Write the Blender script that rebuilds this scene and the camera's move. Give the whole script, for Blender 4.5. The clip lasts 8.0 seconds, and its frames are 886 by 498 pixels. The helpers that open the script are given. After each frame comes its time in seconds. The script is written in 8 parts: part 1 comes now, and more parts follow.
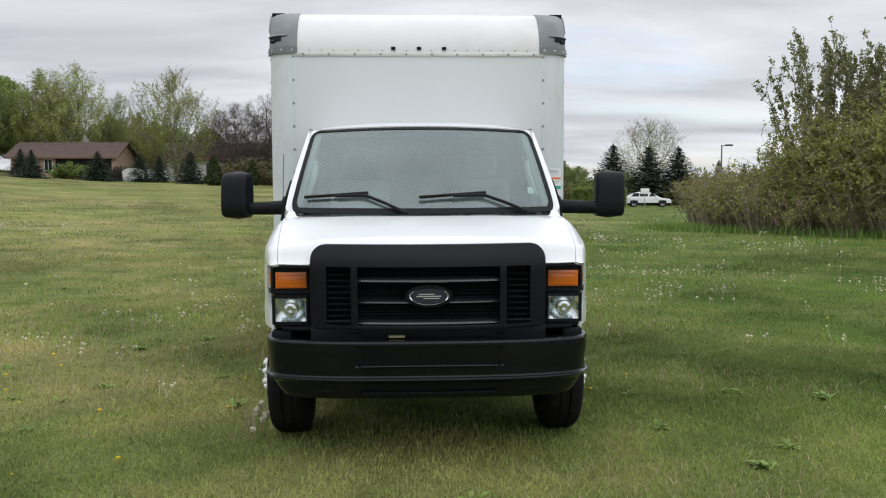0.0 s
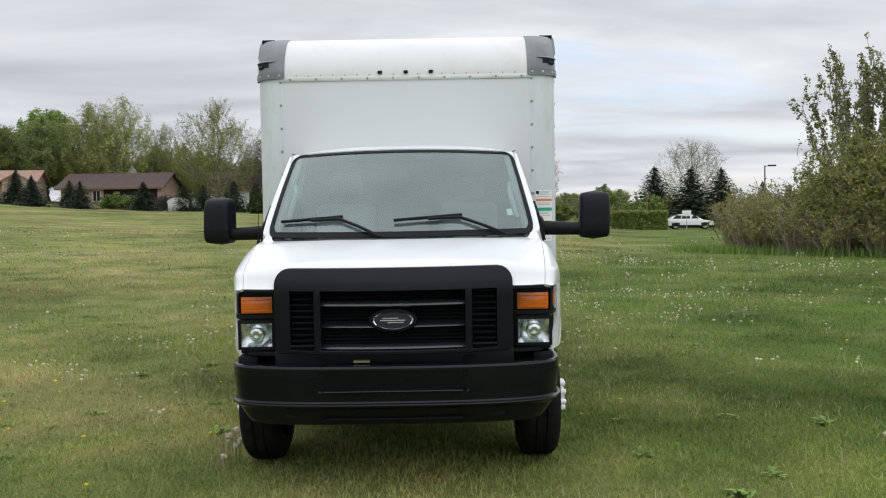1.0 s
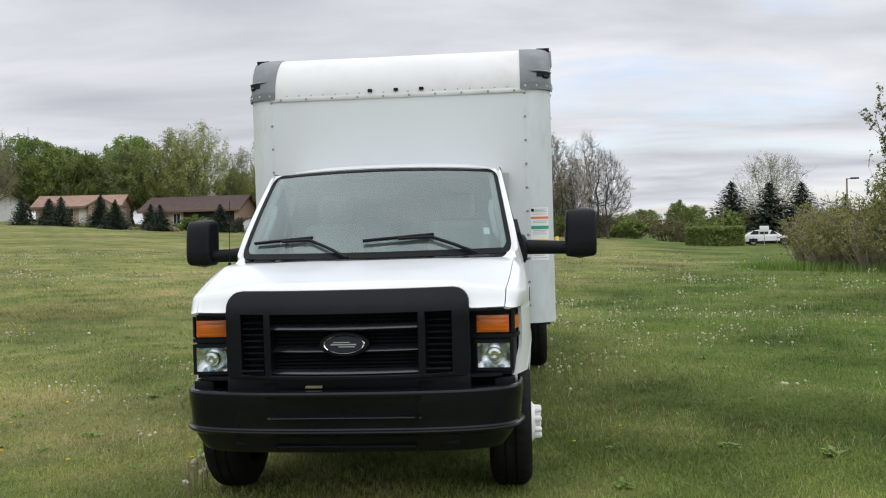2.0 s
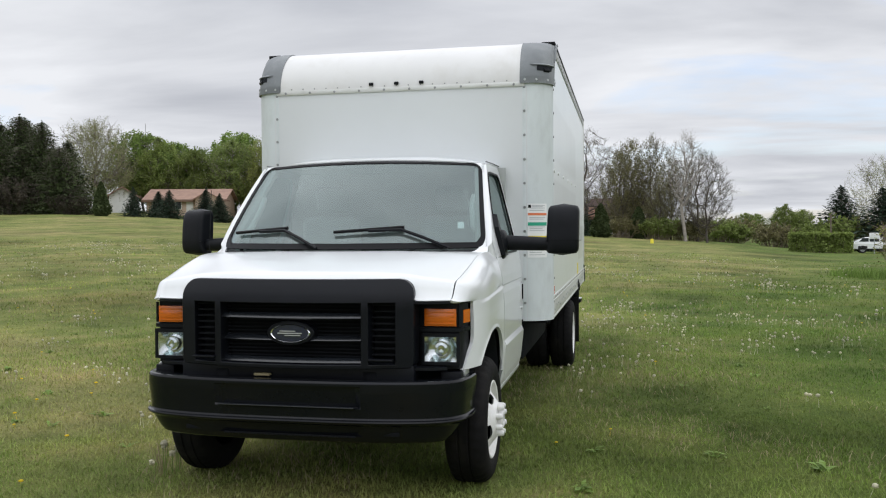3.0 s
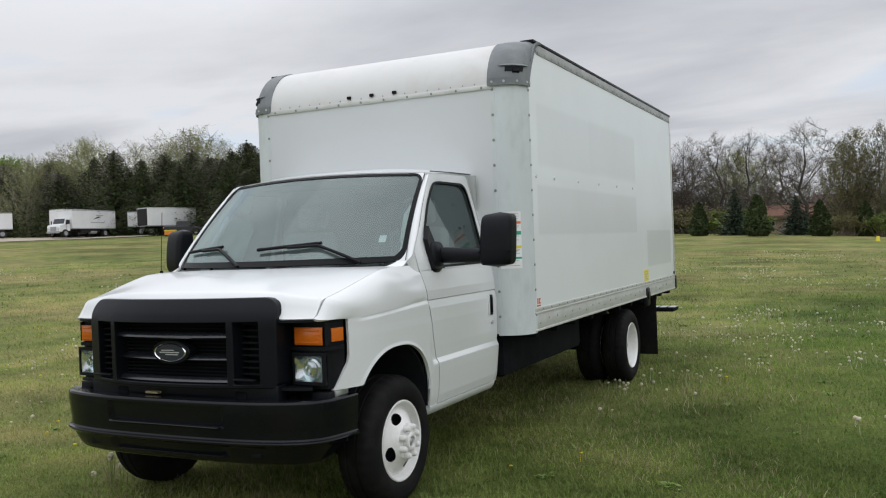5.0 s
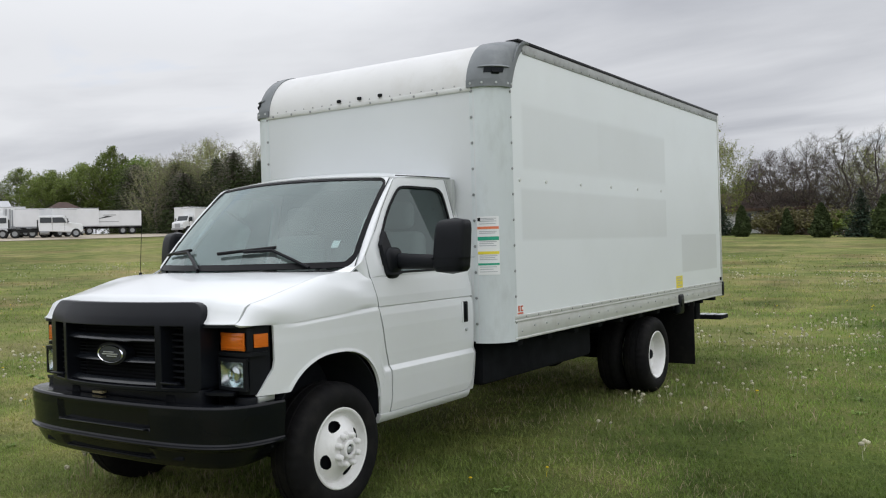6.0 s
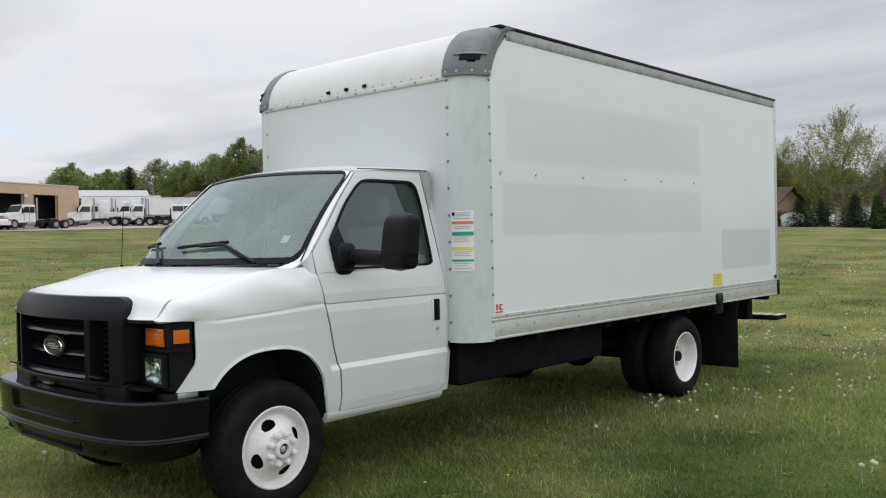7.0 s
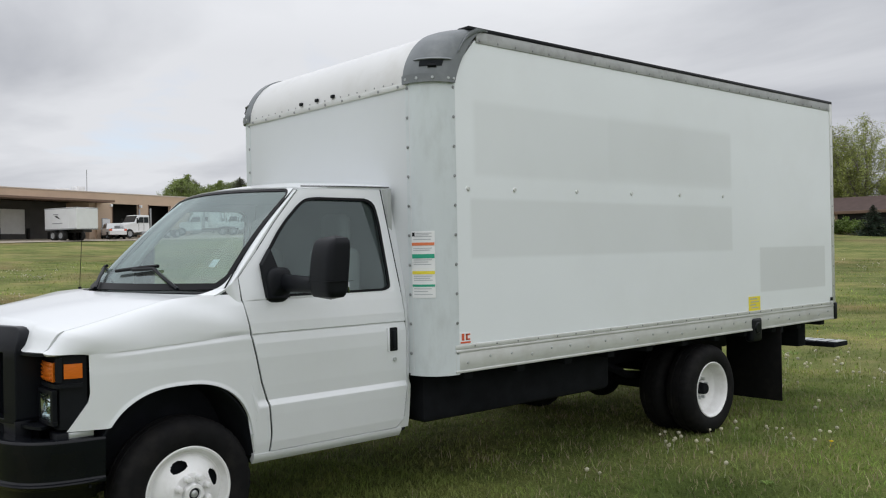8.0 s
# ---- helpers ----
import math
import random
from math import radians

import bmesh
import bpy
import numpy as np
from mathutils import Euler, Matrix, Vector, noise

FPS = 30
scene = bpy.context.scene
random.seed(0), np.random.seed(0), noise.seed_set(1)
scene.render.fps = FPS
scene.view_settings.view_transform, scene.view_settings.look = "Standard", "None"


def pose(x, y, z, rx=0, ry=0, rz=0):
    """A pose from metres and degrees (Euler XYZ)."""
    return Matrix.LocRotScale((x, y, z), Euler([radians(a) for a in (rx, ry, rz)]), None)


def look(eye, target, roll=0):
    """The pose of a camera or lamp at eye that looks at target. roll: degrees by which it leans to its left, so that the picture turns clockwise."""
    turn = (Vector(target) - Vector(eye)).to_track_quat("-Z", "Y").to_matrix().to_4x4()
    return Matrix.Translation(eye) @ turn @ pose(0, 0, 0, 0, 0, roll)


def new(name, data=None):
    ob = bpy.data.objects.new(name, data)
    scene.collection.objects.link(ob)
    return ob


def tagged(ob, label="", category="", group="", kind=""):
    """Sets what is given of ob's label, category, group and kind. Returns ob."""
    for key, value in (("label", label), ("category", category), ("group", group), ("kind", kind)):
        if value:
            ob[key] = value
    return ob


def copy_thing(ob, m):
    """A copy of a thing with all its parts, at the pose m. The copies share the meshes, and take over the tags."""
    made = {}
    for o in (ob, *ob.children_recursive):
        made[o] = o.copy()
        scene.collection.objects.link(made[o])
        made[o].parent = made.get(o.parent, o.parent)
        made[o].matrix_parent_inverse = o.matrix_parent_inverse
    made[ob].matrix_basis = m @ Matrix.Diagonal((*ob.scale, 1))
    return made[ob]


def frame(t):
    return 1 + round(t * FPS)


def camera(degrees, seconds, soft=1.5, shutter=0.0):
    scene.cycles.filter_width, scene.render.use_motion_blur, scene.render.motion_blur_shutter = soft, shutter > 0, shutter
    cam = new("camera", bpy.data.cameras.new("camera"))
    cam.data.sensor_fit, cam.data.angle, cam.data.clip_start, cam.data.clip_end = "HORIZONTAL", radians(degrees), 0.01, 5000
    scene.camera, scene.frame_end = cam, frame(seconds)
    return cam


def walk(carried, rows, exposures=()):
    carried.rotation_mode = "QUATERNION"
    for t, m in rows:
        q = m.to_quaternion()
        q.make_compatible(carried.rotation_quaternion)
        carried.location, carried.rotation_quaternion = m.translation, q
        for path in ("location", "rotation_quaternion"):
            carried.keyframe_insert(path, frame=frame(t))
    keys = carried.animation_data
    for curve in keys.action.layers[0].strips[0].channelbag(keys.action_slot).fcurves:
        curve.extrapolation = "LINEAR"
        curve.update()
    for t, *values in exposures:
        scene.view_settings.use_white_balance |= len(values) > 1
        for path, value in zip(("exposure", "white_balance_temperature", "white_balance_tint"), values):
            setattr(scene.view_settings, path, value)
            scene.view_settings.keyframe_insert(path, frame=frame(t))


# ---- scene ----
cam = camera(53.9, 8.0, soft=1.15)
PATH = [
    (0, (-0.177, -5.588, 1.582), (-0.082, -3.596, 1.434), -0.2),
    (0.5, (0.042, -5.604, 1.558), (0.135, -3.61, 1.436), -0.1),
    (1, (0.266, -5.526, 1.559), (0.26, -3.528, 1.47), -1.0),
    (1.5, (0.542, -5.394, 1.565), (0.447, -3.396, 1.52), -1.8),
    (2.8, (1.572, -5.214, 1.505), (1.217, -3.246, 1.461), -0.6),
    (3, (1.718, -5.168, 1.5), (1.309, -3.21, 1.46), -0.4),
    (3.5, (2.196, -5.067, 1.512), (1.619, -3.152, 1.47), -0.6),
    (4, (2.599, -4.885, 1.488), (1.925, -3.002, 1.456), -1.8),
    (4.5, (2.986, -4.642, 1.475), (2.225, -2.793, 1.452), -2.8),
    (5, (3.389, -4.381, 1.498), (2.51, -2.585, 1.485), -2.2),
    (5.2, (3.564, -4.247, 1.464), (2.645, -2.471, 1.453), -2.3),
    (6.3, (4.424, -3.586, 1.522), (3.233, -1.979, 1.508), -1.0),
    (6.5, (4.569, -3.417, 1.518), (3.326, -1.85, 1.498), -0.6),
    (7, (4.893, -2.99, 1.526), (3.559, -1.5, 1.501), -1.2),
    (7.5, (5.125, -2.512, 1.564), (3.697, -1.113, 1.503), -1.2),
    (8, (5.188, -1.95, 1.595), (3.682, -0.634, 1.595), -1.1),
]
walk(cam, [(t, look(eye, target, roll)) for t, eye, target, roll in PATH], exposures=((0.0, 0.04), (1.5, 0.06), (3.5, 0.01), (4.0, 0.02), (4.5, -0.03), (5.0, -0.18), (6.5, -0.10), (7.5, -0.15), (8.0, -0.18)))

# ---- world, sun, exposure ----
SUN_AZ, SUN_EL = radians(88), radians(57)
world = bpy.data.worlds.new("overcast_sky")
scene.world = world
world.use_nodes = True
wn, wl = world.node_tree.nodes, world.node_tree.links
wn.clear()


def wnode(kind, **kw):
    n = wn.new(kind)
    for k, v in kw.items():
        n.inputs[k.replace("_", " ")].default_value = v
    return n


w_out = wn.new("ShaderNodeOutputWorld")
w_bg = wnode("ShaderNodeBackground", Strength=1.0)
sky = wn.new("ShaderNodeTexSky")
sky.sky_type, sky.sun_disc = "NISHITA", False
sky.sun_elevation, sky.sun_rotation = SUN_EL, SUN_AZ
sky.air_density, sky.dust_density = 1.2, 1.0
w_tc = wn.new("ShaderNodeTexCoord")
w_sep = wn.new("ShaderNodeSeparateXYZ")
wl.new(w_tc.outputs["Generated"], w_sep.inputs[0])
# clouds lie on a flat layer overhead: direction divided by its height
w_h = wn.new("ShaderNodeMath"); w_h.operation = "MAXIMUM"; w_h.inputs[1].default_value = 0.0
wl.new(w_sep.outputs["Z"], w_h.inputs[0])
w_ha = wn.new("ShaderNodeMath"); w_ha.operation = "ADD"; w_ha.inputs[1].default_value = 0.09
wl.new(w_h.outputs[0], w_ha.inputs[0])
w_div = wn.new("ShaderNodeVectorMath"); w_div.operation = "DIVIDE"
w_comb = wn.new("ShaderNodeCombineXYZ")
for i in range(3):
    wl.new(w_ha.outputs[0], w_comb.inputs[i])
wl.new(w_tc.outputs["Generated"], w_div.inputs[0])
wl.new(w_comb.outputs[0], w_div.inputs[1])
w_map = wn.new("ShaderNodeMapping")
w_map.inputs["Rotation"].default_value = (0, 0, radians(25))
w_map.inputs["Scale"].default_value = (0.42, 0.62, 0.0)
wl.new(w_div.outputs[0], w_map.inputs["Vector"])
w_n1 = wnode("ShaderNodeTexNoise", Scale=1.15, Detail=6.0, Roughness=0.5, Distortion=0.3)
w_n2 = wnode("ShaderNodeTexNoise", Scale=0.30, Detail=3.0, Roughness=0.5, Distortion=0.6)
wl.new(w_map.outputs[0], w_n1.inputs["Vector"])
wl.new(w_map.outputs[0], w_n2.inputs["Vector"])
w_n3 = wnode("ShaderNodeTexNoise", Scale=1.1, Detail=6.0, Roughness=0.55, Distortion=0.4)
wl.new(w_map.outputs[0], w_n3.inputs["Vector"])
w_r1 = wn.new("ShaderNodeValToRGB")
w_r1.color_ramp.elements[0].position, w_r1.color_ramp.elements[0].color = 0.39, (0.51, 0.53, 0.58, 1)
w_r1.color_ramp.elements[1].position, w_r1.color_ramp.elements[1].color = 0.57, (0.85, 0.868, 0.91, 1)
w_avg = wn.new("ShaderNodeMix"); w_avg.inputs["Factor"].default_value = 0.35
wl.new(w_n1.outputs["Fac"], w_avg.inputs["A"]); wl.new(w_n2.outputs["Fac"], w_avg.inputs["B"])
wl.new(w_avg.outputs["Result"], w_r1.inputs[0])
# thin spots let the blue through
w_r2 = wn.new("ShaderNodeValToRGB")
w_r2.color_ramp.elements[0].position, w_r2.color_ramp.elements[0].color = 0.60, (1, 1, 1, 1)
w_r2.color_ramp.elements[1].position, w_r2.color_ramp.elements[1].color = 0.72, (0.45, 0.45, 0.45, 1)
# the deck is thinnest low in the north-east
w_dot = wn.new("ShaderNodeVectorMath"); w_dot.operation = "DOT_PRODUCT"
w_dot.inputs[1].default_value = (math.sin(radians(12)), math.cos(radians(12)), 0.03)
wl.new(w_tc.outputs["Generated"], w_dot.inputs[0])
w_thin = wn.new("ShaderNodeMapRange")
w_thin.inputs["From Min"].default_value, w_thin.inputs["From Max"].default_value = 0.965, 1.0
w_thin.inputs["To Min"].default_value, w_thin.inputs["To Max"].default_value = 0.0, 0.13
wl.new(w_dot.outputs["Value"], w_thin.inputs["Value"])
w_sum = wn.new("ShaderNodeMath"); w_sum.operation = "ADD"
wl.new(w_n3.outputs["Fac"], w_sum.inputs[0]); wl.new(w_thin.outputs[0], w_sum.inputs[1])
wl.new(w_sum.outputs[0], w_r2.inputs[0])
w_sk = wn.new("ShaderNodeVectorMath"); w_sk.operation = "MULTIPLY"; w_sk.inputs[1].default_value = (0.165, 0.168, 0.195)
wl.new(sky.outputs[0], w_sk.inputs[0])
w_mix = wn.new("ShaderNodeMix"); w_mix.data_type = "RGBA"
wl.new(w_r2.outputs[0], w_mix.inputs["Factor"])
wl.new(w_sk.outputs[0], w_mix.inputs["A"])
wl.new(w_r1.outputs[0], w_mix.inputs["B"])
# the cloud deck is brighter overhead than at the horizon
w_up = wn.new("ShaderNodeMapRange")
w_up.inputs["From Min"].default_value, w_up.inputs["From Max"].default_value = 0.22, 0.85
w_up.inputs["To Min"].default_value, w_up.inputs["To Max"].default_value = 1.0, 2.2
wl.new(w_sep.outputs["Z"], w_up.inputs["Value"])
w_fin = wn.new("ShaderNodeVectorMath"); w_fin.operation = "SCALE"
wl.new(w_mix.outputs["Result"], w_fin.inputs[0])
wl.new(w_up.outputs[0], w_fin.inputs["Scale"])
wl.new(w_fin.outputs[0], w_bg.inputs["Color"])
wl.new(w_bg.outputs[0], w_out.inputs[0])

sun = new("sun", bpy.data.lights.new("sun", "SUN"))
sun.data.energy, sun.data.angle, sun.data.color = 0.88, radians(135), (1.0, 0.98, 0.97)
sun_from = Vector((math.sin(SUN_AZ) * math.cos(SUN_EL), math.cos(SUN_AZ) * math.cos(SUN_EL), math.sin(SUN_EL)))
sun.matrix_world = look(sun_from * 60, (0, 0, 0))


# ---- materials ----
def lusher(n, l, tc, colour):
    """The lawn grows deeper green and less dry towards the east, near the truck."""
    sp = n.new("ShaderNodeSeparateXYZ")
    l.new(tc.outputs["Object"], sp.inputs[0])
    t = n.new("ShaderNodeTexNoise")
    t.inputs["Scale"].default_value, t.inputs["Detail"].default_value = 0.35, 4.0
    l.new(tc.outputs["Object"], t.inputs["Vector"])
    w = n.new("ShaderNodeMath")
    w.operation = "MULTIPLY_ADD"
    w.inputs[1].default_value = 9.0
    l.new(t.outputs["Fac"], w.inputs[0])
    l.new(sp.outputs["X"], w.inputs[2])
    r = n.new("ShaderNodeMapRange")
    r.interpolation_type = "SMOOTHSTEP"
    r.inputs["From Min"].default_value, r.inputs["From Max"].default_value = 3.2, 9.0
    far = n.new("ShaderNodeMapRange")
    far.inputs["From Min"].default_value, far.inputs["From Max"].default_value = 14.0, 34.0
    far.inputs["To Min"].default_value, far.inputs["To Max"].default_value = 0.0, -9.0
    l.new(sp.outputs["Y"], far.inputs["Value"])
    near = n.new("ShaderNodeMath")
    near.operation = "ADD"
    l.new(w.outputs[0], near.inputs[0])
    l.new(far.outputs[0], near.inputs[1])
    l.new(near.outputs[0], r.inputs["Value"])
    mx = n.new("ShaderNodeMix")
    mx.data_type, mx.blend_type = "RGBA", "MULTIPLY"
    mx.inputs["B"].default_value = (0.57, 0.74, 0.53, 1)
    l.new(r.outputs[0], mx.inputs["Factor"])
    l.new(colour, mx.inputs["A"])
    # clumps and thin spots, from a pace to a few paces across
    c = n.new("ShaderNodeTexNoise")
    c.inputs["Scale"].default_value, c.inputs["Detail"].default_value, c.inputs["Roughness"].default_value = 0.55, 7.0, 0.66
    l.new(tc.outputs["Object"], c.inputs["Vector"])
    ramp = n.new("ShaderNodeValToRGB")
    stops = ((0.30, (0.60, 0.68, 0.56)), (0.46, (0.97, 1.0, 0.90)), (0.56, (1.13, 1.10, 1.0)), (0.68, (1.36, 1.24, 1.14)))
    while len(ramp.color_ramp.elements) < len(stops):
        ramp.color_ramp.elements.new(0.5)
    for e, (p, k) in zip(ramp.color_ramp.elements, stops):
        e.position, e.color = p, (*k, 1)
    l.new(c.outputs["Fac"], ramp.inputs[0])
    my = n.new("ShaderNodeMix")
    my.data_type, my.blend_type = "RGBA", "MULTIPLY"
    my.inputs["Factor"].default_value = 1.0
    l.new(mx.outputs["Result"], my.inputs["A"])
    l.new(ramp.outputs[0], my.inputs["B"])
    # broad drifts, browner where the sward is thin
    d = n.new("ShaderNodeTexNoise")
    d.inputs["Scale"].default_value, d.inputs["Detail"].default_value, d.inputs["Roughness"].default_value = 0.13, 5.0, 0.6
    l.new(tc.outputs["Object"], d.inputs["Vector"])
    drift = n.new("ShaderNodeValToRGB")
    stops = ((0.36, (0.76, 0.70, 0.70)), (0.47, (1.0, 0.99, 0.98)), (0.56, (1.04, 1.06, 1.0)), (0.66, (1.20, 1.20, 1.12)))
    while len(drift.color_ramp.elements) < len(stops):
        drift.color_ramp.elements.new(0.5)
    for e, (p, k) in zip(drift.color_ramp.elements, stops):
        e.position, e.color = p, (*k, 1)
    l.new(d.outputs["Fac"], drift.inputs[0])
    mz = n.new("ShaderNodeMix")
    mz.data_type, mz.blend_type = "RGBA", "MULTIPLY"
    mz.inputs["Factor"].default_value = 1.0
    l.new(my.outputs["Result"], mz.inputs["A"])
    l.new(drift.outputs[0], mz.inputs["B"])
    return mz.outputs["Result"]


def material(name, base, rough=0.6, metal=0.0, vary=0.12, scale=6.0, bump=0.0, bump_scale=60.0, spec=0.5, coat=0.0, dirt=None, dirt_amount=0.0, dirt_scale=2.0, dirt_from=0.48, island=0.0, objrand=0.0, stretch=(1, 1, 1), lush=False):
    m = bpy.data.materials.new(name)
    m.use_nodes = True
    nt = m.node_tree
    n, l = nt.nodes, nt.links
    b = n["Principled BSDF"]
    b.inputs["Roughness"].default_value, b.inputs["Metallic"].default_value = rough, metal
    b.inputs["Specular IOR Level"].default_value, b.inputs["Coat Weight"].default_value = spec, coat
    b.inputs["Coat Roughness"].default_value = 0.08
    tc = n.new("ShaderNodeTexCoord")
    mp = n.new("ShaderNodeMapping")
    mp.inputs["Scale"].default_value = stretch
    l.new(tc.outputs["Object"], mp.inputs["Vector"])
    t = n.new("ShaderNodeTexNoise")
    t.inputs["Scale"].default_value, t.inputs["Detail"].default_value = scale, 5.0
    l.new(mp.outputs[0], t.inputs["Vector"])
    mr = n.new("ShaderNodeMapRange")
    mr.inputs["From Min"].default_value, mr.inputs["From Max"].default_value = 0.25, 0.75
    mr.inputs["To Min"].default_value, mr.inputs["To Max"].default_value = 1 - vary, 1 + vary
    l.new(t.outputs["Fac"], mr.inputs["Value"])
    val = mr.outputs[0]

    def times(a, src, amount):
        r = n.new("ShaderNodeMapRange")
        r.inputs["To Min"].default_value, r.inputs["To Max"].default_value = 1 - amount, 1 + amount
        l.new(src, r.inputs["Value"])
        q = n.new("ShaderNodeMath")
        q.operation = "MULTIPLY"
        l.new(a, q.inputs[0])
        l.new(r.outputs[0], q.inputs[1])
        return q.outputs[0]

    if island:
        val = times(val, n.new("ShaderNodeNewGeometry").outputs["Random Per Island"], island)
    if objrand:
        val = times(val, n.new("ShaderNodeObjectInfo").outputs["Random"], objrand)
    sc = n.new("ShaderNodeVectorMath")
    sc.operation = "SCALE"
    sc.inputs[0].default_value = base
    l.new(val, sc.inputs["Scale"])
    colour = sc.outputs[0]
    if dirt:
        d = n.new("ShaderNodeTexNoise")
        d.inputs["Scale"].default_value, d.inputs["Detail"].default_value, d.inputs["Roughness"].default_value = dirt_scale, 8.0, 0.65
        l.new(mp.outputs[0], d.inputs["Vector"])
        dr = n.new("ShaderNodeMapRange")
        dr.inputs["From Min"].default_value, dr.inputs["From Max"].default_value = dirt_from, dirt_from + 0.27
        dr.inputs["To Max"].default_value = dirt_amount
        l.new(d.outputs["Fac"], dr.inputs["Value"])
        mx = n.new("ShaderNodeMix")
        mx.data_type = "RGBA"
        l.new(dr.outputs[0], mx.inputs["Factor"])
        l.new(colour, mx.inputs["A"])
        mx.inputs["B"].default_value = (*dirt, 1)
        colour = mx.outputs["Result"]
    if lush:
        colour = lusher(n, l, tc, colour)
    l.new(colour, b.inputs["Base Color"])
    if bump:
        bt = n.new("ShaderNodeTexNoise")
        bt.inputs["Scale"].default_value, bt.inputs["Detail"].default_value = bump_scale, 4.0
        l.new(mp.outputs[0], bt.inputs["Vector"])
        bp = n.new("ShaderNodeBump")
        bp.inputs["Strength"].default_value, bp.inputs["Distance"].default_value = bump, 0.01
        l.new(bt.outputs["Fac"], bp.inputs["Height"])
        l.new(bp.outputs[0], b.inputs["Normal"])
    return m


def glass(name, tint, ior=1.5, rough=0.0, dust_haze=0.0):
    m = bpy.data.materials.new(name)
    m.use_nodes = True
    n, l = m.node_tree.nodes, m.node_tree.links
    n.clear()
    o, mx = n.new("ShaderNodeOutputMaterial"), n.new("ShaderNodeMixShader")
    tr, gl, fr = n.new("ShaderNodeBsdfTransparent"), n.new("ShaderNodeBsdfGlossy"), n.new("ShaderNodeFresnel")
    tr.inputs["Color"].default_value = (*tint, 1)
    gl.inputs["Roughness"].default_value = rough
    gl.inputs["Color"].default_value = (0.83, 0.97, 0.96, 1)
    fr.inputs["IOR"].default_value = ior
    l.new(fr.outputs[0], mx.inputs["Fac"])
    l.new(tr.outputs[0], mx.inputs[1])
    l.new(gl.outputs[0], mx.inputs[2])
    l.new(mx.outputs[0], o.inputs["Surface"])
    if dust_haze:
        # a thin, cloudy film on the pane: dust, and pale haze painted in for reflections
        di, m2, nz, mr = n.new("ShaderNodeBsdfDiffuse"), n.new("ShaderNodeMixShader"), n.new("ShaderNodeTexNoise"), n.new("ShaderNodeMapRange")
        tc = n.new("ShaderNodeTexCoord")
        di.inputs["Color"].default_value = (0.68, 0.74, 0.72, 1)
        nz.inputs["Scale"].default_value = 3.0
        nz.inputs["Detail"].default_value = 5.0
        mr.inputs["From Min"].default_value, mr.inputs["From Max"].default_value = 0.3, 0.7
        mr.inputs["To Min"].default_value, mr.inputs["To Max"].default_value = dust_haze * 0.5, dust_haze * 1.5
        l.new(tc.outputs["Object"], nz.inputs["Vector"])
        l.new(nz.outputs["Fac"], mr.inputs["Value"])
        l.new(mr.outputs["Result"], m2.inputs["Fac"])
        l.new(mx.outputs[0], m2.inputs[1])
        l.new(di.outputs[0], m2.inputs[2])
        l.new(m2.outputs[0], o.inputs["Surface"])
    return m


M = {}
M["white_paint"] = material("white_paint", (0.70, 0.72, 0.73), 0.28, vary=0.02, scale=2.0, coat=0.55, dirt=(0.55, 0.54, 0.50), dirt_amount=0.10, dirt_scale=3.0)
M["box_front"] = material("box_front", (0.62, 0.645, 0.655), 0.38, vary=0.025, scale=1.5, coat=0.15, dirt=(0.52, 0.51, 0.47), dirt_amount=0.12, dirt_scale=1.6, bump=0.03, bump_scale=2.0)
M["header_white"] = material("header_white", (0.66, 0.66, 0.655), 0.4, vary=0.03, scale=3.0, dirt=(0.47, 0.45, 0.40), dirt_amount=0.42, dirt_scale=2.8)
M["cap_grey"] = material("cap_grey", (0.165, 0.18, 0.19), 0.55, vary=0.10, scale=9.0, bump=0.15, bump_scale=180.0, dirt=(0.34, 0.35, 0.35), dirt_amount=0.4, dirt_scale=6.0)
M["aluminium"] = material("aluminium", (0.62, 0.665, 0.675), 0.60, metal=0.12, vary=0.05, scale=3.0, spec=0.35, stretch=(1.5, 1.5, 0.6), bump=0.04, bump_scale=24.0, dirt=(0.42, 0.44, 0.43), dirt_amount=0.45, dirt_scale=5.0)
M["rail_dark"] = material("rail_dark", (0.40, 0.41, 0.405), 0.5, metal=0.4, vary=0.12, scale=5.0, dirt=(0.16, 0.15, 0.14), dirt_amount=0.55, dirt_scale=7.0)
M["rail_alu"] = material("rail_alu", (0.62, 0.63, 0.61), 0.45, metal=0.45, vary=0.07, scale=5.0, dirt=(0.40, 0.38, 0.33), dirt_amount=0.35, dirt_scale=6.0)
M["galvanised"] = material("galvanised", (0.50, 0.52, 0.52), 0.42, metal=0.7, vary=0.12, scale=12.0)
M["rivet"] = material("rivet", (0.30, 0.31, 0.31), 0.4, metal=0.8, vary=0.1)
M["black_plastic"] = material("black_plastic", (0.0066, 0.0076, 0.0098), 0.40, spec=0.15, vary=0.15, scale=14.0, bump=0.10, bump_scale=420.0)
M["black_bumper"] = material("black_bumper", (0.0050, 0.0058, 0.0078), 0.15, spec=0.22, vary=0.15, scale=5.0, bump=0.02, bump_scale=300.0, dirt=(0.03, 0.03, 0.03), dirt_amount=0.05, dirt_scale=3.5)
M["grille_plastic"] = material("grille_plastic", (0.0064, 0.0074, 0.0100), 0.30, spec=0.15, vary=0.12, scale=10.0, bump=0.08, bump_scale=380.0)
M["bar_plastic"] = material("bar_plastic", (0.010, 0.012, 0.015), 0.25, spec=0.6, vary=0.1, scale=10.0)
M["black_deep"] = material("black_deep", (0.020, 0.022, 0.026), 0.8, spec=0.08, vary=0.2, scale=10.0)
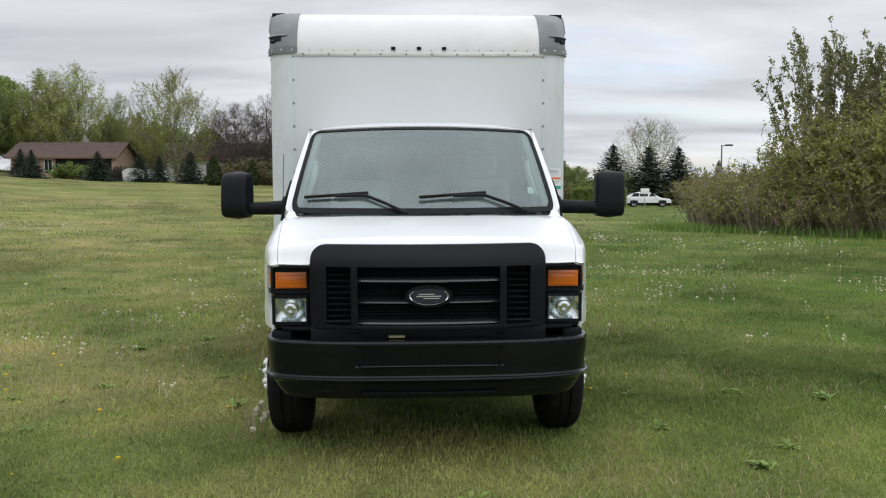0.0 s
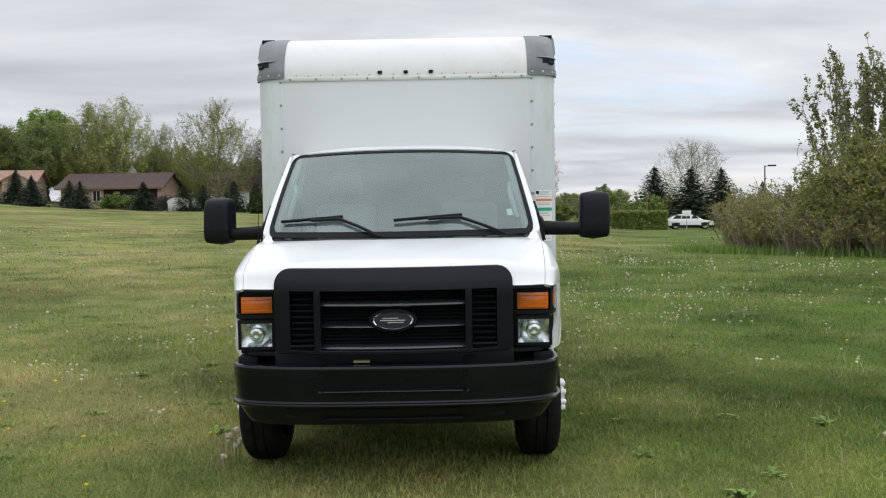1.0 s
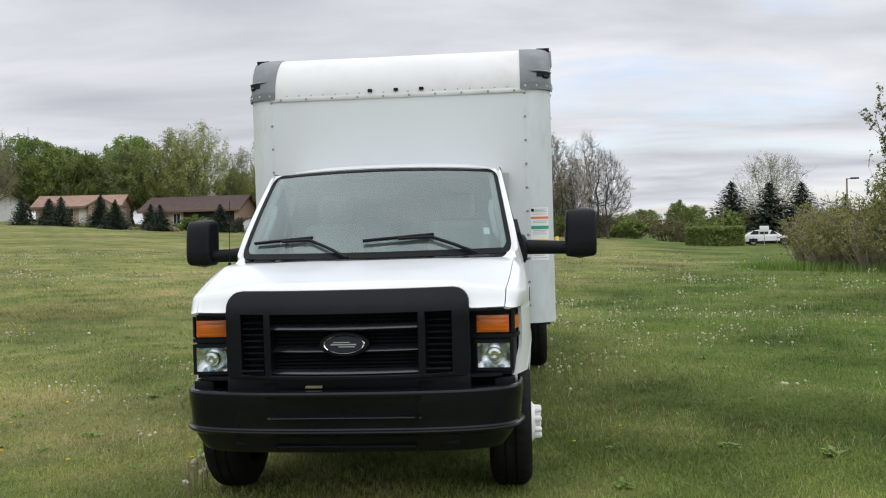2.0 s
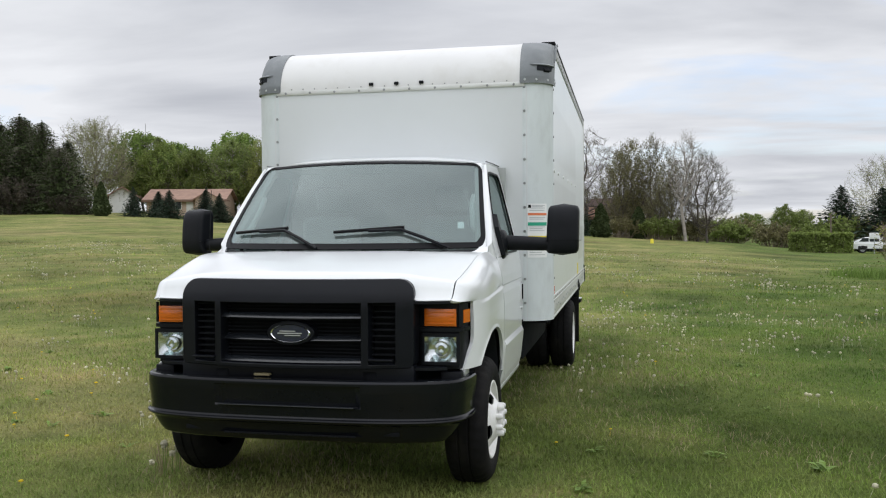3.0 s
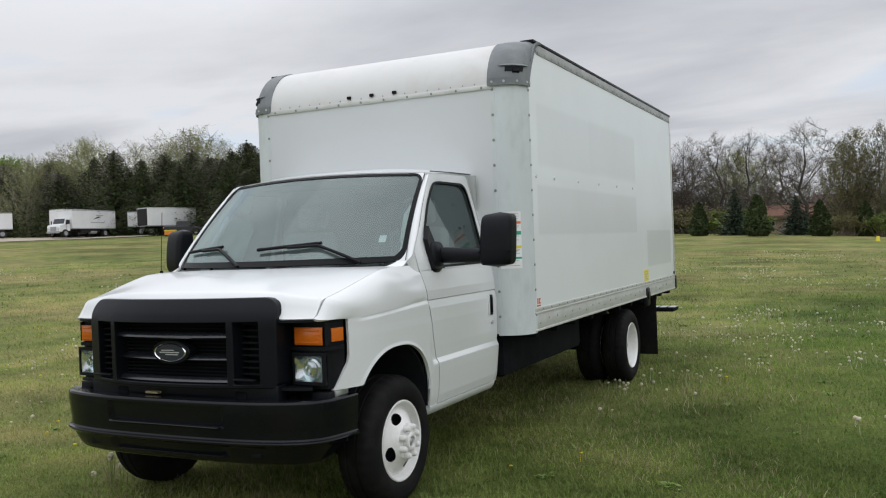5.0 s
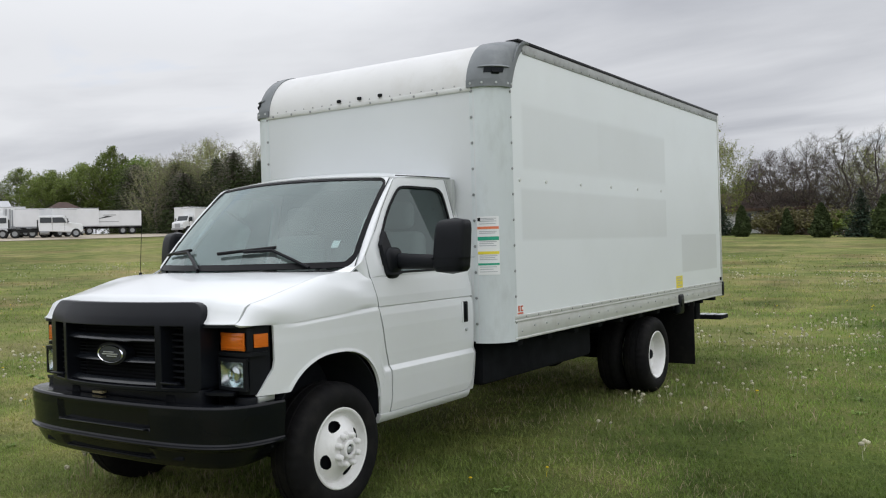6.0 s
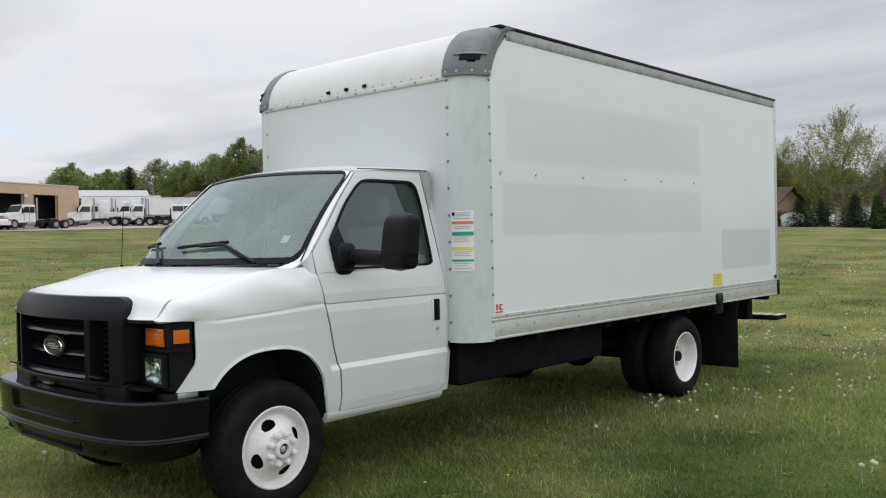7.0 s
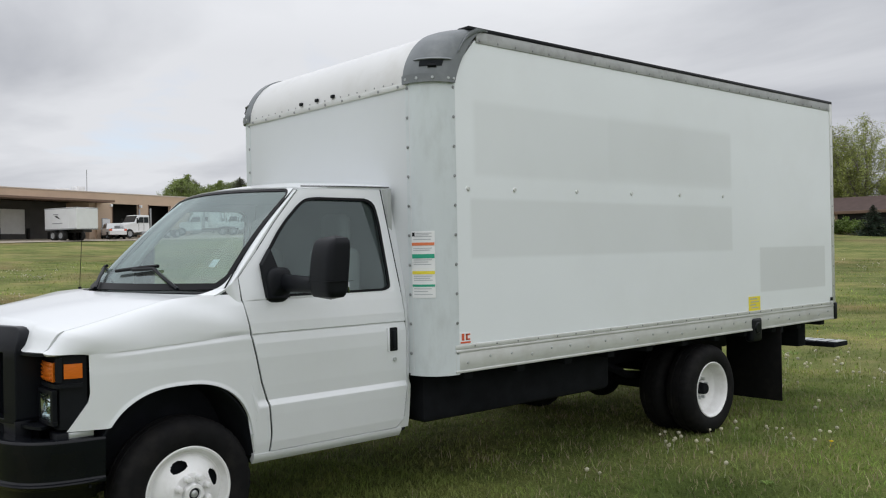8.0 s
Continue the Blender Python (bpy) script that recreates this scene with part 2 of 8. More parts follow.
M["chassis"] = material("chassis", (0.0105, 0.0115, 0.0135), 0.8, spec=0.06, vary=0.3, scale=8.0, bump=0.2, bump_scale=90.0)
M["rubber"] = material("rubber", (0.0075, 0.0075, 0.008), 0.75, spec=0.12, vary=0.2, scale=18.0, bump=0.2, bump_scale=160.0, dirt=(0.035, 0.032, 0.027), dirt_amount=0.35, dirt_scale=7.0)
M["black_inner"] = material("black_inner", (0.009, 0.010, 0.012), 0.8, spec=0.08, vary=0.2, scale=10.0)
M["seal"] = material("seal", (0.0055, 0.006, 0.007), 0.45, vary=0.1, spec=0.12)
M["wheel_white"] = material("wheel_white", (0.76, 0.76, 0.75), 0.42, vary=0.04, scale=10.0, dirt=(0.30, 0.27, 0.22), dirt_amount=0.30, dirt_scale=9.0)
M["chrome"] = material("chrome", (0.78, 0.80, 0.82), 0.12, metal=1.0, vary=0.04)
M["reflector"] = material("reflector", (0.82, 0.83, 0.84), 0.20, metal=1.0, vary=0.06, scale=26.0, bump=0.25, bump_scale=14.0)
M["amber"] = material("amber", (0.58, 0.13, 0.008), 0.25, vary=0.12, scale=40.0, coat=0.4, stretch=(1, 1, 6))
M["emblem_blue"] = material("emblem_blue", (0.012, 0.015, 0.035), 0.25, vary=0.1, coat=0.6)
M["windshield"] = glass("windshield_glass", (0.55, 0.70, 0.68), 1.95, rough=0.015, dust_haze=0.07)
M["side_glass"] = glass("side_glass", (0.60, 0.67, 0.66), 1.7)
M["clear_lens"] = glass("clear_lens", (0.90, 0.92, 0.93), 1.5)
M["mirror_glass"] = material("mirror_glass", (0.85, 0.87, 0.88), 0.03, metal=1.0, vary=0.01)
M["interior_grey"] = material("interior_grey", (0.16, 0.165, 0.165), 0.8, vary=0.1, bump=0.2, bump_scale=200.0)
M["interior_light"] = material("interior_light", (0.40, 0.42, 0.41), 0.85, vary=0.06)
M["roof_seam"] = material("roof_seam", (0.08, 0.082, 0.085), 0.6, vary=0.08)
M["trim_pale"] = material("trim_pale", (0.62, 0.64, 0.63), 0.7, vary=0.05)
M["latch_tan"] = material("latch_tan", (0.42, 0.36, 0.20), 0.6, vary=0.1)
M["sticker_white"] = material("sticker_white", (0.80, 0.81, 0.81), 0.45, vary=0.02)
M["sticker_red"] = material("sticker_red", (0.62, 0.10, 0.04), 0.45, vary=0.05)
M["sticker_orange"] = material("sticker_orange", (0.75, 0.20, 0.08), 0.45, vary=0.05)
M["sticker_green"] = material("sticker_green", (0.02, 0.36, 0.22), 0.45, vary=0.05)
M["sticker_yellow"] = material("sticker_yellow", (0.78, 0.66, 0.05), 0.45, vary=0.05)
M["sticker_grey"] = material("sticker_grey", (0.42, 0.44, 0.46), 0.5, vary=0.05)


def side_panel_material():
    """White panel with the duller rectangles that removed lettering has left."""
    m = material("box_side", (0.79, 0.825, 0.838), 0.33, vary=0.02, scale=1.2, coat=0.25, dirt=(0.56, 0.56, 0.52), dirt_amount=0.12, dirt_scale=1.1)
    n, l = m.node_tree.nodes, m.node_tree.links
    b = n["Principled BSDF"]
    src = b.inputs["Base Color"].links[0].from_socket
    tc = n.new("ShaderNodeTexCoord")
    sp = n.new("ShaderNodeSeparateXYZ")
    l.new(tc.outputs["Object"], sp.inputs[0])

    def smooth(sock, a, c, soft):
        lo, hi = n.new("ShaderNodeMapRange"), n.new("ShaderNodeMapRange")
        for r, p, s in ((lo, a, 1), (hi, c, -1)):
            r.interpolation_type = "SMOOTHSTEP"
            r.inputs["From Min"].default_value, r.inputs["From Max"].default_value = p - soft, p + soft
            r.inputs["To Min"].default_value, r.inputs["To Max"].default_value = (0, 1) if s > 0 else (1, 0)
            l.new(sock, r.inputs["Value"])
        q = n.new("ShaderNodeMath"); q.operation = "MULTIPLY"
        l.new(lo.outputs[0], q.inputs[0]); l.new(hi.outputs[0], q.inputs[1])
        return q.outputs[0]

    total = None
    for y0, y1, z0, z1, amount, soft in ((1.80, 4.88, 1.535, 1.91, 0.34, 0.018), (1.84, 4.88, 2.06, 2.53, 0.25, 0.03), (3.2, 4.88, 2.1, 2.56, 0.10, 0.03), (5.34, 6.59, 1.155, 1.555, 0.50, 0.010)):
        q = n.new("ShaderNodeMath"); q.operation = "MULTIPLY"
        l.new(smooth(sp.outputs["Y"], y0, y1, soft), q.inputs[0]); l.new(smooth(sp.outputs["Z"], z0, z1, soft), q.inputs[1])
        k = n.new("ShaderNodeMath"); k.operation = "MULTIPLY"; k.inputs[1].default_value = amount
        l.new(q.outputs[0], k.inputs[0])
        if total is None:
            total = k.outputs[0]
        else:
            a = n.new("ShaderNodeMath"); a.operation = "ADD"
            l.new(total, a.inputs[0]); l.new(k.outputs[0], a.inputs[1])
            total = a.outputs[0]
    mx = n.new("ShaderNodeMix"); mx.data_type = "RGBA"
    l.new(total, mx.inputs["Factor"]); l.new(src, mx.inputs["A"])
    mx.inputs["B"].default_value = (0.56, 0.58, 0.575, 1)
    l.new(mx.outputs["Result"], b.inputs["Base Color"])
    return m


M["box_side"] = side_panel_material()


def leaf_material(name, base, trans=0.35, island=0.35, objrand=0.15, gloss=0.2, **more):
    m = material(name, base, 0.6, vary=0.30, scale=0.55, island=island, objrand=objrand, spec=gloss, **more)
    n, l = m.node_tree.nodes, m.node_tree.links
    b = n["Principled BSDF"]
    out = n["Material Output"]
    tl, mx = n.new("ShaderNodeBsdfTranslucent"), n.new("ShaderNodeMixShader")
    l.new(b.inputs["Base Color"].links[0].from_socket, tl.inputs["Color"])
    mx.inputs["Fac"].default_value = trans
    l.new(b.outputs[0], mx.inputs[1]); l.new(tl.outputs[0], mx.inputs[2])
    l.new(mx.outputs[0], out.inputs["Surface"])
    return m


M["leaf_green"] = leaf_material("leaf_green", (0.188, 0.240, 0.066), 0.42)
M["leaf_bright"] = leaf_material("leaf_bright", (0.17, 0.245, 0.06), 0.42)
M["leaf_lime"] = leaf_material("leaf_lime", (0.255, 0.285, 0.078))
M["leaf_pale"] = leaf_material("leaf_pale", (0.29, 0.305, 0.14))
M["leaf_olive"] = leaf_material("leaf_olive", (0.175, 0.165, 0.075))
M["leaf_dead"] = leaf_material("leaf_dead", (0.070, 0.060, 0.045))
M["leaf_spring"] = leaf_material("leaf_spring", (0.265, 0.285, 0.078))
M["leaf_grey"] = leaf_material("leaf_grey", (0.185, 0.195, 0.085))
M["leaf_brown"] = leaf_material("leaf_brown", (0.125, 0.092, 0.072))
M["needle"] = leaf_material("needle", (0.062, 0.082, 0.036), 0.1, 0.22, gloss=0.03)
M["needle_blue"] = leaf_material("needle_blue", (0.050, 0.072, 0.049), 0.1, 0.25, gloss=0.03)
M["bark"] = material("bark", (0.19, 0.165, 0.14), 0.9, vary=0.3, scale=5.0)
M["bark_dark"] = material("bark_dark", (0.085, 0.072, 0.062), 0.9, vary=0.3, scale=5.0)
M["bark_pale"] = material("bark_pale", (0.30, 0.27, 0.24), 0.9, vary=0.3, scale=3.0)
M["twig"] = material("twig", (0.29, 0.228, 0.185), 0.9, vary=0.3, scale=5.0, island=0.25)
M["grass_blade"] = leaf_material("grass_blade", (0.205, 0.268, 0.074), 0.3, 0.30, 0.0, dirt=(0.37, 0.295, 0.165), dirt_amount=0.80, dirt_scale=0.32, dirt_from=0.45, lush=True)
M["dry_blade"] = leaf_material("dry_blade", (0.32, 0.272, 0.165), 0.3, 0.35, 0.0)
M["weed_leaf"] = leaf_material("weed_leaf", (0.17, 0.26, 0.06), 0.3, 0.3, 0.0)
M["dandelion_yellow"] = leaf_material("dandelion_yellow", (0.75, 0.55, 0.03), 0.3, 0.15, 0.0)
M["seed_white"] = leaf_material("seed_white", (0.60, 0.575, 0.44), 0.4, 0.2, 0.0)


def ground_material():
    m = bpy.data.materials.new("lawn")
    m.use_nodes = True
    n, l = m.node_tree.nodes, m.node_tree.links
    b = n["Principled BSDF"]
    b.inputs["Roughness"].default_value, b.inputs["Specular IOR Level"].default_value = 0.95, 0.08
    tc = n.new("ShaderNodeTexCoord")

    def noise_at(scale, detail, rough=0.55, stretch=None):
        t = n.new("ShaderNodeTexNoise")
        t.inputs["Scale"].default_value, t.inputs["Detail"].default_value, t.inputs["Roughness"].default_value = scale, detail, rough
        if stretch:
            mp = n.new("ShaderNodeMapping"); mp.inputs["Scale"].default_value = stretch
            l.new(tc.outputs["Object"], mp.inputs["Vector"]); l.new(mp.outputs[0], t.inputs["Vector"])
        else:
            l.new(tc.outputs["Object"], t.inputs["Vector"])
        return t.outputs["Fac"]

    def ramp(sock, *stops):
        r = n.new("ShaderNodeValToRGB")
        while len(r.color_ramp.elements) < len(stops):
            r.color_ramp.elements.new(0.5)
        for e, (p, c) in zip(r.color_ramp.elements, stops):
            e.position, e.color = p, (*c, 1)
        l.new(sock, r.inputs[0])
        return r.outputs[0]

    def mix(f, a, c, mode="MIX"):
        x = n.new("ShaderNodeMix"); x.data_type = "RGBA"; x.blend_type = mode
        if isinstance(f, float):
            x.inputs["Factor"].default_value = f
        else:
            l.new(f, x.inputs["Factor"])
        l.new(a, x.inputs["A"]); l.new(c, x.inputs["B"])
        return x.outputs["Result"]

    big = ramp(noise_at(0.16, 6, 0.6), (0.36, (0.092, 0.116, 0.038)), (0.50, (0.175, 0.190, 0.070)), (0.60, (0.270, 0.225, 0.125)))
    mid = ramp(noise_at(1.1, 8, 0.65), (0.32, (0.088, 0.112, 0.036)), (0.52, (0.160, 0.178, 0.064)), (0.72, (0.250, 0.205, 0.122)))
    fine = ramp(noise_at(34.0, 6, 0.7), (0.25, (0.50, 0.52, 0.46)), (0.55, (1.0, 1.0, 1.0)), (0.8, (1.6, 1.5, 1.35)))
    col = mix(1.0, mix(0.5, big, mid), fine, "MULTIPLY")
    l.new(lusher(n, l, tc, col), b.inputs["Base Color"])
    bp = n.new("ShaderNodeBump")
    bp.inputs["Strength"].default_value, bp.inputs["Distance"].default_value = 0.8, 0.04
    l.new(noise_at(22.0, 8, 0.75), bp.inputs["Height"])
    l.new(bp.outputs[0], b.inputs["Normal"])
    return m


M["lawn"] = ground_material()
M["gravel"] = material("gravel", (0.38, 0.33, 0.26), 0.95, vary=0.2, scale=0.8, bump=0.6, bump_scale=9.0, dirt=(0.22, 0.19, 0.15), dirt_amount=0.5, dirt_scale=0.3)


# ---- mesh tools ----
def thicken(bm, depth):
    """Gives a sheet a back at the given depth and a rim with crisp edges."""
    bm.normal_update()
    faces, rim = bm.faces[:], [e for e in bm.edges if e.is_boundary]
    back = {v: bm.verts.new(v.co - v.normal * depth) for v in bm.verts[:]}
    loops = []
    for e in rim:
        loop = e.link_loops[0]
        loops.append((loop.vert, loop.link_loop_next.vert))
    for f in faces:
        bm.faces.new([back[v] for v in reversed(f.verts[:])])
    for a, b in loops:
        bm.faces.new((b, a, back[a], back[b]))
    bm.normal_update()


def link_mesh(name, bm, mat, parent=None, label="", smooth=True, out=None, thick=0.0):
    if out is not None:
        v = Vector(out)
        total = sum((f.normal * f.calc_area() for f in bm.faces), Vector())
        if total.dot(v) < 0:
            bmesh.ops.reverse_faces(bm, faces=bm.faces[:])
    if thick:
        thicken(bm, thick)
    me = bpy.data.meshes.new(name)
    bm.to_mesh(me)
    bm.free()
    if smooth:
        me.polygons.foreach_set("use_smooth", [True] * len(me.polygons))
        me.set_sharp_from_angle(angle=radians(35))
    me.materials.append(mat)
    ob = new(name, me)
    if parent is not None:
        ob.parent = parent
    if label:
        ob["label"] = label
    return ob


def part(name, bm, mat, parent, label="", smooth=True, out=None, thick=0.0):
    return link_mesh(name, bm, mat, parent, label, smooth, out, thick)


def thing(name, label, category, at=(0, 0, 0), turn=0.0, group="", kind=""):
    ob = new(name)
    ob.empty_display_size = 0.2
    ob.matrix_basis = pose(*at, 0, 0, turn)
    return tagged(ob, label, category, group, kind)


def grid(fn, nu, nv, bm=None, wrap=False):
    bm = bm or bmesh.new()
    bm.faces.ensure_lookup_table()
    rows = [[bm.verts.new(fn(i / nu, j / nv)) for i in range(nu if wrap else nu + 1)] for j in range(nv + 1)]
    bm.normal_update()
    for j in range(nv):
        for i in range(nu):
            k = (i + 1) % nu if wrap else i + 1
            bm.faces.new((rows[j][i], rows[j][k], rows[j + 1][k], rows[j + 1][i]))
    bm.normal_update()
    return bm


def block(x0, x1, y0, y1, z0, z1, bevel=0.0, seg=2, bm=None):
    own = bmesh.new()
    bmesh.ops.create_cube(own, size=1.0, matrix=Matrix.LocRotScale(((x0 + x1) / 2, (y0 + y1) / 2, (z0 + z1) / 2), None, (abs(x1 - x0), abs(y1 - y0), abs(z1 - z0))))
    if bevel:
        bmesh.ops.bevel(own, geom=own.edges[:], offset=bevel, segments=seg, affect="EDGES", profile=0.5)
    if bm is None:
        return own
    return merge(bm, own)


def merge(bm, other, m=None):
    me = bpy.data.meshes.new("tmp")
    if m is not None:
        other.transform(m)
    other.to_mesh(me)
    other.free()
    bm.from_mesh(me)
    bpy.data.meshes.remove(me)
    return bm


def rod(points, radius, sides=8, bm=None, taper=None):
    """A round bar along the points."""
    bm = bm or bmesh.new()
    pts = [Vector(p) for p in points]
    rings = []
    for i, p in enumerate(pts):
        d = (pts[min(i + 1, len(pts) - 1)] - pts[max(i - 1, 0)]).normalized()
        a = d.orthogonal().normalized()
        c = d.cross(a)
        r = radius if taper is None else radius + (taper - radius) * i / (len(pts) - 1)
        rings.append([bm.verts.new(p + (a * math.cos(k * math.tau / sides) + c * math.sin(k * math.tau / sides)) * r) for k in range(sides)])
    for q, w in zip(rings, rings[1:]):
        for k in range(sides):
            bm.faces.new((q[k], q[(k + 1) % sides], w[(k + 1) % sides], w[k]))
    bm.faces.new(rings[0][::-1])
    bm.faces.new(rings[-1])
    bm.normal_update()
    return bm


def lathe(profile, sides=48, skip=None, ripple=None):
    """Turns (radius, along-x) pairs round the x axis; skip(radius, angle, x) leaves faces open."""
    bm = bmesh.new()
    def at_angle(r, x, j, k):
        q = r + (ripple(j, k) if ripple else 0.0)
        return bm.verts.new((x, q * math.cos(k * math.tau / sides), q * math.sin(k * math.tau / sides)))

    rings = [[at_angle(r, x, j, k) for k in range(sides)] for j, (r, x) in enumerate(profile)]
    for j in range(len(profile) - 1):
        for k in range(sides):
            rm, xm = (profile[j][0] + profile[j + 1][0]) / 2, (profile[j][1] + profile[j + 1][1]) / 2
            if skip and skip(rm, (k + 0.5) * math.tau / sides, xm):
                continue
            bm.faces.new((rings[j][k], rings[j][(k + 1) % sides], rings[j + 1][(k + 1) % sides], rings[j + 1][k]))
    bm.normal_update()
    return bm


def smoothstep(a, b, v):
    t = min(max((v - a) / (b - a), 0.0), 1.0)
    return t * t * (3 - 2 * t)


def from_arrays(name, verts, faces, mat, parent=None, smooth=False):
    me = bpy.data.meshes.new(name)
    me.from_pydata(verts, [], faces)
    me.materials.append(mat)
    if smooth:
        me.polygons.foreach_set("use_smooth", [True] * len(me.polygons))
    ob = new(name, me)
    if parent is not None:
        ob.parent = parent
    return ob


# ---- ground ----
RISE_AZ = (-180, -110, -75, -60, -45, -36, -30, -24, -18, -8, -3, 4, 11, 16, 30, 60, 120, 180)
RISE = (1.0, 3.6, 4.0, 3.7, 3.6, 4.0, 3.7, 2.8, 2.2, 1.5, 1.2, 0.35, -0.9, -0.95, 0.0, 0.0, 0.0, 1.0)


def lie(x, y):
    """Height of the lawn, which climbs gently towards the yard and the houses."""
    dx, dy = x - 2.0, y + 4.0
    r, az = math.hypot(dx, dy), math.degrees(math.atan2(dx, dy))
    h = float(np.interp(az, RISE_AZ, RISE)) * min(max((r - 14) / 96, 0.0), 1.25) ** 1.15
    far = min(r / 30, 1.0)
    return h + far * 0.10 * noise.noise((x * 0.06, y * 0.06, 0.3)) + 0.03 * min(r / 12, 1.0) * noise.noise((x * 0.35, y * 0.35, 1.7))


def build_ground():
    radii = [0.0] + [0.8 * 1.085 ** i for i in range(84)] + [900.0, 1400.0, 2400.0, 4000.0]
    seg = 180
    bm = bmesh.new()
    ring0 = bm.verts.new((2.0, -4.0, lie(2.0, -4.0)))
    prev = None
    for r in radii[1:]:
        ring = []
        for k in range(seg):
            a = k * math.tau / seg
            x, y = 2.0 + r * math.sin(a), -4.0 + r * math.cos(a)
            ring.append(bm.verts.new((x, y, lie(x, y))))
        for k in range(seg):
            q = (k + 1) % seg
            bm.faces.new((ring0, ring[q], ring[k]) if prev is None else (prev[k], prev[q], ring[q], ring[k]))
        prev = ring
    bm.normal_update()
    return tagged(link_mesh("ground", bm, M["lawn"], out=(0, 0, 1)), "green spring lawn with dry patches and dandelions", "lawn", kind="structure")


build_ground()

# ---- the box truck; its frame: x across, y from the front axle to the rear, z up ----
truck = thing("box_truck", "white cutaway-cab box truck with black grille and bumper parked on grass", "truck", (-0.027, 0, 0))


def half_width(y, z):
    """The cab side's distance from the middle."""
    w = float(np.interp(z, (0.47, 0.55, 0.70, 0.755, 0.785, 0.86, 1.02, 1.10, 1.146, 1.151, 1.156, 1.21, 1.30, 1.37, 1.97, 2.02), (0.950, 0.968, 0.984, 0.988, 0.972, 0.978, 0.985, 0.983, 0.975, 0.966, 0.979, 0.976, 0.963, 0.950, 0.803, 0.790)))
    front = max(-0.20 - y, 0.0)
    return w - 0.62 * front * front - 0.05 * smoothstep(1.2, 1.36, z) * smoothstep(0.45, 0.1, y)


def arch_bottom(y):
    """Lower edge of the fender: the wheel opening, and the sill behind it."""
    c, a, b = -0.035, 0.412, 0.46
    if y <= c - a:
        return 0.755
    if y >= c + a - 0.002:
        return 0.485
    q = (1 - abs((y - c) / a) ** 2.5) ** (1 / 2.5)
    return max(0.485 + (0.925 - 0.485) * q, 0.755 if y < c - 0.30 else 0.485)


def door_front(z):
    return float(np.interp(z, (0.48, 0.50, 0.60, 0.77, 0.88, 1.14, 1.33, 1.45), (0.46, 0.475, 0.482, 0.462, 0.424, 0.366, 0.330, 0.318)))


def door_rear(z):
    return float(np.interp(z, (0.48, 0.55, 0.84, 1.15, 1.40, 2.0), (1.345, 1.415, 1.438, 1.432, 1.415, 1.388)))


def bezel_rear(z):
    return float(np.interp(z, (0.70, 0.755, 0.89, 0.93, 1.12, 1.3), (-0.610, -0.582, -0.492, -0.484, -0.486, -0.486)))


def hood_centre(y):
    return 1.388 - 0.112 * max((-0.05 - y) / 0.72, 0.0) ** 1.25 - 0.030 * smoothstep(-0.70, -0.81, y)


def hood_z(x, y):
    a = abs(x)
    return hood_centre(y) - 0.082 * max((a - 0.22) / 0.70, 0.0) ** 2 * smoothstep(0.15, -0.70, y) - 0.02 * a * a


def hood_seam(y):
    return float(np.interp(y, (-0.70, -0.64, -0.50, -0.30, 0.0, 0.30), (0.838, 0.850, 0.864, 0.880, 0.896, 0.906)))


def shoulder(y):
    """Height at which the fender's side starts to roll over."""
    return float(np.interp(y, (-0.72, -0.5, -0.2, 0.1, 0.33), (1.112, 1.116, 1.132, 1.145, 1.155)))


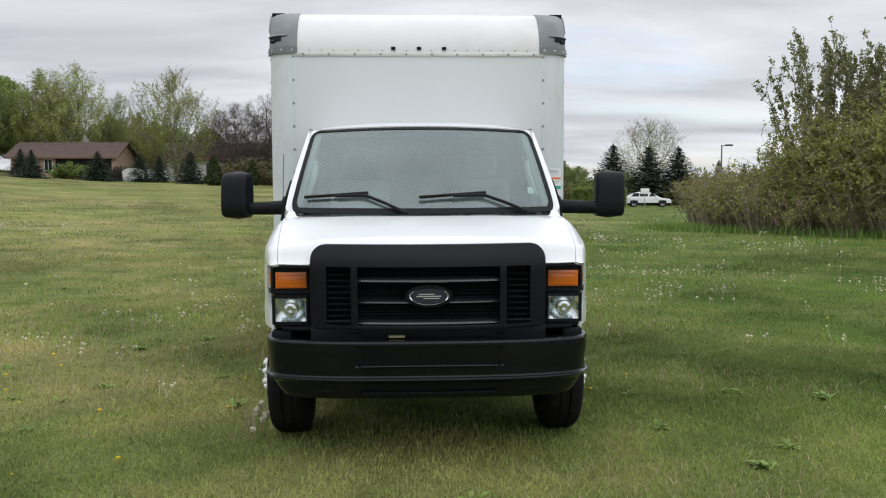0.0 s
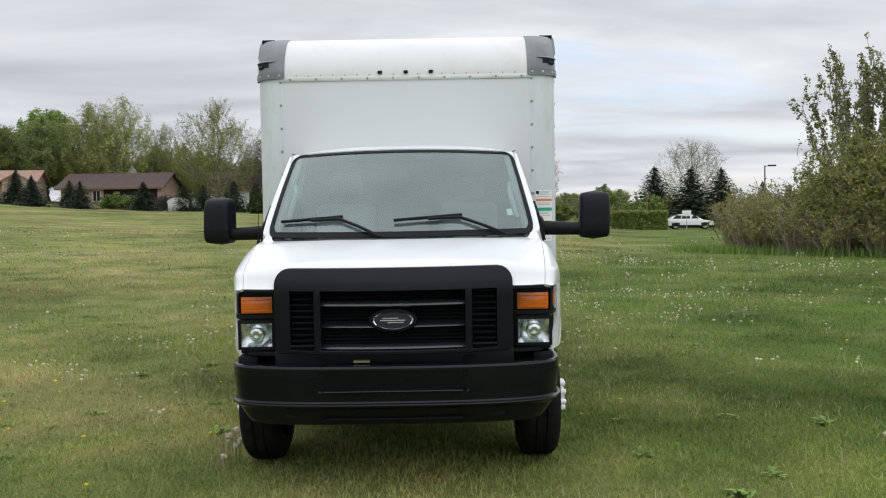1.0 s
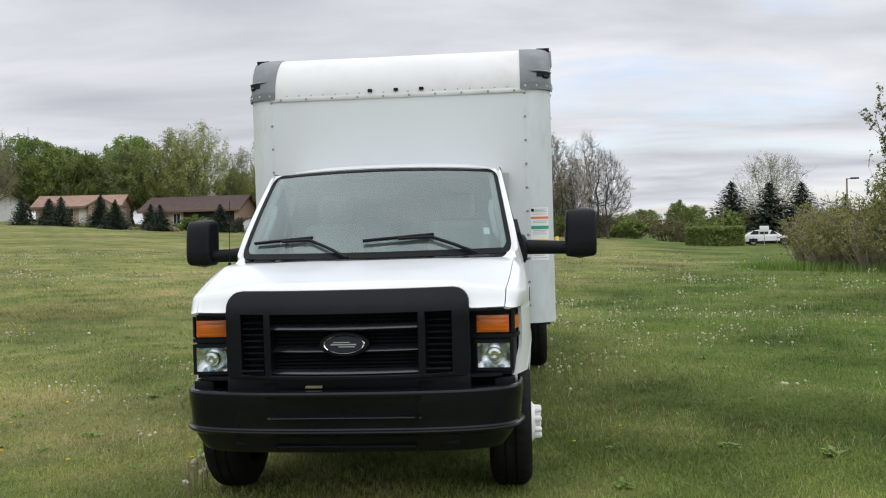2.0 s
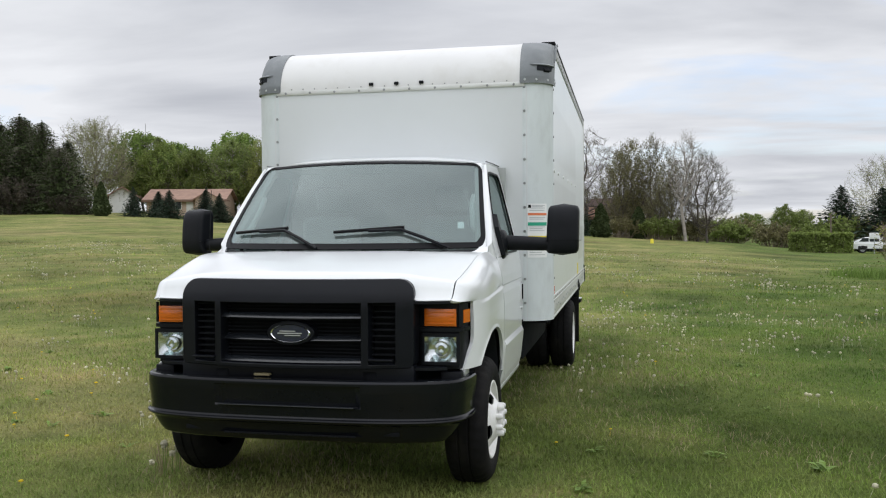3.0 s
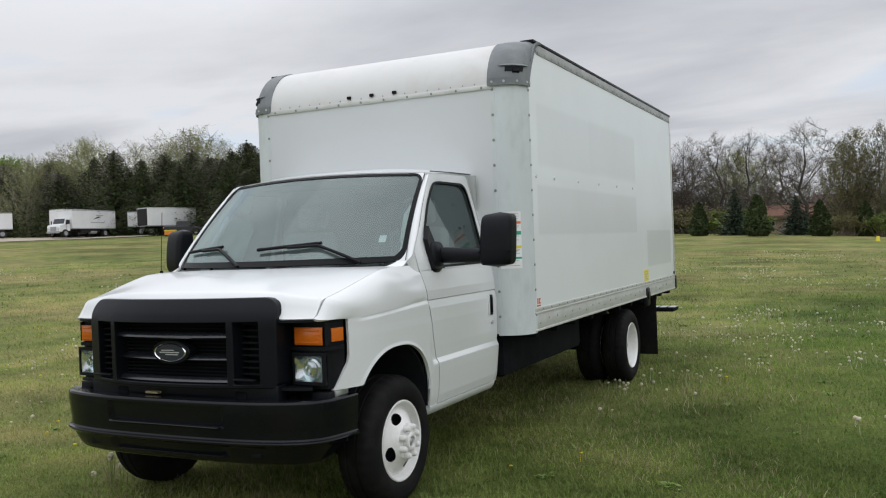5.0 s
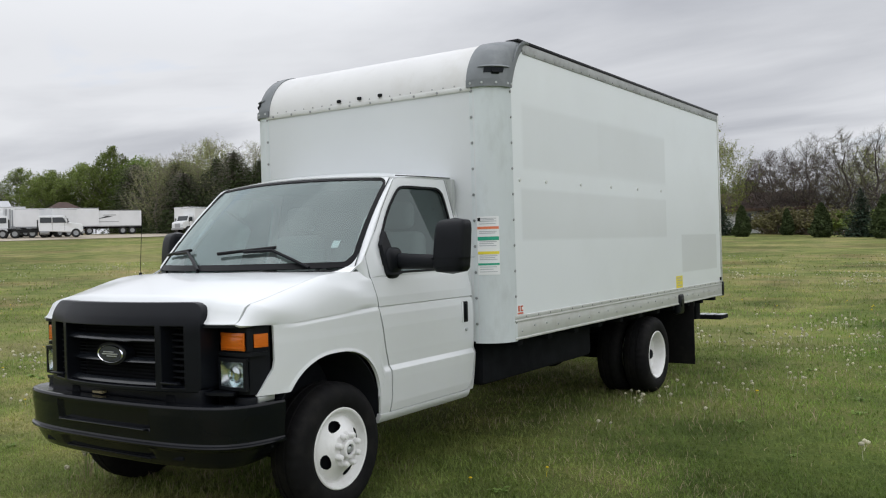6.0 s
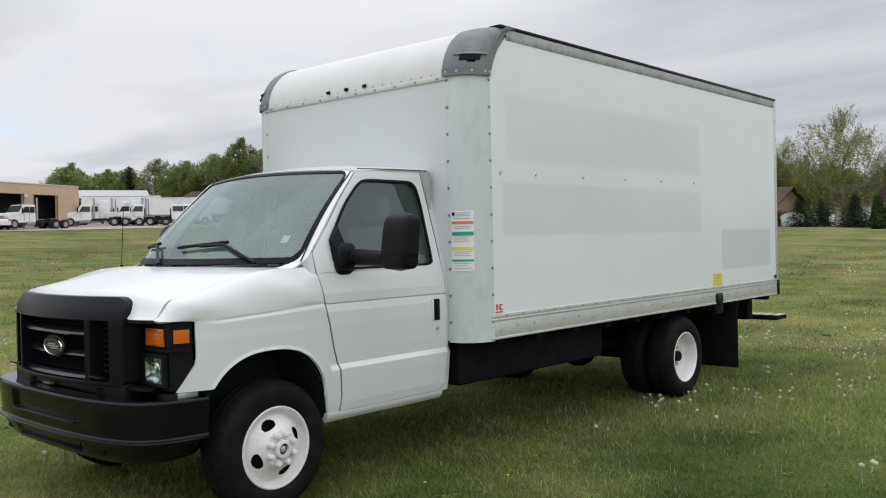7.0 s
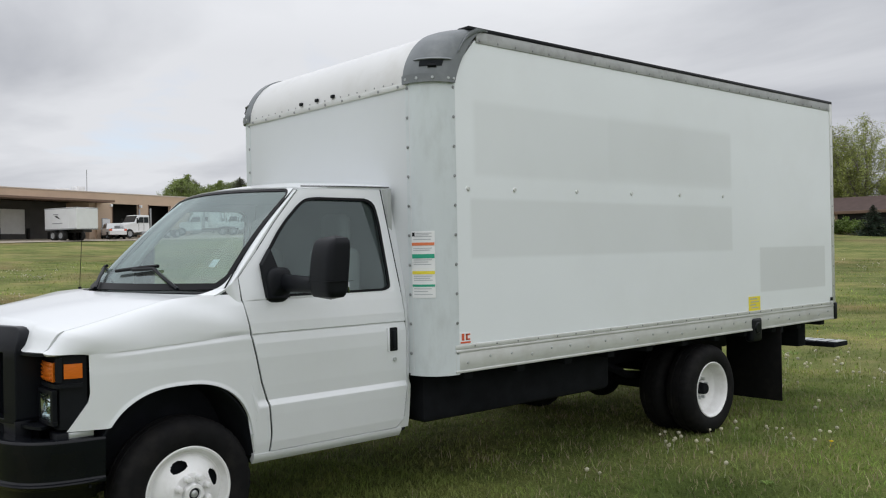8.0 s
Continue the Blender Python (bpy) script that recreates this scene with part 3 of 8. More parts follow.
def build_cab():
    white = M["white_paint"]
    for s in (1, -1):
        side = (s, 0, 0)

        def fender(u, v):
            z = 1.0
            for _ in range(6):
                y = bezel_rear(z) + 0.003 + (door_front(z) - 0.006 - bezel_rear(z) - 0.003) * u
                b = arch_bottom(y)
                z = b + (shoulder(y) - b) * v
            lip = 0.005 * smoothstep(0.10, 0.0, v) * smoothstep(0.42, 0.33, abs(y + 0.035))
            under = 0.008 * smoothstep(0.026, 0.0, shoulder(y) - z) * smoothstep(-0.45, -0.30, y)
            # plain round the arch; the door's ledge comes in behind it
            plain = float(np.interp(z, (0.47, 0.55, 0.70, 0.86, 1.02, 1.06), (0.950, 0.968, 0.979, 0.983, 0.985, 0.9835))) - 0.62 * max(-0.20 - y, 0.0) ** 2
            w = plain if z > 1.06 else plain + (half_width(y, z) - plain) * smoothstep(0.372, 0.392, y)
            return Vector((s * (w + lip - under), y, z))

        fend = part("fender", grid(fender, 120, 60), white, truck, out=side, thick=0.02)

        def roll(u, v):
            # the front end follows the lamp housing's curve
            yd = door_front(1.155 + 0.17 * v) - 0.005
            a = v * math.pi / 2
            ya = -0.486 + (yd + 0.486) * u
            yb = -0.668 + (yd + 0.668) * u
            y = ya + (yb - ya) * math.sin(a) ** 1.5
            z0 = shoulder(ya)
            x0, x1 = 0.9825 - 0.62 * max(-0.20 - ya, 0.0) ** 2 - 0.003 * u, hood_seam(yb) + 0.002
            z1 = hood_z(x1, yb)
            z1 += (1.138 - z1) * smoothstep(0.10, 0.0, u)
            # upright at the side, leaning on into the hood's slope
            w0, w1, w2, w3 = (1 - v) ** 3, 3 * v * (1 - v) ** 2, 3 * v * v * (1 - v), v ** 3
            x = x0 * (w0 + w1) + (x1 + (x0 - x1) * 0.64) * w2 + x1 * w3
            zz = z0 * w0 + (z0 + (z1 - z0) * 0.72) * w1 + (z1 - 0.36 * (x0 - x1) * 0.64) * w2 + z1 * w3
            # towards the door the section nears the door's own
            w = smoothstep(0.45, 1.0, u)
            zt = z0 + (z1 - z0) * v
            xt = min(half_width(y, zt), x0) if v < 0.75 else x1 + (half_width(y, z0 + (z1 - z0) * 0.75) - x1) * (1 - v) / 0.25
            return Vector((s * (x + (xt - x) * w), y, zz + (zt - zz) * w))

        part("fender_top", grid(roll, 40, 16), white, fend, out=(s, 0, 1), thick=0.015)

        # wheel housing
        def liner(u, v):
            a = math.pi * u
            y, z = -0.035 - 0.435 * math.cos(a), 0.47 + 0.47 * math.sin(a)
            return Vector((s * (min(0.955, half_width(y, 0.8) - 0.03) - 0.40 * v), y, z))

        part("wheel_housing", grid(liner, 24, 3), M["black_deep"], truck, out=(0, 0, -1), thick=0.01)
        part("wheel_housing_wall", block(s * 0.52, s * 0.56, -0.5, 0.45, 0.45, 1.0), M["black_deep"], truck)

        # door: lower skin, window frame, glass, seals, handle
        def skin(u, v):
            z = 0.500 + (1.332 - 0.500) * v
            y0, y1 = door_front(z) + 0.006, door_rear(z) - 0.005
            return Vector((s * half_width(y0 + (y1 - y0) * u, z), y0 + (y1 - y0) * u, z))

        door = part("door", grid(skin, 12, 260), white, truck, out=side, thick=0.025)
        outer = ((1.413, 1.332), (1.408, 1.42), (1.392, 1.75), (1.382, 1.975), (0.86, 1.972), (0.775, 1.955), (0.60, 1.775), (0.327, 1.46), (0.334, 1.332))
        inner = ((1.328, 1.352), (1.336, 1.41), (1.331, 1.80), (1.306, 1.914), (0.86, 1.915), (0.79, 1.893), (0.63, 1.745), (0.468, 1.53), (0.474, 1.350))

        def rounded(loop, cut):
            # each corner is cut to two, the same way on every loop
            o = []
            for i, b in enumerate(loop):
                for q in (loop[i - 1], loop[(i + 1) % len(loop)]):
                    f = min(0.25, cut / max(math.dist(b, q), 1e-6))
                    o.append((b[0] + (q[0] - b[0]) * f, b[1] + (q[1] - b[1]) * f))
            return o

        outer = rounded(rounded(outer, 0.004), 0.001)
        inner = rounded(rounded(inner, 0.045), 0.016)

        def along(loop, u):
            n = len(loop)
            t = (u % 1.0) * n
            i = int(t) % n
            f = t - int(t)
            a, b = loop[i], loop[(i + 1) % n]
            return a[0] + (b[0] - a[0]) * f, a[1] + (b[1] - a[1]) * f

        def frame_ring(u, v):
            a, b = along(outer, u), along(inner, u)
            y, z = a[0] + (b[0] - a[0]) * v, a[1] + (b[1] - a[1]) * v
            return Vector((s * (half_width(y, z) - 0.004 * smoothstep(0.5, 1.0, v)), y, z))

        part("window_frame", grid(frame_ring, 72, 5, wrap=True), white, door, out=side, thick=0.03)

        def seal(u, v):
            b = along(inner, u)
            cy, cz = 0.98, 1.62
            k = 0.965 + 0.05 * v
            y, z = cy + (b[0] - cy) * k, cz + (b[1] - cz) * k
            return Vector((s * (half_width(y, z) + 0.003), y, z))

        part("window_seal", grid(seal, 72, 2, wrap=True), M["seal"], door, "black rubber window seal", out=side, thick=0.012)

        def pane(u, v):
            b = along(inner, u)
            cy, cz = 0.98, 1.62
            y, z = cy + (b[0] - cy) * v, cz + (b[1] - cz) * v
            return Vector((s * (half_width(y, z) - 0.014), y, z))

        g = part("window_pane", grid(pane, 72, 4, wrap=True), M["side_glass"], door, "dark side window glass", out=side)
        g.visible_shadow = False
        sail = bmesh.new()
        pts = [(0.466, 1.345), (0.455, 1.53), (0.52, 1.615), (0.60, 1.345)]
        f0 = [sail.verts.new((s * (half_width(y, z) + 0.004), y, z)) for y, z in pts]
        f1 = [sail.verts.new((s * (half_width(y, z) + 0.030), y + 0.006, z - 0.004)) for y, z in pts]
        sail.faces.new(f1)
        for i in range(4):
            sail.faces.new((f0[i], f0[(i + 1) % 4], f1[(i + 1) % 4], f1[i]))
        bmesh.ops.recalc_face_normals(sail, faces=sail.faces[:])
        part("mirror_sail", sail, M["black_plastic"], door, "black plastic mirror mount")
        for edge, name, top in ((door_front, "front_seal", 1.45), (door_rear, "rear_seal", 1.975)):
            line = [Vector((s * (half_width(edge(z), z) - (0.016 if z < 1.40 else 0.011)), edge(z), z)) for z in np.linspace(0.50, top, 32).tolist()]
            if name == "front_seal":
                line += [Vector((s * (half_width(y, z) - 0.009), y - 0.003, z)) for y, z in ((0.327, 1.465), (0.46, 1.615), (0.60, 1.775), (0.775, 1.957))]
            part(name, rod(line, 0.010, 6), M["black_deep"], door, "dark door gap")
        part("handle_recess", block(s * 0.968, s * 0.989, 1.300, 1.362, 0.975, 1.120, 0.008), M["seal"], door)
        part("handle", block(s * 0.982, s * 0.999, 1.320, 1.340, 0.992, 1.105, 0.006), M["black_plastic"], door, "black door handle")
        part("handle_surround", block(s * 0.970, s * 0.992, 1.280, 1.299, 0.975, 1.120, 0.006), white, door)
        part("lock", lathe(((0.0, 0.992), (0.011, 0.992), (0.013, 0.988), (0.013, 0.96)), 14), M["galvanised"], door, "steel key lock").matrix_basis = Matrix.Translation((0, 1.337, 0.925)) @ Matrix.Diagonal((s, 1, 1, 1))

        # pillar behind the door, sill and windscreen pillar
        def rear_post(u, v):
            z = 0.49 + (1.985 - 0.49) * v
            y = door_rear(z) + 0.004 + (1.464 - door_rear(z) - 0.004) * u
            return Vector((s * (half_width(y, z) - 0.012 * u), y, z))

        part("rear_pillar", grid(rear_post, 4, 40), white, truck, out=side, thick=0.02)

        def sill(u, v):
            y = 0.378 + (1.40 - 0.378) * u
            z = 0.496 - 0.055 * v
            return Vector((s * (half_width(y, 0.49) + 0.004 - 0.03 * v * v), y, z))

        part("sill", grid(sill, 20, 4), white, truck, out=side, thick=0.03)

        def a_post(u, v):
            p, w = Vector(screen(s, v)), Vector()
            z = 1.46 + (1.955 - 1.46) * v
            y = float(np.interp(z, (1.46, 1.775, 1.955), (0.327, 0.600, 0.775))) - 0.004
            w = Vector((s * half_width(y, z), y, z))
            o = p.lerp(w, u)
            o.x += s * 0.018 * math.sin(math.pi * u)
            o.y -= 0.010 * math.sin(math.pi * u)
            return o

        part("windscreen_pillar", grid(a_post, 6, 16), white, truck, out=(s, -1, 0), thick=0.02)

        def cowl_side(u, v):
            p = Vector(screen(s, 0.0))
            w = Vector((s * half_width(0.33, 1.29 + 0.17 * v), 0.329 - 0.006 * v, 1.27 + 0.19 * v))
            swell = math.sin(math.pi * u) * v
            return p.lerp(w, u) + Vector((s * 0.018 * swell, -0.010 * swell, 0))

        part("cowl_corner", grid(cowl_side, 6, 5), white, truck, out=(s, -1, 1), thick=0.015)

    # hood
    def hood(u, v):
        k = 2 * u - 1
        a = abs(k)
        y1 = -0.105 + 0.29 * a ** 2.2
        xf = a * 0.844
        lip = -0.852 + 0.115 * (xf / 0.660) ** 2.2 + 0.056
        side = float(np.interp(xf, (0.62, 0.675, 0.74, 0.80, 0.83), (-0.716, -0.714, -0.704, -0.684, -0.668)))
        out = smoothstep(0.575, 0.680, xf)
        y0 = lip + (side - lip) * out
        y = y0 + (y1 - y0) * v
        x = k * (hood_seam(y) - 0.002)
        z = hood_z(x, y)
        zf = 1.222 + (1.137 - 1.222) * out
        z += (zf - z) * smoothstep(0.10, 0.0, v) ** 1.3
        return Vector((x, y, z))

    part("hood", grid(hood, 110, 40), white, truck, out=(0, 0, 1), thick=0.02)

    def cowl_at(k, v, drop, foot=-0.02, proud=0.0):
        a = abs(k)
        ya = -0.108 + 0.29 * a ** 2.2
        p = Vector(screen(k, foot)) + Vector((0, -proud, proud * 0.7))
        q = Vector((k * 0.90, ya, hood_z(k * 0.9, ya) - drop))
        return q.lerp(p, v)

    def cowl_end(v):
        return 0.90 + 0.06 * v ** 0.5

    def cowl(u, v):
        o = cowl_at((2 * u - 1) * cowl_end(v), v, 0.010)
        o.z -= 0.012 * math.sin(math.pi * v)
        return o

    # painted metal beside the cowl panel, between hood and windscreen
    for s in (1, -1):
        def cowl_wing(u, v):
            return cowl_at(s * (cowl_end(v) + (1.01 - cowl_end(v)) * u), v, 0.001, 0.010, 0.004)
        part("cowl_wing", grid(cowl_wing, 10, 10), white, truck, out=(0, 0, 1), thick=0.012)

    cp = part("cowl_panel", grid(cowl, 40, 5), M["black_plastic"], truck, "black plastic cowl panel below the windscreen", out=(0, 0, 1), thick=0.01)
    for k0 in (-0.62, -0.5, 0.35, 0.47, 0.59, 0.71):
        slots = bmesh.new()
        for i in range(9):
            p = Vector(cowl((k0 + i * 0.012 + 1) / 2, 0.5))
            block(p.x - 0.003, p.x + 0.003, p.y - 0.02, p.y + 0.02, p.z - 0.002, p.z + 0.006, bm=slots)
        part("vent", slots, M["seal"], cp)
    for kx in (-0.28, 0.42):
        p = Vector(cowl((kx + 1) / 2, 0.35))
        part("washer_nozzle", block(p.x - 0.014, p.x + 0.014, p.y - 0.012, p.y + 0.012, p.z, p.z + 0.018, 0.004), M["grille_plastic"], cp)

    ws = part("windscreen", grid(lambda u, v: Vector(screen(2 * u - 1, v)), 32, 16), M["windshield"], truck, "curved grey-tinted windscreen glass", out=(0, -1, 0))
    ws.visible_shadow = False

    def border(u, v):
        # a closed band round the glass
        t = u * 4
        i, f = int(t) % 4, t - int(t)
        edge = ((-1 + 2 * f, 0.0), (1.0, f), (1 - 2 * f, 1.0), (-1.0, 1 - f))[i]
        k, h = edge
        inset_k, inset_h = 1 - 0.030 * v, 0.5 + (h - 0.5) * (1 - (0.11 if h < 0.5 else 0.055) * v)
        p = Vector(screen(k * inset_k, inset_h))
        return p + Vector((0, -0.004, 0.003))

    # rounded corners of the opening
    for s in (1, -1):
        for name, rk, rv, off, mat, foot in (("corner_seal", 0.13, 0.18, 0.006, M["seal"], 0), ("corner_fillet", 0.085, 0.11, 0.009, white, 0), ("corner_seal", 0.14, 0.32, 0.006, M["seal"], 1), ("corner_fillet", 0.052, 0.13, 0.008, white, 1)):
            def fillet(u, v, rk=rk, rv=rv, off=off, foot=foot):
                a = u * math.pi / 2
                k, h = 1 - rk + rk * math.sin(a), 1 - rv + rv * math.cos(a)
                k, h = k + (1.0 - k) * v, h + (1.0 - h) * v
                p = Vector(screen(s * k, 1 - h if foot else h))
                return p + Vector((0, -off, off * 0.7))
            part(name, grid(fillet, 10, 3), mat, ws if name == "corner_seal" else truck, out=(0, -1, 0), thick=0.004)
    part("windscreen_seal", grid(border, 96, 2, wrap=True), M["seal"], ws, "black rubber windscreen seal", out=(0, -1, 0), thick=0.006)

    def roof(u, v):
        k = 2 * u - 1
        f = Vector(screen(k, 1.02))
        y = f.y + (1.464 - f.y) * v
        edge = 0.797
        crown = 2.048 - 0.022 * (1 - v) ** 2 - 0.055 * abs(k) ** 3.5
        z = f.z + (crown - f.z) * (1 - (1 - min(v * 2.6, 1.0)) ** 2)
        x = k * (0.783 + (edge - 0.783) * min(v * 4, 1.0))
        return Vector((x, y, z))

    part("roof", grid(roof, 36, 20), white, truck, out=(0, 0, 1), thick=0.02)
    for s in (1, -1):
        part("rain_gutter", rod([(s * 0.806, 0.80, 1.982), (s * 0.806, 1.1, 1.990), (s * 0.802, 1.455, 1.995)], 0.004, 6), M["roof_seam"], truck, "dark seam above the door")
    # wipers
    for tip, heel, pivot in ((-0.90, -0.42, -0.13), (-0.04, 0.46, 0.76)):
        blade = [Vector(screen(tip + (heel - tip) * i / 8, 0.150 + 0.045 * i / 8)) + Vector((0, -0.022, 0.012)) for i in range(9)]
        w = part("wiper", rod(blade, 0.0105, 6), M["seal"], truck, "black windscreen wiper")
        arm = [Vector(screen(tip + (heel - tip) * 0.50, 0.168)), Vector(screen(heel - 0.02, 0.178)), Vector(screen(heel + (pivot - heel) * 0.45, 0.10)), Vector(screen(pivot, 0.0))]
        part("wiper_arm", rod([p + Vector((0, -0.026, 0.008)) for p in arm], 0.011, 6), M["black_plastic"], w)
    # sticker on the inside of the glass
    c = [Vector(screen(0.835 + dx, 0.235 + dz)) + Vector((0, 0.006, 0)) for dx, dz in ((-0.022, -0.035), (0.022, -0.035), (0.022, 0.035), (-0.022, 0.035))]
    bm = bmesh.new()
    bm.faces.new([bm.verts.new(p) for p in c])
    part("windscreen_sticker", bm, M["sticker_white"], ws, "small white sticker behind the glass")


def screen(k, v):
    """A point of the windscreen: k from side to side, v from foot to top."""
    a = abs(k)
    x = k * (0.892 + (0.783 - 0.892) * v)
    y = (-0.055 + 0.31 * a ** 2.3) + ((0.64 + 0.13 * a ** 2) - (-0.055 + 0.31 * a ** 2.3)) * v
    z = (1.392 + 0.004 * a) + ((1.985 - 0.022 * a ** 2) - (1.392 + 0.004 * a)) * v
    bulge = 0.030 * math.sin(math.pi * min(max(v, 0), 1))
    return x, y - bulge * 0.6, z + bulge * 0.5


def build_front():
    # grille surround: a plate with three openings
    xs = (-0.660, -0.615, -0.568, -0.432, -0.394, 0.394, 0.432, 0.568, 0.615, 0.660)
    zs = (0.784, 0.792, 0.806, 1.128, 1.165, 1.185, 1.205, 1.222, 1.236, 1.246, 1.252)
    bm = bmesh.new()

    def front(x, z):
        a = abs(x) / 0.660
        return -0.855 + 0.115 * a ** 2.2 + 0.050 * max((z - 1.135) / 0.115, 0) ** 1.4

    def spread(z):
        # rounded upper and lower corners
        q, r = max(z - (1.252 - 0.085), 0.0), 0.085
        w = 0.660 - r + math.sqrt(max(r * r - q * q, 0.0))
        return w - 0.012 * smoothstep(0.81, 0.79, z)

    vs = {}
    for i, x in enumerate(xs):
        for j, z in enumerate(zs):
            xx = x * spread(z) / 0.660
            vs[i, j] = bm.verts.new((xx, front(xx, z), z))
    for i in range(9):
        for j in range(10):
            if j == 2 and i in (2, 4, 6):
                continue
            bm.faces.new((vs[i, j], vs[i + 1, j], vs[i + 1, j + 1], vs[i, j + 1]))
    bmesh.ops.subdivide_edges(bm, edges=[e for e in bm.edges if e.calc_length() > 0.3], cuts=7, use_grid_fill=True)
    for v in bm.verts:
        v.co.y = front(v.co.x, v.co.z)
    ext = bmesh.ops.extrude_face_region(bm, geom=bm.faces[:])
    for v in ext["geom"]:
        if isinstance(v, bmesh.types.BMVert):
            v.co.y += 0.13 - 0.085 * smoothstep(1.10, 1.25, v.co.z)
    bmesh.ops.recalc_face_normals(bm, faces=bm.faces[:])
    gr = part("grille", bm, M["grille_plastic"], truck, "black plastic grille")
    bv = gr.modifiers.new("edge", "BEVEL")
    bv.width, bv.segments, bv.limit_method = 0.005, 2, "ANGLE"
    for z, t, back in ((1.058, 0.024, 0.045), (0.936, 0.018, 0.075), (0.822, 0.018, 0.050)):
        def slat(u, v, z=z, t=t, back=back):
            x = -0.396 + 0.792 * u
            a = v * math.tau
            return Vector((x, front(x, z) + back + 0.022 * math.cos(a), z + t * 0.5 * math.sin(a) + 0.010 * math.cos(a)))
        part("grille_bar", grid(slat, 14, 8), M["bar_plastic"], gr)
    for s in (1, -1):
        for i in range(9):
            z = 0.850 + i * 0.033
            part("side_louvre", block(s * 0.43, s * 0.567, -0.735, -0.712, z - 0.005, z + 0.005, 0.002), M["black_inner"], gr)
        part("louvre_lip", block(s * 0.432, s * 0.565, -0.822, -0.79, 0.826, 0.838, 0.004), M["grille_plastic"], gr)
    mesh = bmesh.new()
    for i in range(16):
        block(-0.39, 0.39, -0.735, -0.725, 0.835 + i * 0.019, 0.841 + i * 0.019, bm=mesh)
    part("radiator_mesh", mesh, M["black_inner"], gr)
    part("radiator", block(-0.62, 0.62, -0.66, -0.62, 0.42, 1.12), M["black_inner"], truck)
    part("lower_panel", block(-0.66, 0.66, -0.745, -0.67, 0.68, 0.797, 0.006), M["grille_plastic"], truck, "black panel below the grille")
    part("latch_tag", block(-0.225, -0.135, -0.775, -0.735, 0.7285, 0.742, 0.003), M["latch_tan"], gr, "small tan tag on the hood latch")
    # oval badge, left plain
    def oval(rx, rz, y, depth, mat, name, rim=0.0):
        b = bmesh.new()
        n = 40
        def ringat(k, yy):
            return [b.verts.new((rx * k * math.cos(i * math.tau / n), yy, 0.966 + rz * k * math.sin(i * math.tau / n))) for i in range(n)]
        rs = [ringat(1.0, y + depth), ringat(1.0, y + 0.004), ringat(0.97, y)]
        if rim:
            rs += [ringat(1 - rim * 0.5, y - 0.002), ringat(1 - rim, y + 0.002), ringat(1 - rim, y + 0.012)]
        for p, q in zip(rs, rs[1:]):
            for i in range(n):
                b.faces.new((p[i], p[(i + 1) % n], q[(i + 1) % n], q[i]))
        if not rim:
            b.faces.new(rs[-1])
        bmesh.ops.recalc_face_normals(b, faces=b.faces[:])
        return part(name, b, mat, gr)
    oval(0.132, 0.064, -0.804, 0.06, M["grille_plastic"], "badge_base")
    oval(0.113, 0.051, -0.812, 0.01, M["chrome"], "badge_rim", 0.10)
    oval(0.102, 0.044, -0.808, 0.006, M["emblem_blue"], "badge_plate")
    b = bmesh.new()
    for x0, x1, z0, z1 in ((-0.070, 0.066, -0.004, 0.002), (-0.058, 0.030, 0.008, 0.013), (-0.030, 0.058, -0.015, -0.010)):
        block(x0, x1, -0.8125, -0.807, 0.966 + z0, 0.966 + z1, bm=b)
    part("badge_mark", b, M["galvanised"], gr, "plain silver strokes on the badge")

    # lamp housings
    plan = ((0.655, -0.716), (0.72, -0.708), (0.79, -0.688), (0.85, -0.650), (0.888, -0.602), (0.912, -0.550), (0.926, -0.492))

    seat = ((0.655, -0.612), (0.70, -0.618), (0.80, -0.622), (0.876, -0.616), (0.892, -0.590), (0.906, -0.545), (0.918, -0.488))

    def round_plan(t, plan=seat):
        u = t * (len(plan) - 1)
        i = min(int(u), len(plan) - 2)
        f = u - i
        p0, p1, p2, p3 = (plan[min(max(i + d, 0), len(plan) - 1)] for d in (-1, 0, 1, 2))
        return tuple(0.5 * (2 * p1[c] + (p2[c] - p0[c]) * f + (2 * p0[c] - 5 * p1[c] + 4 * p2[c] - p3[c]) * f * f + (3 * p1[c] - p0[c] - 3 * p2[c] + p3[c]) * f ** 3) for c in (0, 1))

    def housing(s, lift, top=1.130, low=0.790, plan=seat):
        def fn(u, v):
            z = low + (top - low) * v
            reach = 1.0
            x, y = round_plan(u * reach, plan)
            x2, y2 = round_plan(min(u * reach + 0.02, 1.0), plan)
            nx, ny = (y2 - y), -(x2 - x)
            if u * reach > 0.97:
                nx, ny = 1.0, -0.25
            k = math.hypot(nx, ny) or 1
            return Vector((s * (x + abs(nx) / k * lift), y - abs(ny) / k * lift, z))
        return fn

    def patch(s, u0, u1, z0, z1, lift, nu=8, nv=6, bulge=0.0, plan=seat):
        fn = housing(s, lift, plan=plan)
        def q(u, v):
            z = z0 + (z1 - z0) * v
            p = fn(u0 + (u1 - u0) * u, (z - 0.79) / 0.34)
            d = bulge * math.sin(math.pi * u) * math.sin(math.pi * v)
            return p + Vector((s * d * 0.3, -d, 0))
        return grid(q, nu, nv)

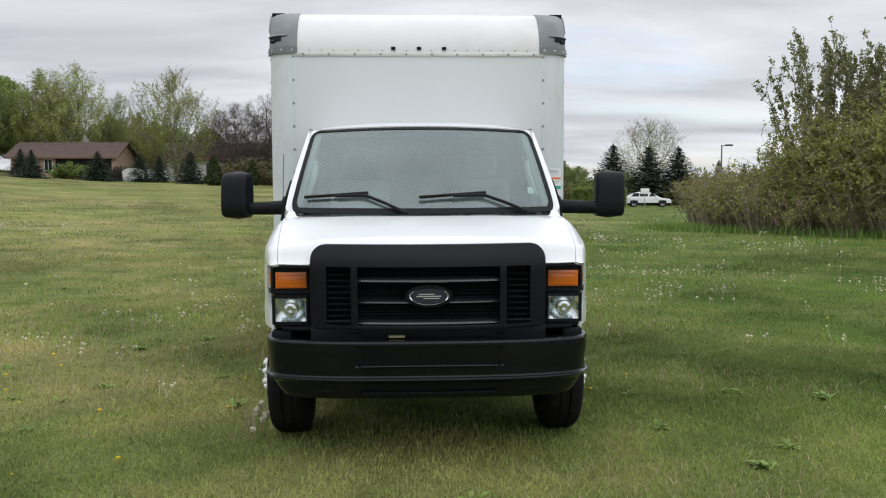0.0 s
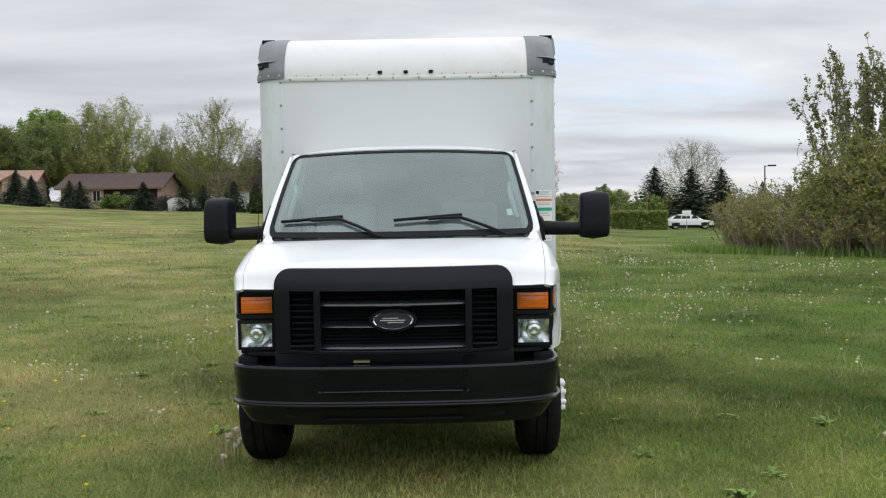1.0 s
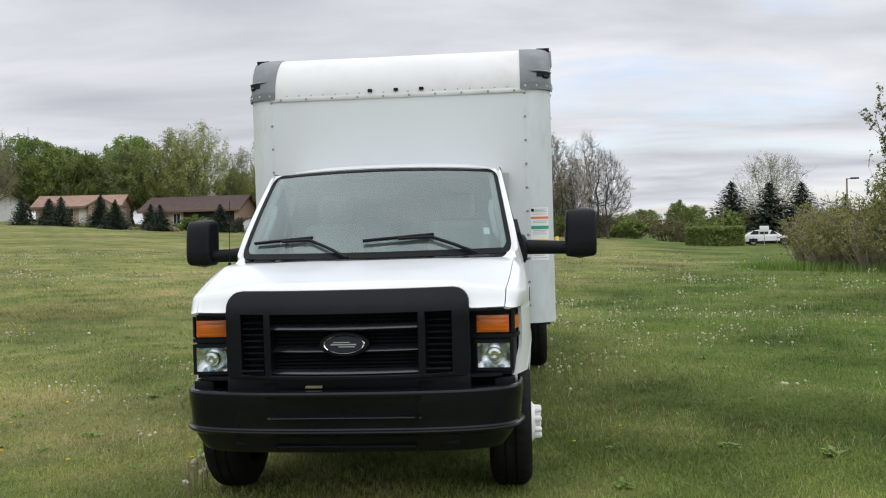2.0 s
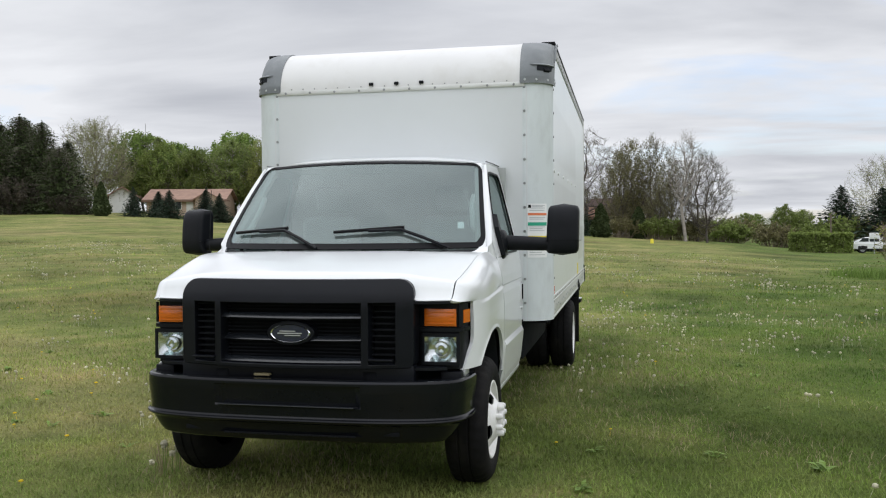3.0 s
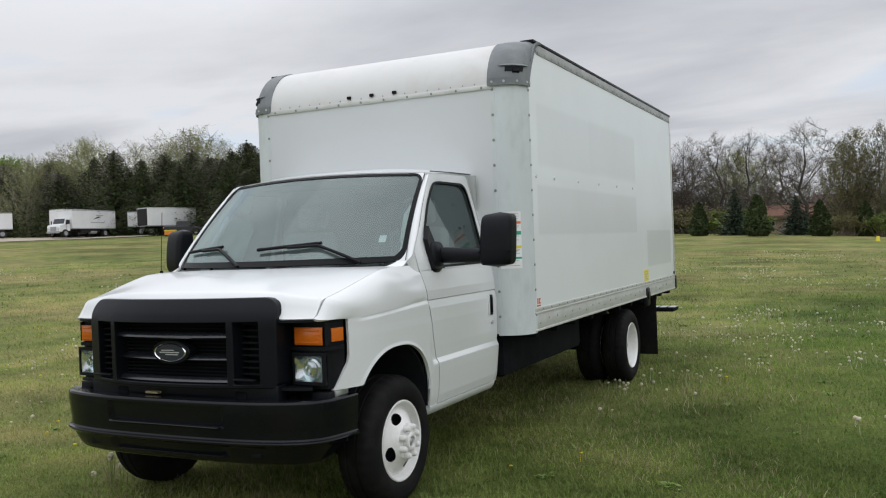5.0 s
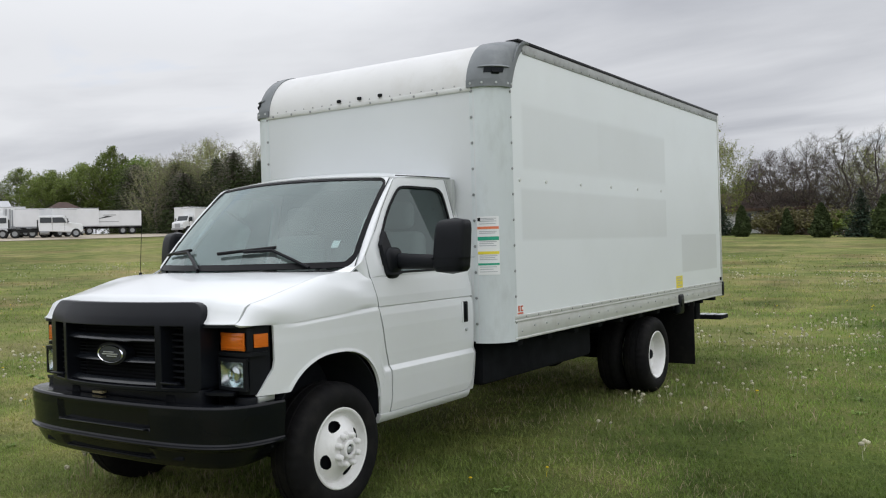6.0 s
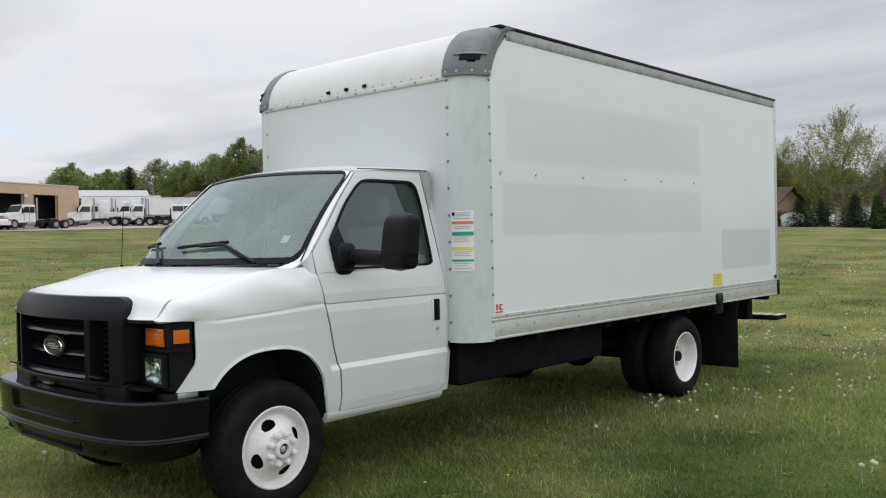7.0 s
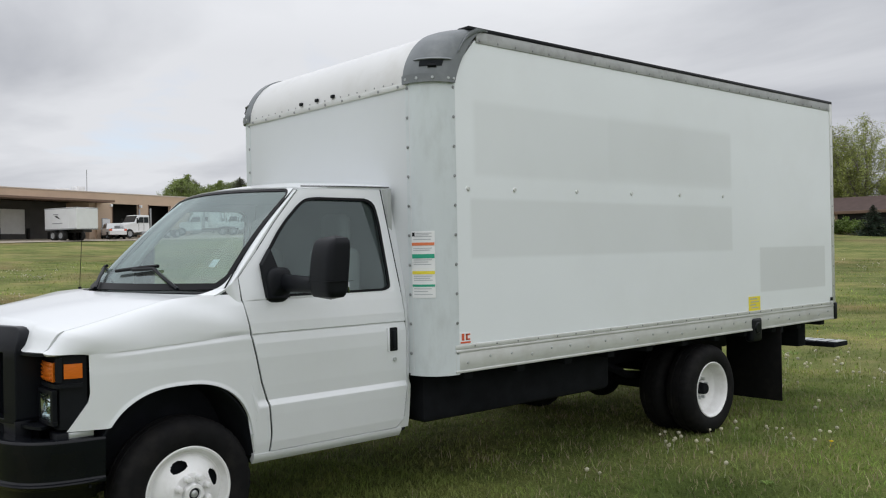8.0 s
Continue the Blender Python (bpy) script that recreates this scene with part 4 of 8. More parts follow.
    for s in (1, -1):
        o = (s, -1, 0)
        hb = part("lamp_housing", grid(housing(s, -0.012, 1.13, 0.765), 30, 12), M["black_plastic"], truck, "black plastic headlamp housing", out=o, thick=0.05)
        part("housing_rib", patch(s, 0.0, 0.93, 0.966, 0.986, 0.010, 20, 2), M["black_plastic"], hb, out=o, thick=0.012)
        part("housing_shelf", patch(s, 0.0, 0.42, 0.768, 0.782, 0.004, 20, 2, plan=plan), M["black_plastic"], hb, out=o, thick=0.09)
        part("housing_brow", patch(s, 0.0, 0.97, 1.119, 1.132, 0.004, 20, 2, plan=plan), M["black_plastic"], hb, out=o, thick=0.085)
        am = part("turn_signal", patch(s, 0.145, 0.465, 0.996, 1.088, 0.010, 12, 6, 0.010), M["amber"], hb, "orange turn signal lens", out=o, thick=0.01)
        for i in range(4):
            z = 1.006 + i * 0.020
            part("lens_ridge", patch(s, 0.17, 0.44, z, z + 0.008, 0.017, 10, 1, 0.006), M["amber"], am, out=o, thick=0.004)
        part("side_marker", patch(s, 0.68, 0.93, 1.010, 1.080, 0.006, 6, 4, 0.002), M["amber"], hb, "orange side marker lens", out=o, thick=0.01)
        part("signal_divider", patch(s, 0.50, 0.65, 0.994, 1.108, 0.008, 6, 4), M["black_plastic"], hb, out=o, thick=0.012)
        part("headlamp_bowl", patch(s, 0.145, 0.465, 0.806, 0.940, 0.020, 18, 14, -0.030), M["reflector"], hb, "silver headlamp reflector", out=o, thick=0.003)
        part("headlamp_bulb", lathe(((0.040, 0.004), (0.036, 0.018), (0.022, 0.022), (0.018, 0.014), (0.0, 0.012)), 20), M["chrome"], hb).matrix_basis = Matrix.Translation((s * 0.785, -0.622, 0.874)) @ Matrix.Rotation(radians(-90), 4, "Z")
        lens = part("headlamp_lens", patch(s, 0.14, 0.47, 0.803, 0.943, 0.022, 10, 8, 0.008), M["clear_lens"], hb, "clear headlamp lens", out=o)
        lens.visible_shadow = False
        ring = bmesh.new()
        for z0, z1, u0, u1 in ((0.790, 0.807, 0.11, 0.50), (0.939, 0.958, 0.11, 0.50), (0.800, 0.950, 0.11, 0.147), (0.800, 0.950, 0.463, 0.50)):
            merge(ring, patch(s, u0, u1, z0, z1, 0.026, 8, 2))
        part("headlamp_rim", ring, M["black_plastic"], hb, out=o, thick=0.026)
        ft = part("fender_foot", block(s * 0.78, s * 0.893, -0.625, -0.45, 0.690, 0.752, 0.008), M["black_plastic"], truck)
        part("filler", block(s * 0.88, s * 0.904, -0.572, -0.455, 0.722, 0.752, 0.004), M["galvanised"], ft, "grey filler between fender and bumper")

    # bumper: a profile carried along a bowed plan
    bplan = ((0.0, -0.890), (0.30, -0.885), (0.55, -0.863), (0.74, -0.818), (0.85, -0.755), (0.908, -0.665), (0.930, -0.550), (0.935, -0.410))

    def bump_plan(t):
        a = abs(t)
        u = a * (len(bplan) - 1)
        i = min(int(u), len(bplan) - 2)
        f = u - i
        pts = [bplan[i], bplan[i + 1]]
        p0 = bplan[i - 1] if i else (-bplan[1][0], bplan[1][1])
        p3 = bplan[min(i + 2, len(bplan) - 1)]
        p1, p2 = pts
        x, y = (0.5 * (2 * p1[c] + (p2[c] - p0[c]) * f + (2 * p0[c] - 5 * p1[c] + 4 * p2[c] - p3[c]) * f * f + (3 * p1[c] - p0[c] - 3 * p2[c] + p3[c]) * f ** 3) for c in (0, 1))
        return math.copysign(x, t) if t else 0.0, y

    profile = ((0.120, 0.722), (0.016, 0.729), (0.006, 0.726), (0.0, 0.716), (0.0, 0.67), (0.010, 0.575), (0.012, 0.535), (0.007, 0.527), (-0.006, 0.523), (-0.009, 0.516), (-0.003, 0.507), (0.022, 0.490), (0.036, 0.455), (0.050, 0.425), (0.066, 0.402), (0.085, 0.392), (0.16, 0.390))

    def bumper(u, v):
        t = 2 * u - 1
        x, y = bump_plan(t)
        x2, y2 = bump_plan(min(abs(t) + 0.01, 1.0) if t >= 0 else -min(abs(t) + 0.01, 1.0))
        if abs(t) > 0.985:
            nx, ny = math.copysign(1, t), 0.0
        else:
            tx, ty = x2 - x, y2 - y
            k = math.hypot(tx, ty) or 1
            nx, ny = (-ty / k * -1 if False else abs(ty) / k * (1 if t >= 0 else -1)), -abs(tx) / k
        w = v * (len(profile) - 1)
        i = min(int(w), len(profile) - 2)
        f = w - i
        d = profile[i][0] + (profile[i + 1][0] - profile[i][0]) * f
        z = profile[i][1] + (profile[i + 1][1] - profile[i][1]) * f
        a = abs(t)
        d += 0.10 * max(0.0, 0.515 - z) / 0.125 * a ** 4
        z -= 0.010 * a ** 3
        if d < 0:
            d *= smoothstep(0.99, 0.86, a)
        # inset for the plate, and a slot low down
        if abs(x) < 0.385 and 0.592 < z < 0.698:
            d += 0.022
        if abs(x) < 0.40 and 0.436 < z < 0.50:
            d += 0.014
        return Vector((x - nx * d, y - ny * d, z))

    bp = part("front_bumper", grid(bumper, 120, 150), M["black_bumper"], truck, "black front bumper", out=(0, -1, 0), thick=0.012)
    for s in (1, -1):
        part("tow_hook", rod([(s * 0.44, -0.70, 0.44), (s * 0.44, -0.78, 0.432), (s * 0.47, -0.78, 0.428), (s * 0.47, -0.70, 0.425)], 0.010, 6), M["chassis"], bp)
    for s in (1, -1):
        part("air_slot", block(s * 0.47, s * 0.60, -0.826, -0.79, 0.438, 0.462, 0.006), M["chassis"], bp)
    part("plate_lip", block(-0.375, 0.375, -0.893, -0.86, 0.588, 0.595, 0.003), M["bar_plastic"], bp)
    part("lower_lip", block(-0.37, 0.37, -0.845, -0.79, 0.428, 0.436, 0.003), M["grille_plastic"], bp)


def wheel(name, at, s, front):
    """A tyre on a white steel wheel; s: the side it faces."""
    w = new(name)
    w.parent = truck
    w.matrix_basis = Matrix.Translation(at) @ Matrix.Diagonal((1, 1, 1, 1))
    mirror = Matrix.Diagonal((s, 1, 1, 1))

    def put(n, bm, mat, label="", parent=None, smooth=True):
        bm.transform(mirror)
        if s < 0:
            bmesh.ops.reverse_faces(bm, faces=bm.faces[:])
        return part(n, bm, mat, parent or w, label, smooth)

    R = 0.374
    tyre = put("tyre", lathe(((0.222, -0.015), (0.232, 0.000), (0.262, 0.012), (0.300, 0.014), (0.330, 0.006), (0.352, -0.010), (0.366, -0.028), (R, -0.052), (R, -0.075), (0.366, -0.079), (0.366, -0.086), (R, -0.09), (R, -0.135), (0.366, -0.139), (0.366, -0.147), (R, -0.151), (R, -0.172), (0.366, -0.196), (0.345, -0.216), (0.30, -0.234), (0.25, -0.230), (0.222, -0.205)), 144, None, lambda j, k: -0.007 if j in (6, 7, 17, 16) and k % 4 < 1 else 0.0), M["rubber"], "black worn rubber tyre")
    if front:
        prof = [(0.228, -0.010), (0.232, 0.002), (0.226, 0.006), (0.216, 0.002), (0.208, -0.020), (0.196, -0.036), (0.186, -0.036), (0.176, -0.024)]
        prof += [(0.176 - 0.0026 * i, -0.024 + 0.0019 * i) for i in range(1, 26)]
        prof += [(0.107, 0.027), (0.100, 0.034), (0.056, 0.038)]
        holes = [radians(112 + 90 * i) for i in range(4)]

        def skip(r, a, x):
            if not 0.114 < r < 0.170:
                return False
            return any(((abs((a - h + math.pi) % math.tau - math.pi) * r) / 0.047) ** 2 + ((r - 0.146) / 0.025) ** 2 < 1 for h in holes)

        rim = put("rim", lathe(prof, 180, skip), M["wheel_white"], "white painted steel wheel")
        put("rim_back", lathe(((0.215, -0.06), (0.10, -0.07), (0.0, -0.07)), 32), M["black_deep"], "dark brake behind the wheel")
        put("hub", lathe(((0.056, 0.02), (0.052, 0.062), (0.046, 0.069), (0.032, 0.070), (0.030, 0.050), (0.0, 0.048)), 32), M["wheel_white"], parent=rim)
        put("hub_cap", lathe(((0.019, 0.048), (0.018, 0.062), (0.012, 0.066), (0.0, 0.066)), 20), M["galvanised"], "grey hub centre", parent=rim)
        # the hole's shade is laid in as a black ring
        put("hub_recess", lathe(((0.031, 0.0525), (0.019, 0.0525)), 24), M["black_deep"], "dark ring for the shade inside the hub", parent=rim)
        for k in range(8):
            a = (k + 0.5) * math.tau / 8
            nut = lathe(((0.019, 0.022), (0.018, 0.062), (0.013, 0.074), (0.0, 0.076)), 10)
            nut.transform(Matrix.Translation((0, 0.083 * math.cos(a), 0.083 * math.sin(a))))
            put("lug_nut", nut, M["wheel_white"], parent=rim)
    else:
        prof = [(0.228, -0.010), (0.232, 0.002), (0.226, 0.006), (0.216, 0.0), (0.206, -0.018), (0.202, -0.070), (0.192, -0.098), (0.170, -0.112), (0.115, -0.128), (0.105, -0.122), (0.050, -0.122)]
        rim = put("rim", lathe(prof, 72), M["wheel_white"], "white deep-dished steel wheel")
        put("hub", lathe(((0.050, -0.125), (0.046, -0.065), (0.038, -0.056), (0.0, -0.054)), 28), M["chassis"], "dark axle hub", parent=rim)
        for k in range(8):
            a = (k + 0.5) * math.tau / 8
            nut = lathe(((0.014, -0.125), (0.014, -0.095), (0.0, -0.092)), 8)
            nut.transform(Matrix.Translation((0, 0.083 * math.cos(a), 0.083 * math.sin(a))))
            put("lug_nut", nut, M["galvanised"], parent=rim)
    return w


def build_running_gear():
    for s in (1, -1):
        wheel("front_wheel", (s * 0.962, 0.0, 0.372), s, True)
        wheel("rear_wheel", (s * 1.178, 4.55, 0.372), s, False)
        wheel("inner_rear_wheel", (s * 0.905, 4.55, 0.372), s, False)
        part("frame_rail", block(s * 0.38, s * 0.46, -0.75, 6.9, 0.56, 0.76, 0.01), M["chassis"], truck, "black steel frame rail")
        part("leaf_spring", rod([(s * 0.55, 3.85, 0.62), (s * 0.55, 4.2, 0.48), (s * 0.55, 4.55, 0.44), (s * 0.55, 4.9, 0.48), (s * 0.55, 5.25, 0.62)], 0.035, 6), M["chassis"], truck)
        part("shock_absorber", rod([(s * 0.6, 4.7, 0.35), (s * 0.6, 5.0, 0.75)], 0.03, 8), M["chassis"], truck)
        part("mud_flap", block(s * 0.62, s * 1.185, 5.71, 5.718, 0.125, 0.83, 0.002), M["rubber"], truck, "black rubber mud flap")
        part("flap_hanger", block(s * 0.45, s * 1.185, 5.72, 5.76, 0.76, 0.83, 0.006), M["chassis"], truck)
        part("underride_bracket", block(s * 0.62, s * 0.98, 6.45, 6.60, 0.55, 0.84, 0.01), M["chassis"], truck)
        part("tie_rod", rod([(s * 0.3, 0.2, 0.33), (s * 0.8, 0.05, 0.36)], 0.025, 6), M["chassis"], truck)
        part("front_suspension", block(s * 0.35, s * 0.72, -0.10, 0.10, 0.28, 0.44, 0.04), M["chassis"], truck)
    part("front_axle", rod([(-0.75, 0, 0.33), (0.75, 0, 0.33)], 0.05, 10), M["chassis"], truck)
    part("rear_axle", rod([(-1.0, 4.55, 0.372), (-0.2, 4.55, 0.372), (0.2, 4.55, 0.372), (1.0, 4.55, 0.372)], 0.06, 12), M["chassis"], truck)
    diff = bmesh.new()
    bmesh.ops.create_uvsphere(diff, u_segments=16, v_segments=10, radius=0.19, matrix=Matrix.Translation((0, 4.55, 0.38)))
    part("differential", diff, M["chassis"], truck)
    part("drive_shaft", rod([(0, 1.2, 0.52), (0, 4.4, 0.42)], 0.045, 10), M["chassis"], truck)
    part("engine_pan", block(-0.46, 0.46, -0.50, 1.10, 0.31, 0.90, 0.06), M["chassis"], truck)
    # the tank runs long and an unseen block is added, hiding lit grass
    part("side_tank", block(0.50, 0.98, 1.56, 3.45, 0.49, 0.81, 0.05), M["chassis"], truck, "black fuel tank under the box")
    part("muffler", block(-0.85, -0.50, 1.62, 3.65, 0.44, 0.80, 0.08), M["chassis"], truck)
    part("fuel_tank", block(-0.36, 0.36, 5.0, 6.1, 0.38, 0.74, 0.05), M["chassis"], truck)
    part("exhaust_pipe", rod([(-0.55, 1.0, 0.46), (-0.55, 3.4, 0.46), (-0.62, 3.8, 0.50), (-1.1, 4.0, 0.46)], 0.035, 8), M["chassis"], truck)
    part("cab_floor", block(-0.93, 0.93, 0.42, 1.46, 0.46, 0.56, 0.02), M["black_deep"], truck)
    part("firewall", block(-0.88, 0.88, 0.42, 0.46, 0.5, 1.30, 0.01), M["black_deep"], truck)
    for i in range(11):
        part("crossmember", block(-1.16, 1.16, 1.75 + i * 0.48, 1.83 + i * 0.48, 0.77, 0.86, 0.005), M["chassis"], truck)
    # rear step bumper
    st = part("step_bumper", block(-1.15, 1.15, 6.86, 7.17, 0.515, 0.565, 0.012), M["chassis"], truck, "black steel step bumper")
    for i in range(20):
        part("step_grip", block(-1.12 + i * 0.115, -1.03 + i * 0.115, 6.90, 7.13, 0.565, 0.572, 0.002), M["galvanised"], st)
    for s in (1, -1):
        part("step_arm", block(s * 0.40, s * 0.50, 6.5, 6.95, 0.52, 0.80, 0.01), M["chassis"], st)


def build_box():
    W, Y0, Y1, ZB, ZT = 1.20, 1.462, 6.79, 0.825, 2.985
    R = 0.19
    for s in (1, -1):
        o = (s, 0, 0)
        sheet = bmesh.new()
        rim = ((Y0 + R + 0.01, 0.95), (Y1 - 0.05, 0.95), (Y1 - 0.05, 2.915), (1.86, 2.915), (1.74, 2.78), (Y0 + R + 0.01, 2.66))
        inner = [sheet.verts.new((s * (W - 0.03), y, z)) for y, z in rim]
        outer = [sheet.verts.new((s * (W - 0.004), y, z)) for y, z in rim]
        sheet.faces.new(inner)
        sheet.faces.new(outer[::-1])
        for i in range(6):
            sheet.faces.new((inner[i], outer[i], outer[(i + 1) % 6], inner[(i + 1) % 6]))
        bmesh.ops.recalc_face_normals(sheet, faces=sheet.faces[:])
        sp = part("side_panel", sheet, M["box_side"], truck, "white side panel with faint marks of removed lettering")
        br = part("bottom_rail", block(s * (W - 0.05), s * W, Y0 + R - 0.005, Y1 - 0.03, ZB, 0.948, 0.003), M["rail_alu"], truck, "aluminium bottom rail")
        part("rail_lip", block(s * (W - 0.02), s * (W + 0.007), Y0 + R - 0.005, Y1 - 0.03, 0.948, 0.964, 0.003), M["rail_alu"], br)
        part("rail_edge", block(s * (W - 0.02), s * (W + 0.006), Y0 + R - 0.005, Y1 - 0.03, ZB - 0.004, ZB + 0.012, 0.003), M["rail_alu"], br)
        part("rail_top_strip", block(s * (W - 0.02), s * (W + 0.002), Y0 + R - 0.005, Y1 - 0.03, 0.966, 0.995, 0.002), M["rail_alu"], br)
        tr = part("top_rail", block(s * (W - 0.04), s * (W + 0.002), 1.87, Y1 - 0.02, 2.900, 2.981, 0.004), M["rail_dark"], truck, "aluminium top rail")
        part("roof_edge", block(s * (W - 0.10), s * (W + 0.008), 1.80, Y1 - 0.01, 2.974, 3.000, 0.006), M["black_plastic"], truck, "black sealing strip along the roof edge")

        def pillar(u, v):
            # flat flange in front, quarter round, flange on the side
            t = u * 1.3 - 0.15
            if t < 0:
                x, y = W - R + t * 0.18, Y0 - 0.002
            elif t > 1:
                x, y = W + 0.001, Y0 + R + (t - 1) * 0.18
            else:
                a = t * math.pi / 2
                x, y = W - R + R * math.sin(a), Y0 + R - R * math.cos(a)
            return Vector((s * x, y, ZB - 0.012 + (2.655 - ZB + 0.012) * v))

        pl = part("corner_pillar", grid(pillar, 26, 1), M["aluminium"], truck, "rounded aluminium corner pillar", out=(s, -1, 0), thick=0.006)
        for k in range(10):
            z = 0.95 + k * 0.183
            part("rivet", rivet(), M["rivet"], pl).matrix_basis = Matrix.Translation((s * (W - R - 0.012), Y0 - 0.003, z)) @ Matrix.Rotation(radians(90), 4, "X")
            part("rivet", rivet(), M["rivet"], pl).matrix_basis = Matrix.Translation((s * (W + 0.002), Y0 + R + 0.012, z)) @ Matrix.Rotation(radians(90 * s), 4, "Y")
        # grey corner casting
        def cap(u, v):
            t = u * 1.75 - 0.25
            b = v * math.pi / 2
            back = 0.34 * (1 - math.cos(b)) ** 0.9
            if t < 0:
                x, y = W - R + t * 0.18, Y0 - 0.012
            elif t > 1:
                x, y = W + 0.010, Y0 + R + (t - 1) * 0.05 + 0.0 * v
            else:
                a = t * math.pi / 2
                x, y = W - R + (R + 0.010) * math.sin(a), Y0 + R - (R + 0.012) * math.cos(a)
            tail = 0.10 * smoothstep(1.0, 1.5, t) * math.sin(b)
            return Vector((s * x, y + back * (1 - 0.45 * smoothstep(0.9, 1.2, t)) + tail, 2.628 + 0.362 * math.sin(b) ** 0.95))

        cp = part("corner_cap", grid(cap, 36, 22), M["cap_grey"], truck, "grey plastic corner cap", out=(s, -1, 1), thick=0.012)

        def band(u, v):
            p = cap(0.02 + 0.90 * u, 0.0)
            c = Vector((s * (W - R), Y0 + R, 0))
            d = Vector((p.x - c.x, p.y - c.y, 0)).normalized() if p.y < Y0 + R + 0.02 else Vector((s, 0, 0))
            return Vector((p.x, p.y, 2.622 + 0.052 * v)) + d * 0.007

        bd = part("cap_band", grid(band, 30, 2), M["cap_grey"], cp, out=(s, -1, 0), thick=0.006)
        for t in (0.12, 0.30, 0.50, 0.70, 0.86):
            p = band(t, 0.5)
            part("rivet", rivet(0.010), M["galvanised"], bd).matrix_basis = Matrix.Translation(p) @ Vector((s * math.sin(t * 1.5), -math.cos(t * 1.5), 0)).to_track_quat("Z", "Y").to_matrix().to_4x4()
        # marker lamp pocket, its shade laid on as a dark patch, under a small brow
        pk = bmesh.new()
        n = 10
        def pocket(u, v):
            p = cap(0.30 + 0.26 * u, 0.155 + 0.065 * v)
            a = (0.30 + 0.26 * u) * 1.75 - 0.25
            return p + Vector((s * math.sin(a * 1.57), -math.cos(a * 1.57), 0)) * (0.004 + 0.006 * v)
        part("lamp_pocket", grid(pocket, n, 3), M["black_deep"], cp, "dark patch for the shade in the marker lamp pocket", out=(s, -1, 0), thick=0.004)
        def brow(u, v):
            p = cap(0.20 + 0.46 * u, 0.235)
            a = (0.20 + 0.46 * u) * 1.75 - 0.25
            k = math.sin(math.pi * u) ** 0.5
            return p + Vector((s * math.sin(a * 1.57), -math.cos(a * 1.57), 0)) * (0.018 * k * (1 - v) + 0.002) + Vector((0, 0, 0.012 * v))
        part("lamp_brow", grid(brow, 14, 3), M["cap_grey"], cp, out=(s, -1, 1), thick=0.006)
        part("marker_lens", rod([cap(0.40, 0.16), cap(0.50, 0.16)], 0.016, 8), M["black_plastic"], cp)
        for k in range(30):
            y = 1.90 + k * 0.165
            part("rivet", rivet(0.009), M["rivet"], tr).matrix_basis = Matrix.Translation((s * (W + 0.003), y, 2.918)) @ Matrix.Rotation(radians(90 * s), 4, "Y")
        for k in range(26):
            y = 1.75 + k * 0.195
            part("bolt", rivet(0.010), M["galvanised"], br).matrix_basis = Matrix.Translation((s * (W + 0.001), y, 0.905 if k % 3 else 0.88)) @ Matrix.Rotation(radians(90 * s), 4, "Y")
            part("rivet", rivet(0.007), M["rivet"], br).matrix_basis = Matrix.Translation((s * (W + 0.003), y + 0.06, 0.981)) @ Matrix.Rotation(radians(90 * s), 4, "Y")
        for y in (1.78, 2.20, 2.83, 3.465, 4.10, 4.74):
            part("panel_bolt", rivet(0.016), M["rail_alu"], sp).matrix_basis = Matrix.Translation((s * (W - 0.004), y, 1.972 + (y - 1.78) * 0.009)) @ Matrix.Rotation(radians(90 * s), 4, "Y")
        # rear post and its black corner
        rp = part("rear_post", block(s * (W - 0.10), s * (W + 0.004), Y1 - 0.055, Y1, ZB, ZT, 0.006), M["rail_alu"], truck, "rear door post")
        part("corner_guard", block(s * (W - 0.10), s * (W + 0.014), Y1 - 0.05, Y1 + 0.02, 0.815, 0.985, 0.012), M["black_plastic"], rp, "black rubber corner guard")
        part("clearance_lamp", block(s * (W - 0.002), s * (W + 0.012), Y1 - 0.105, Y1 - 0.07, 1.005, 1.04, 0.004), M["black_plastic"], rp)
        for k in range(9):
            part("rivet", rivet(0.008), M["rivet"], rp).matrix_basis = Matrix.Translation((s * (W + 0.005), Y1 - 0.04, 1.15 + k * 0.2)) @ Matrix.Rotation(radians(90 * s), 4, "Y")
    fp = part("front_panel", block(-(W - R) - 0.01, W - R + 0.01, Y0, Y0 + 0.03, ZB, 2.60), M["box_front"], truck, "white front panel of the cargo box")

    def header(u, v):
        x = -(W - R) - 0.008 + 2 * (W - R + 0.008) * u
        b = v * math.pi / 2
        return Vector((x, Y0 - 0.008 + 0.342 * (1 - math.cos(b)) ** 0.9, 2.630 + 0.353 * math.sin(b) ** 0.95))

    hd = part("front_header", grid(header, 24, 20), M["header_white"], truck, "rounded white roof header", out=(0, -1, 1), thick=0.01)
    part("header_flange", block(-(W - R) + 0.01, W - R - 0.01, Y0 - 0.010, Y0 + 0.01, 2.600, 2.634, 0.003), M["rail_alu"], hd)
    for k in range(10):
        part("rivet", rivet(0.010), M["rivet"], hd).matrix_basis = Matrix.Translation((-0.92 + k * 0.2045, Y0 - 0.011, 2.616)) @ Matrix.Rotation(radians(90), 4, "X")
    for k in range(19):
        part("rivet", rivet(0.006), M["rivet"], hd).matrix_basis = Matrix.Translation((-0.87 + k * 0.0965, Y0 - 0.0085, 2.646)) @ Matrix.Rotation(radians(90), 4, "X")
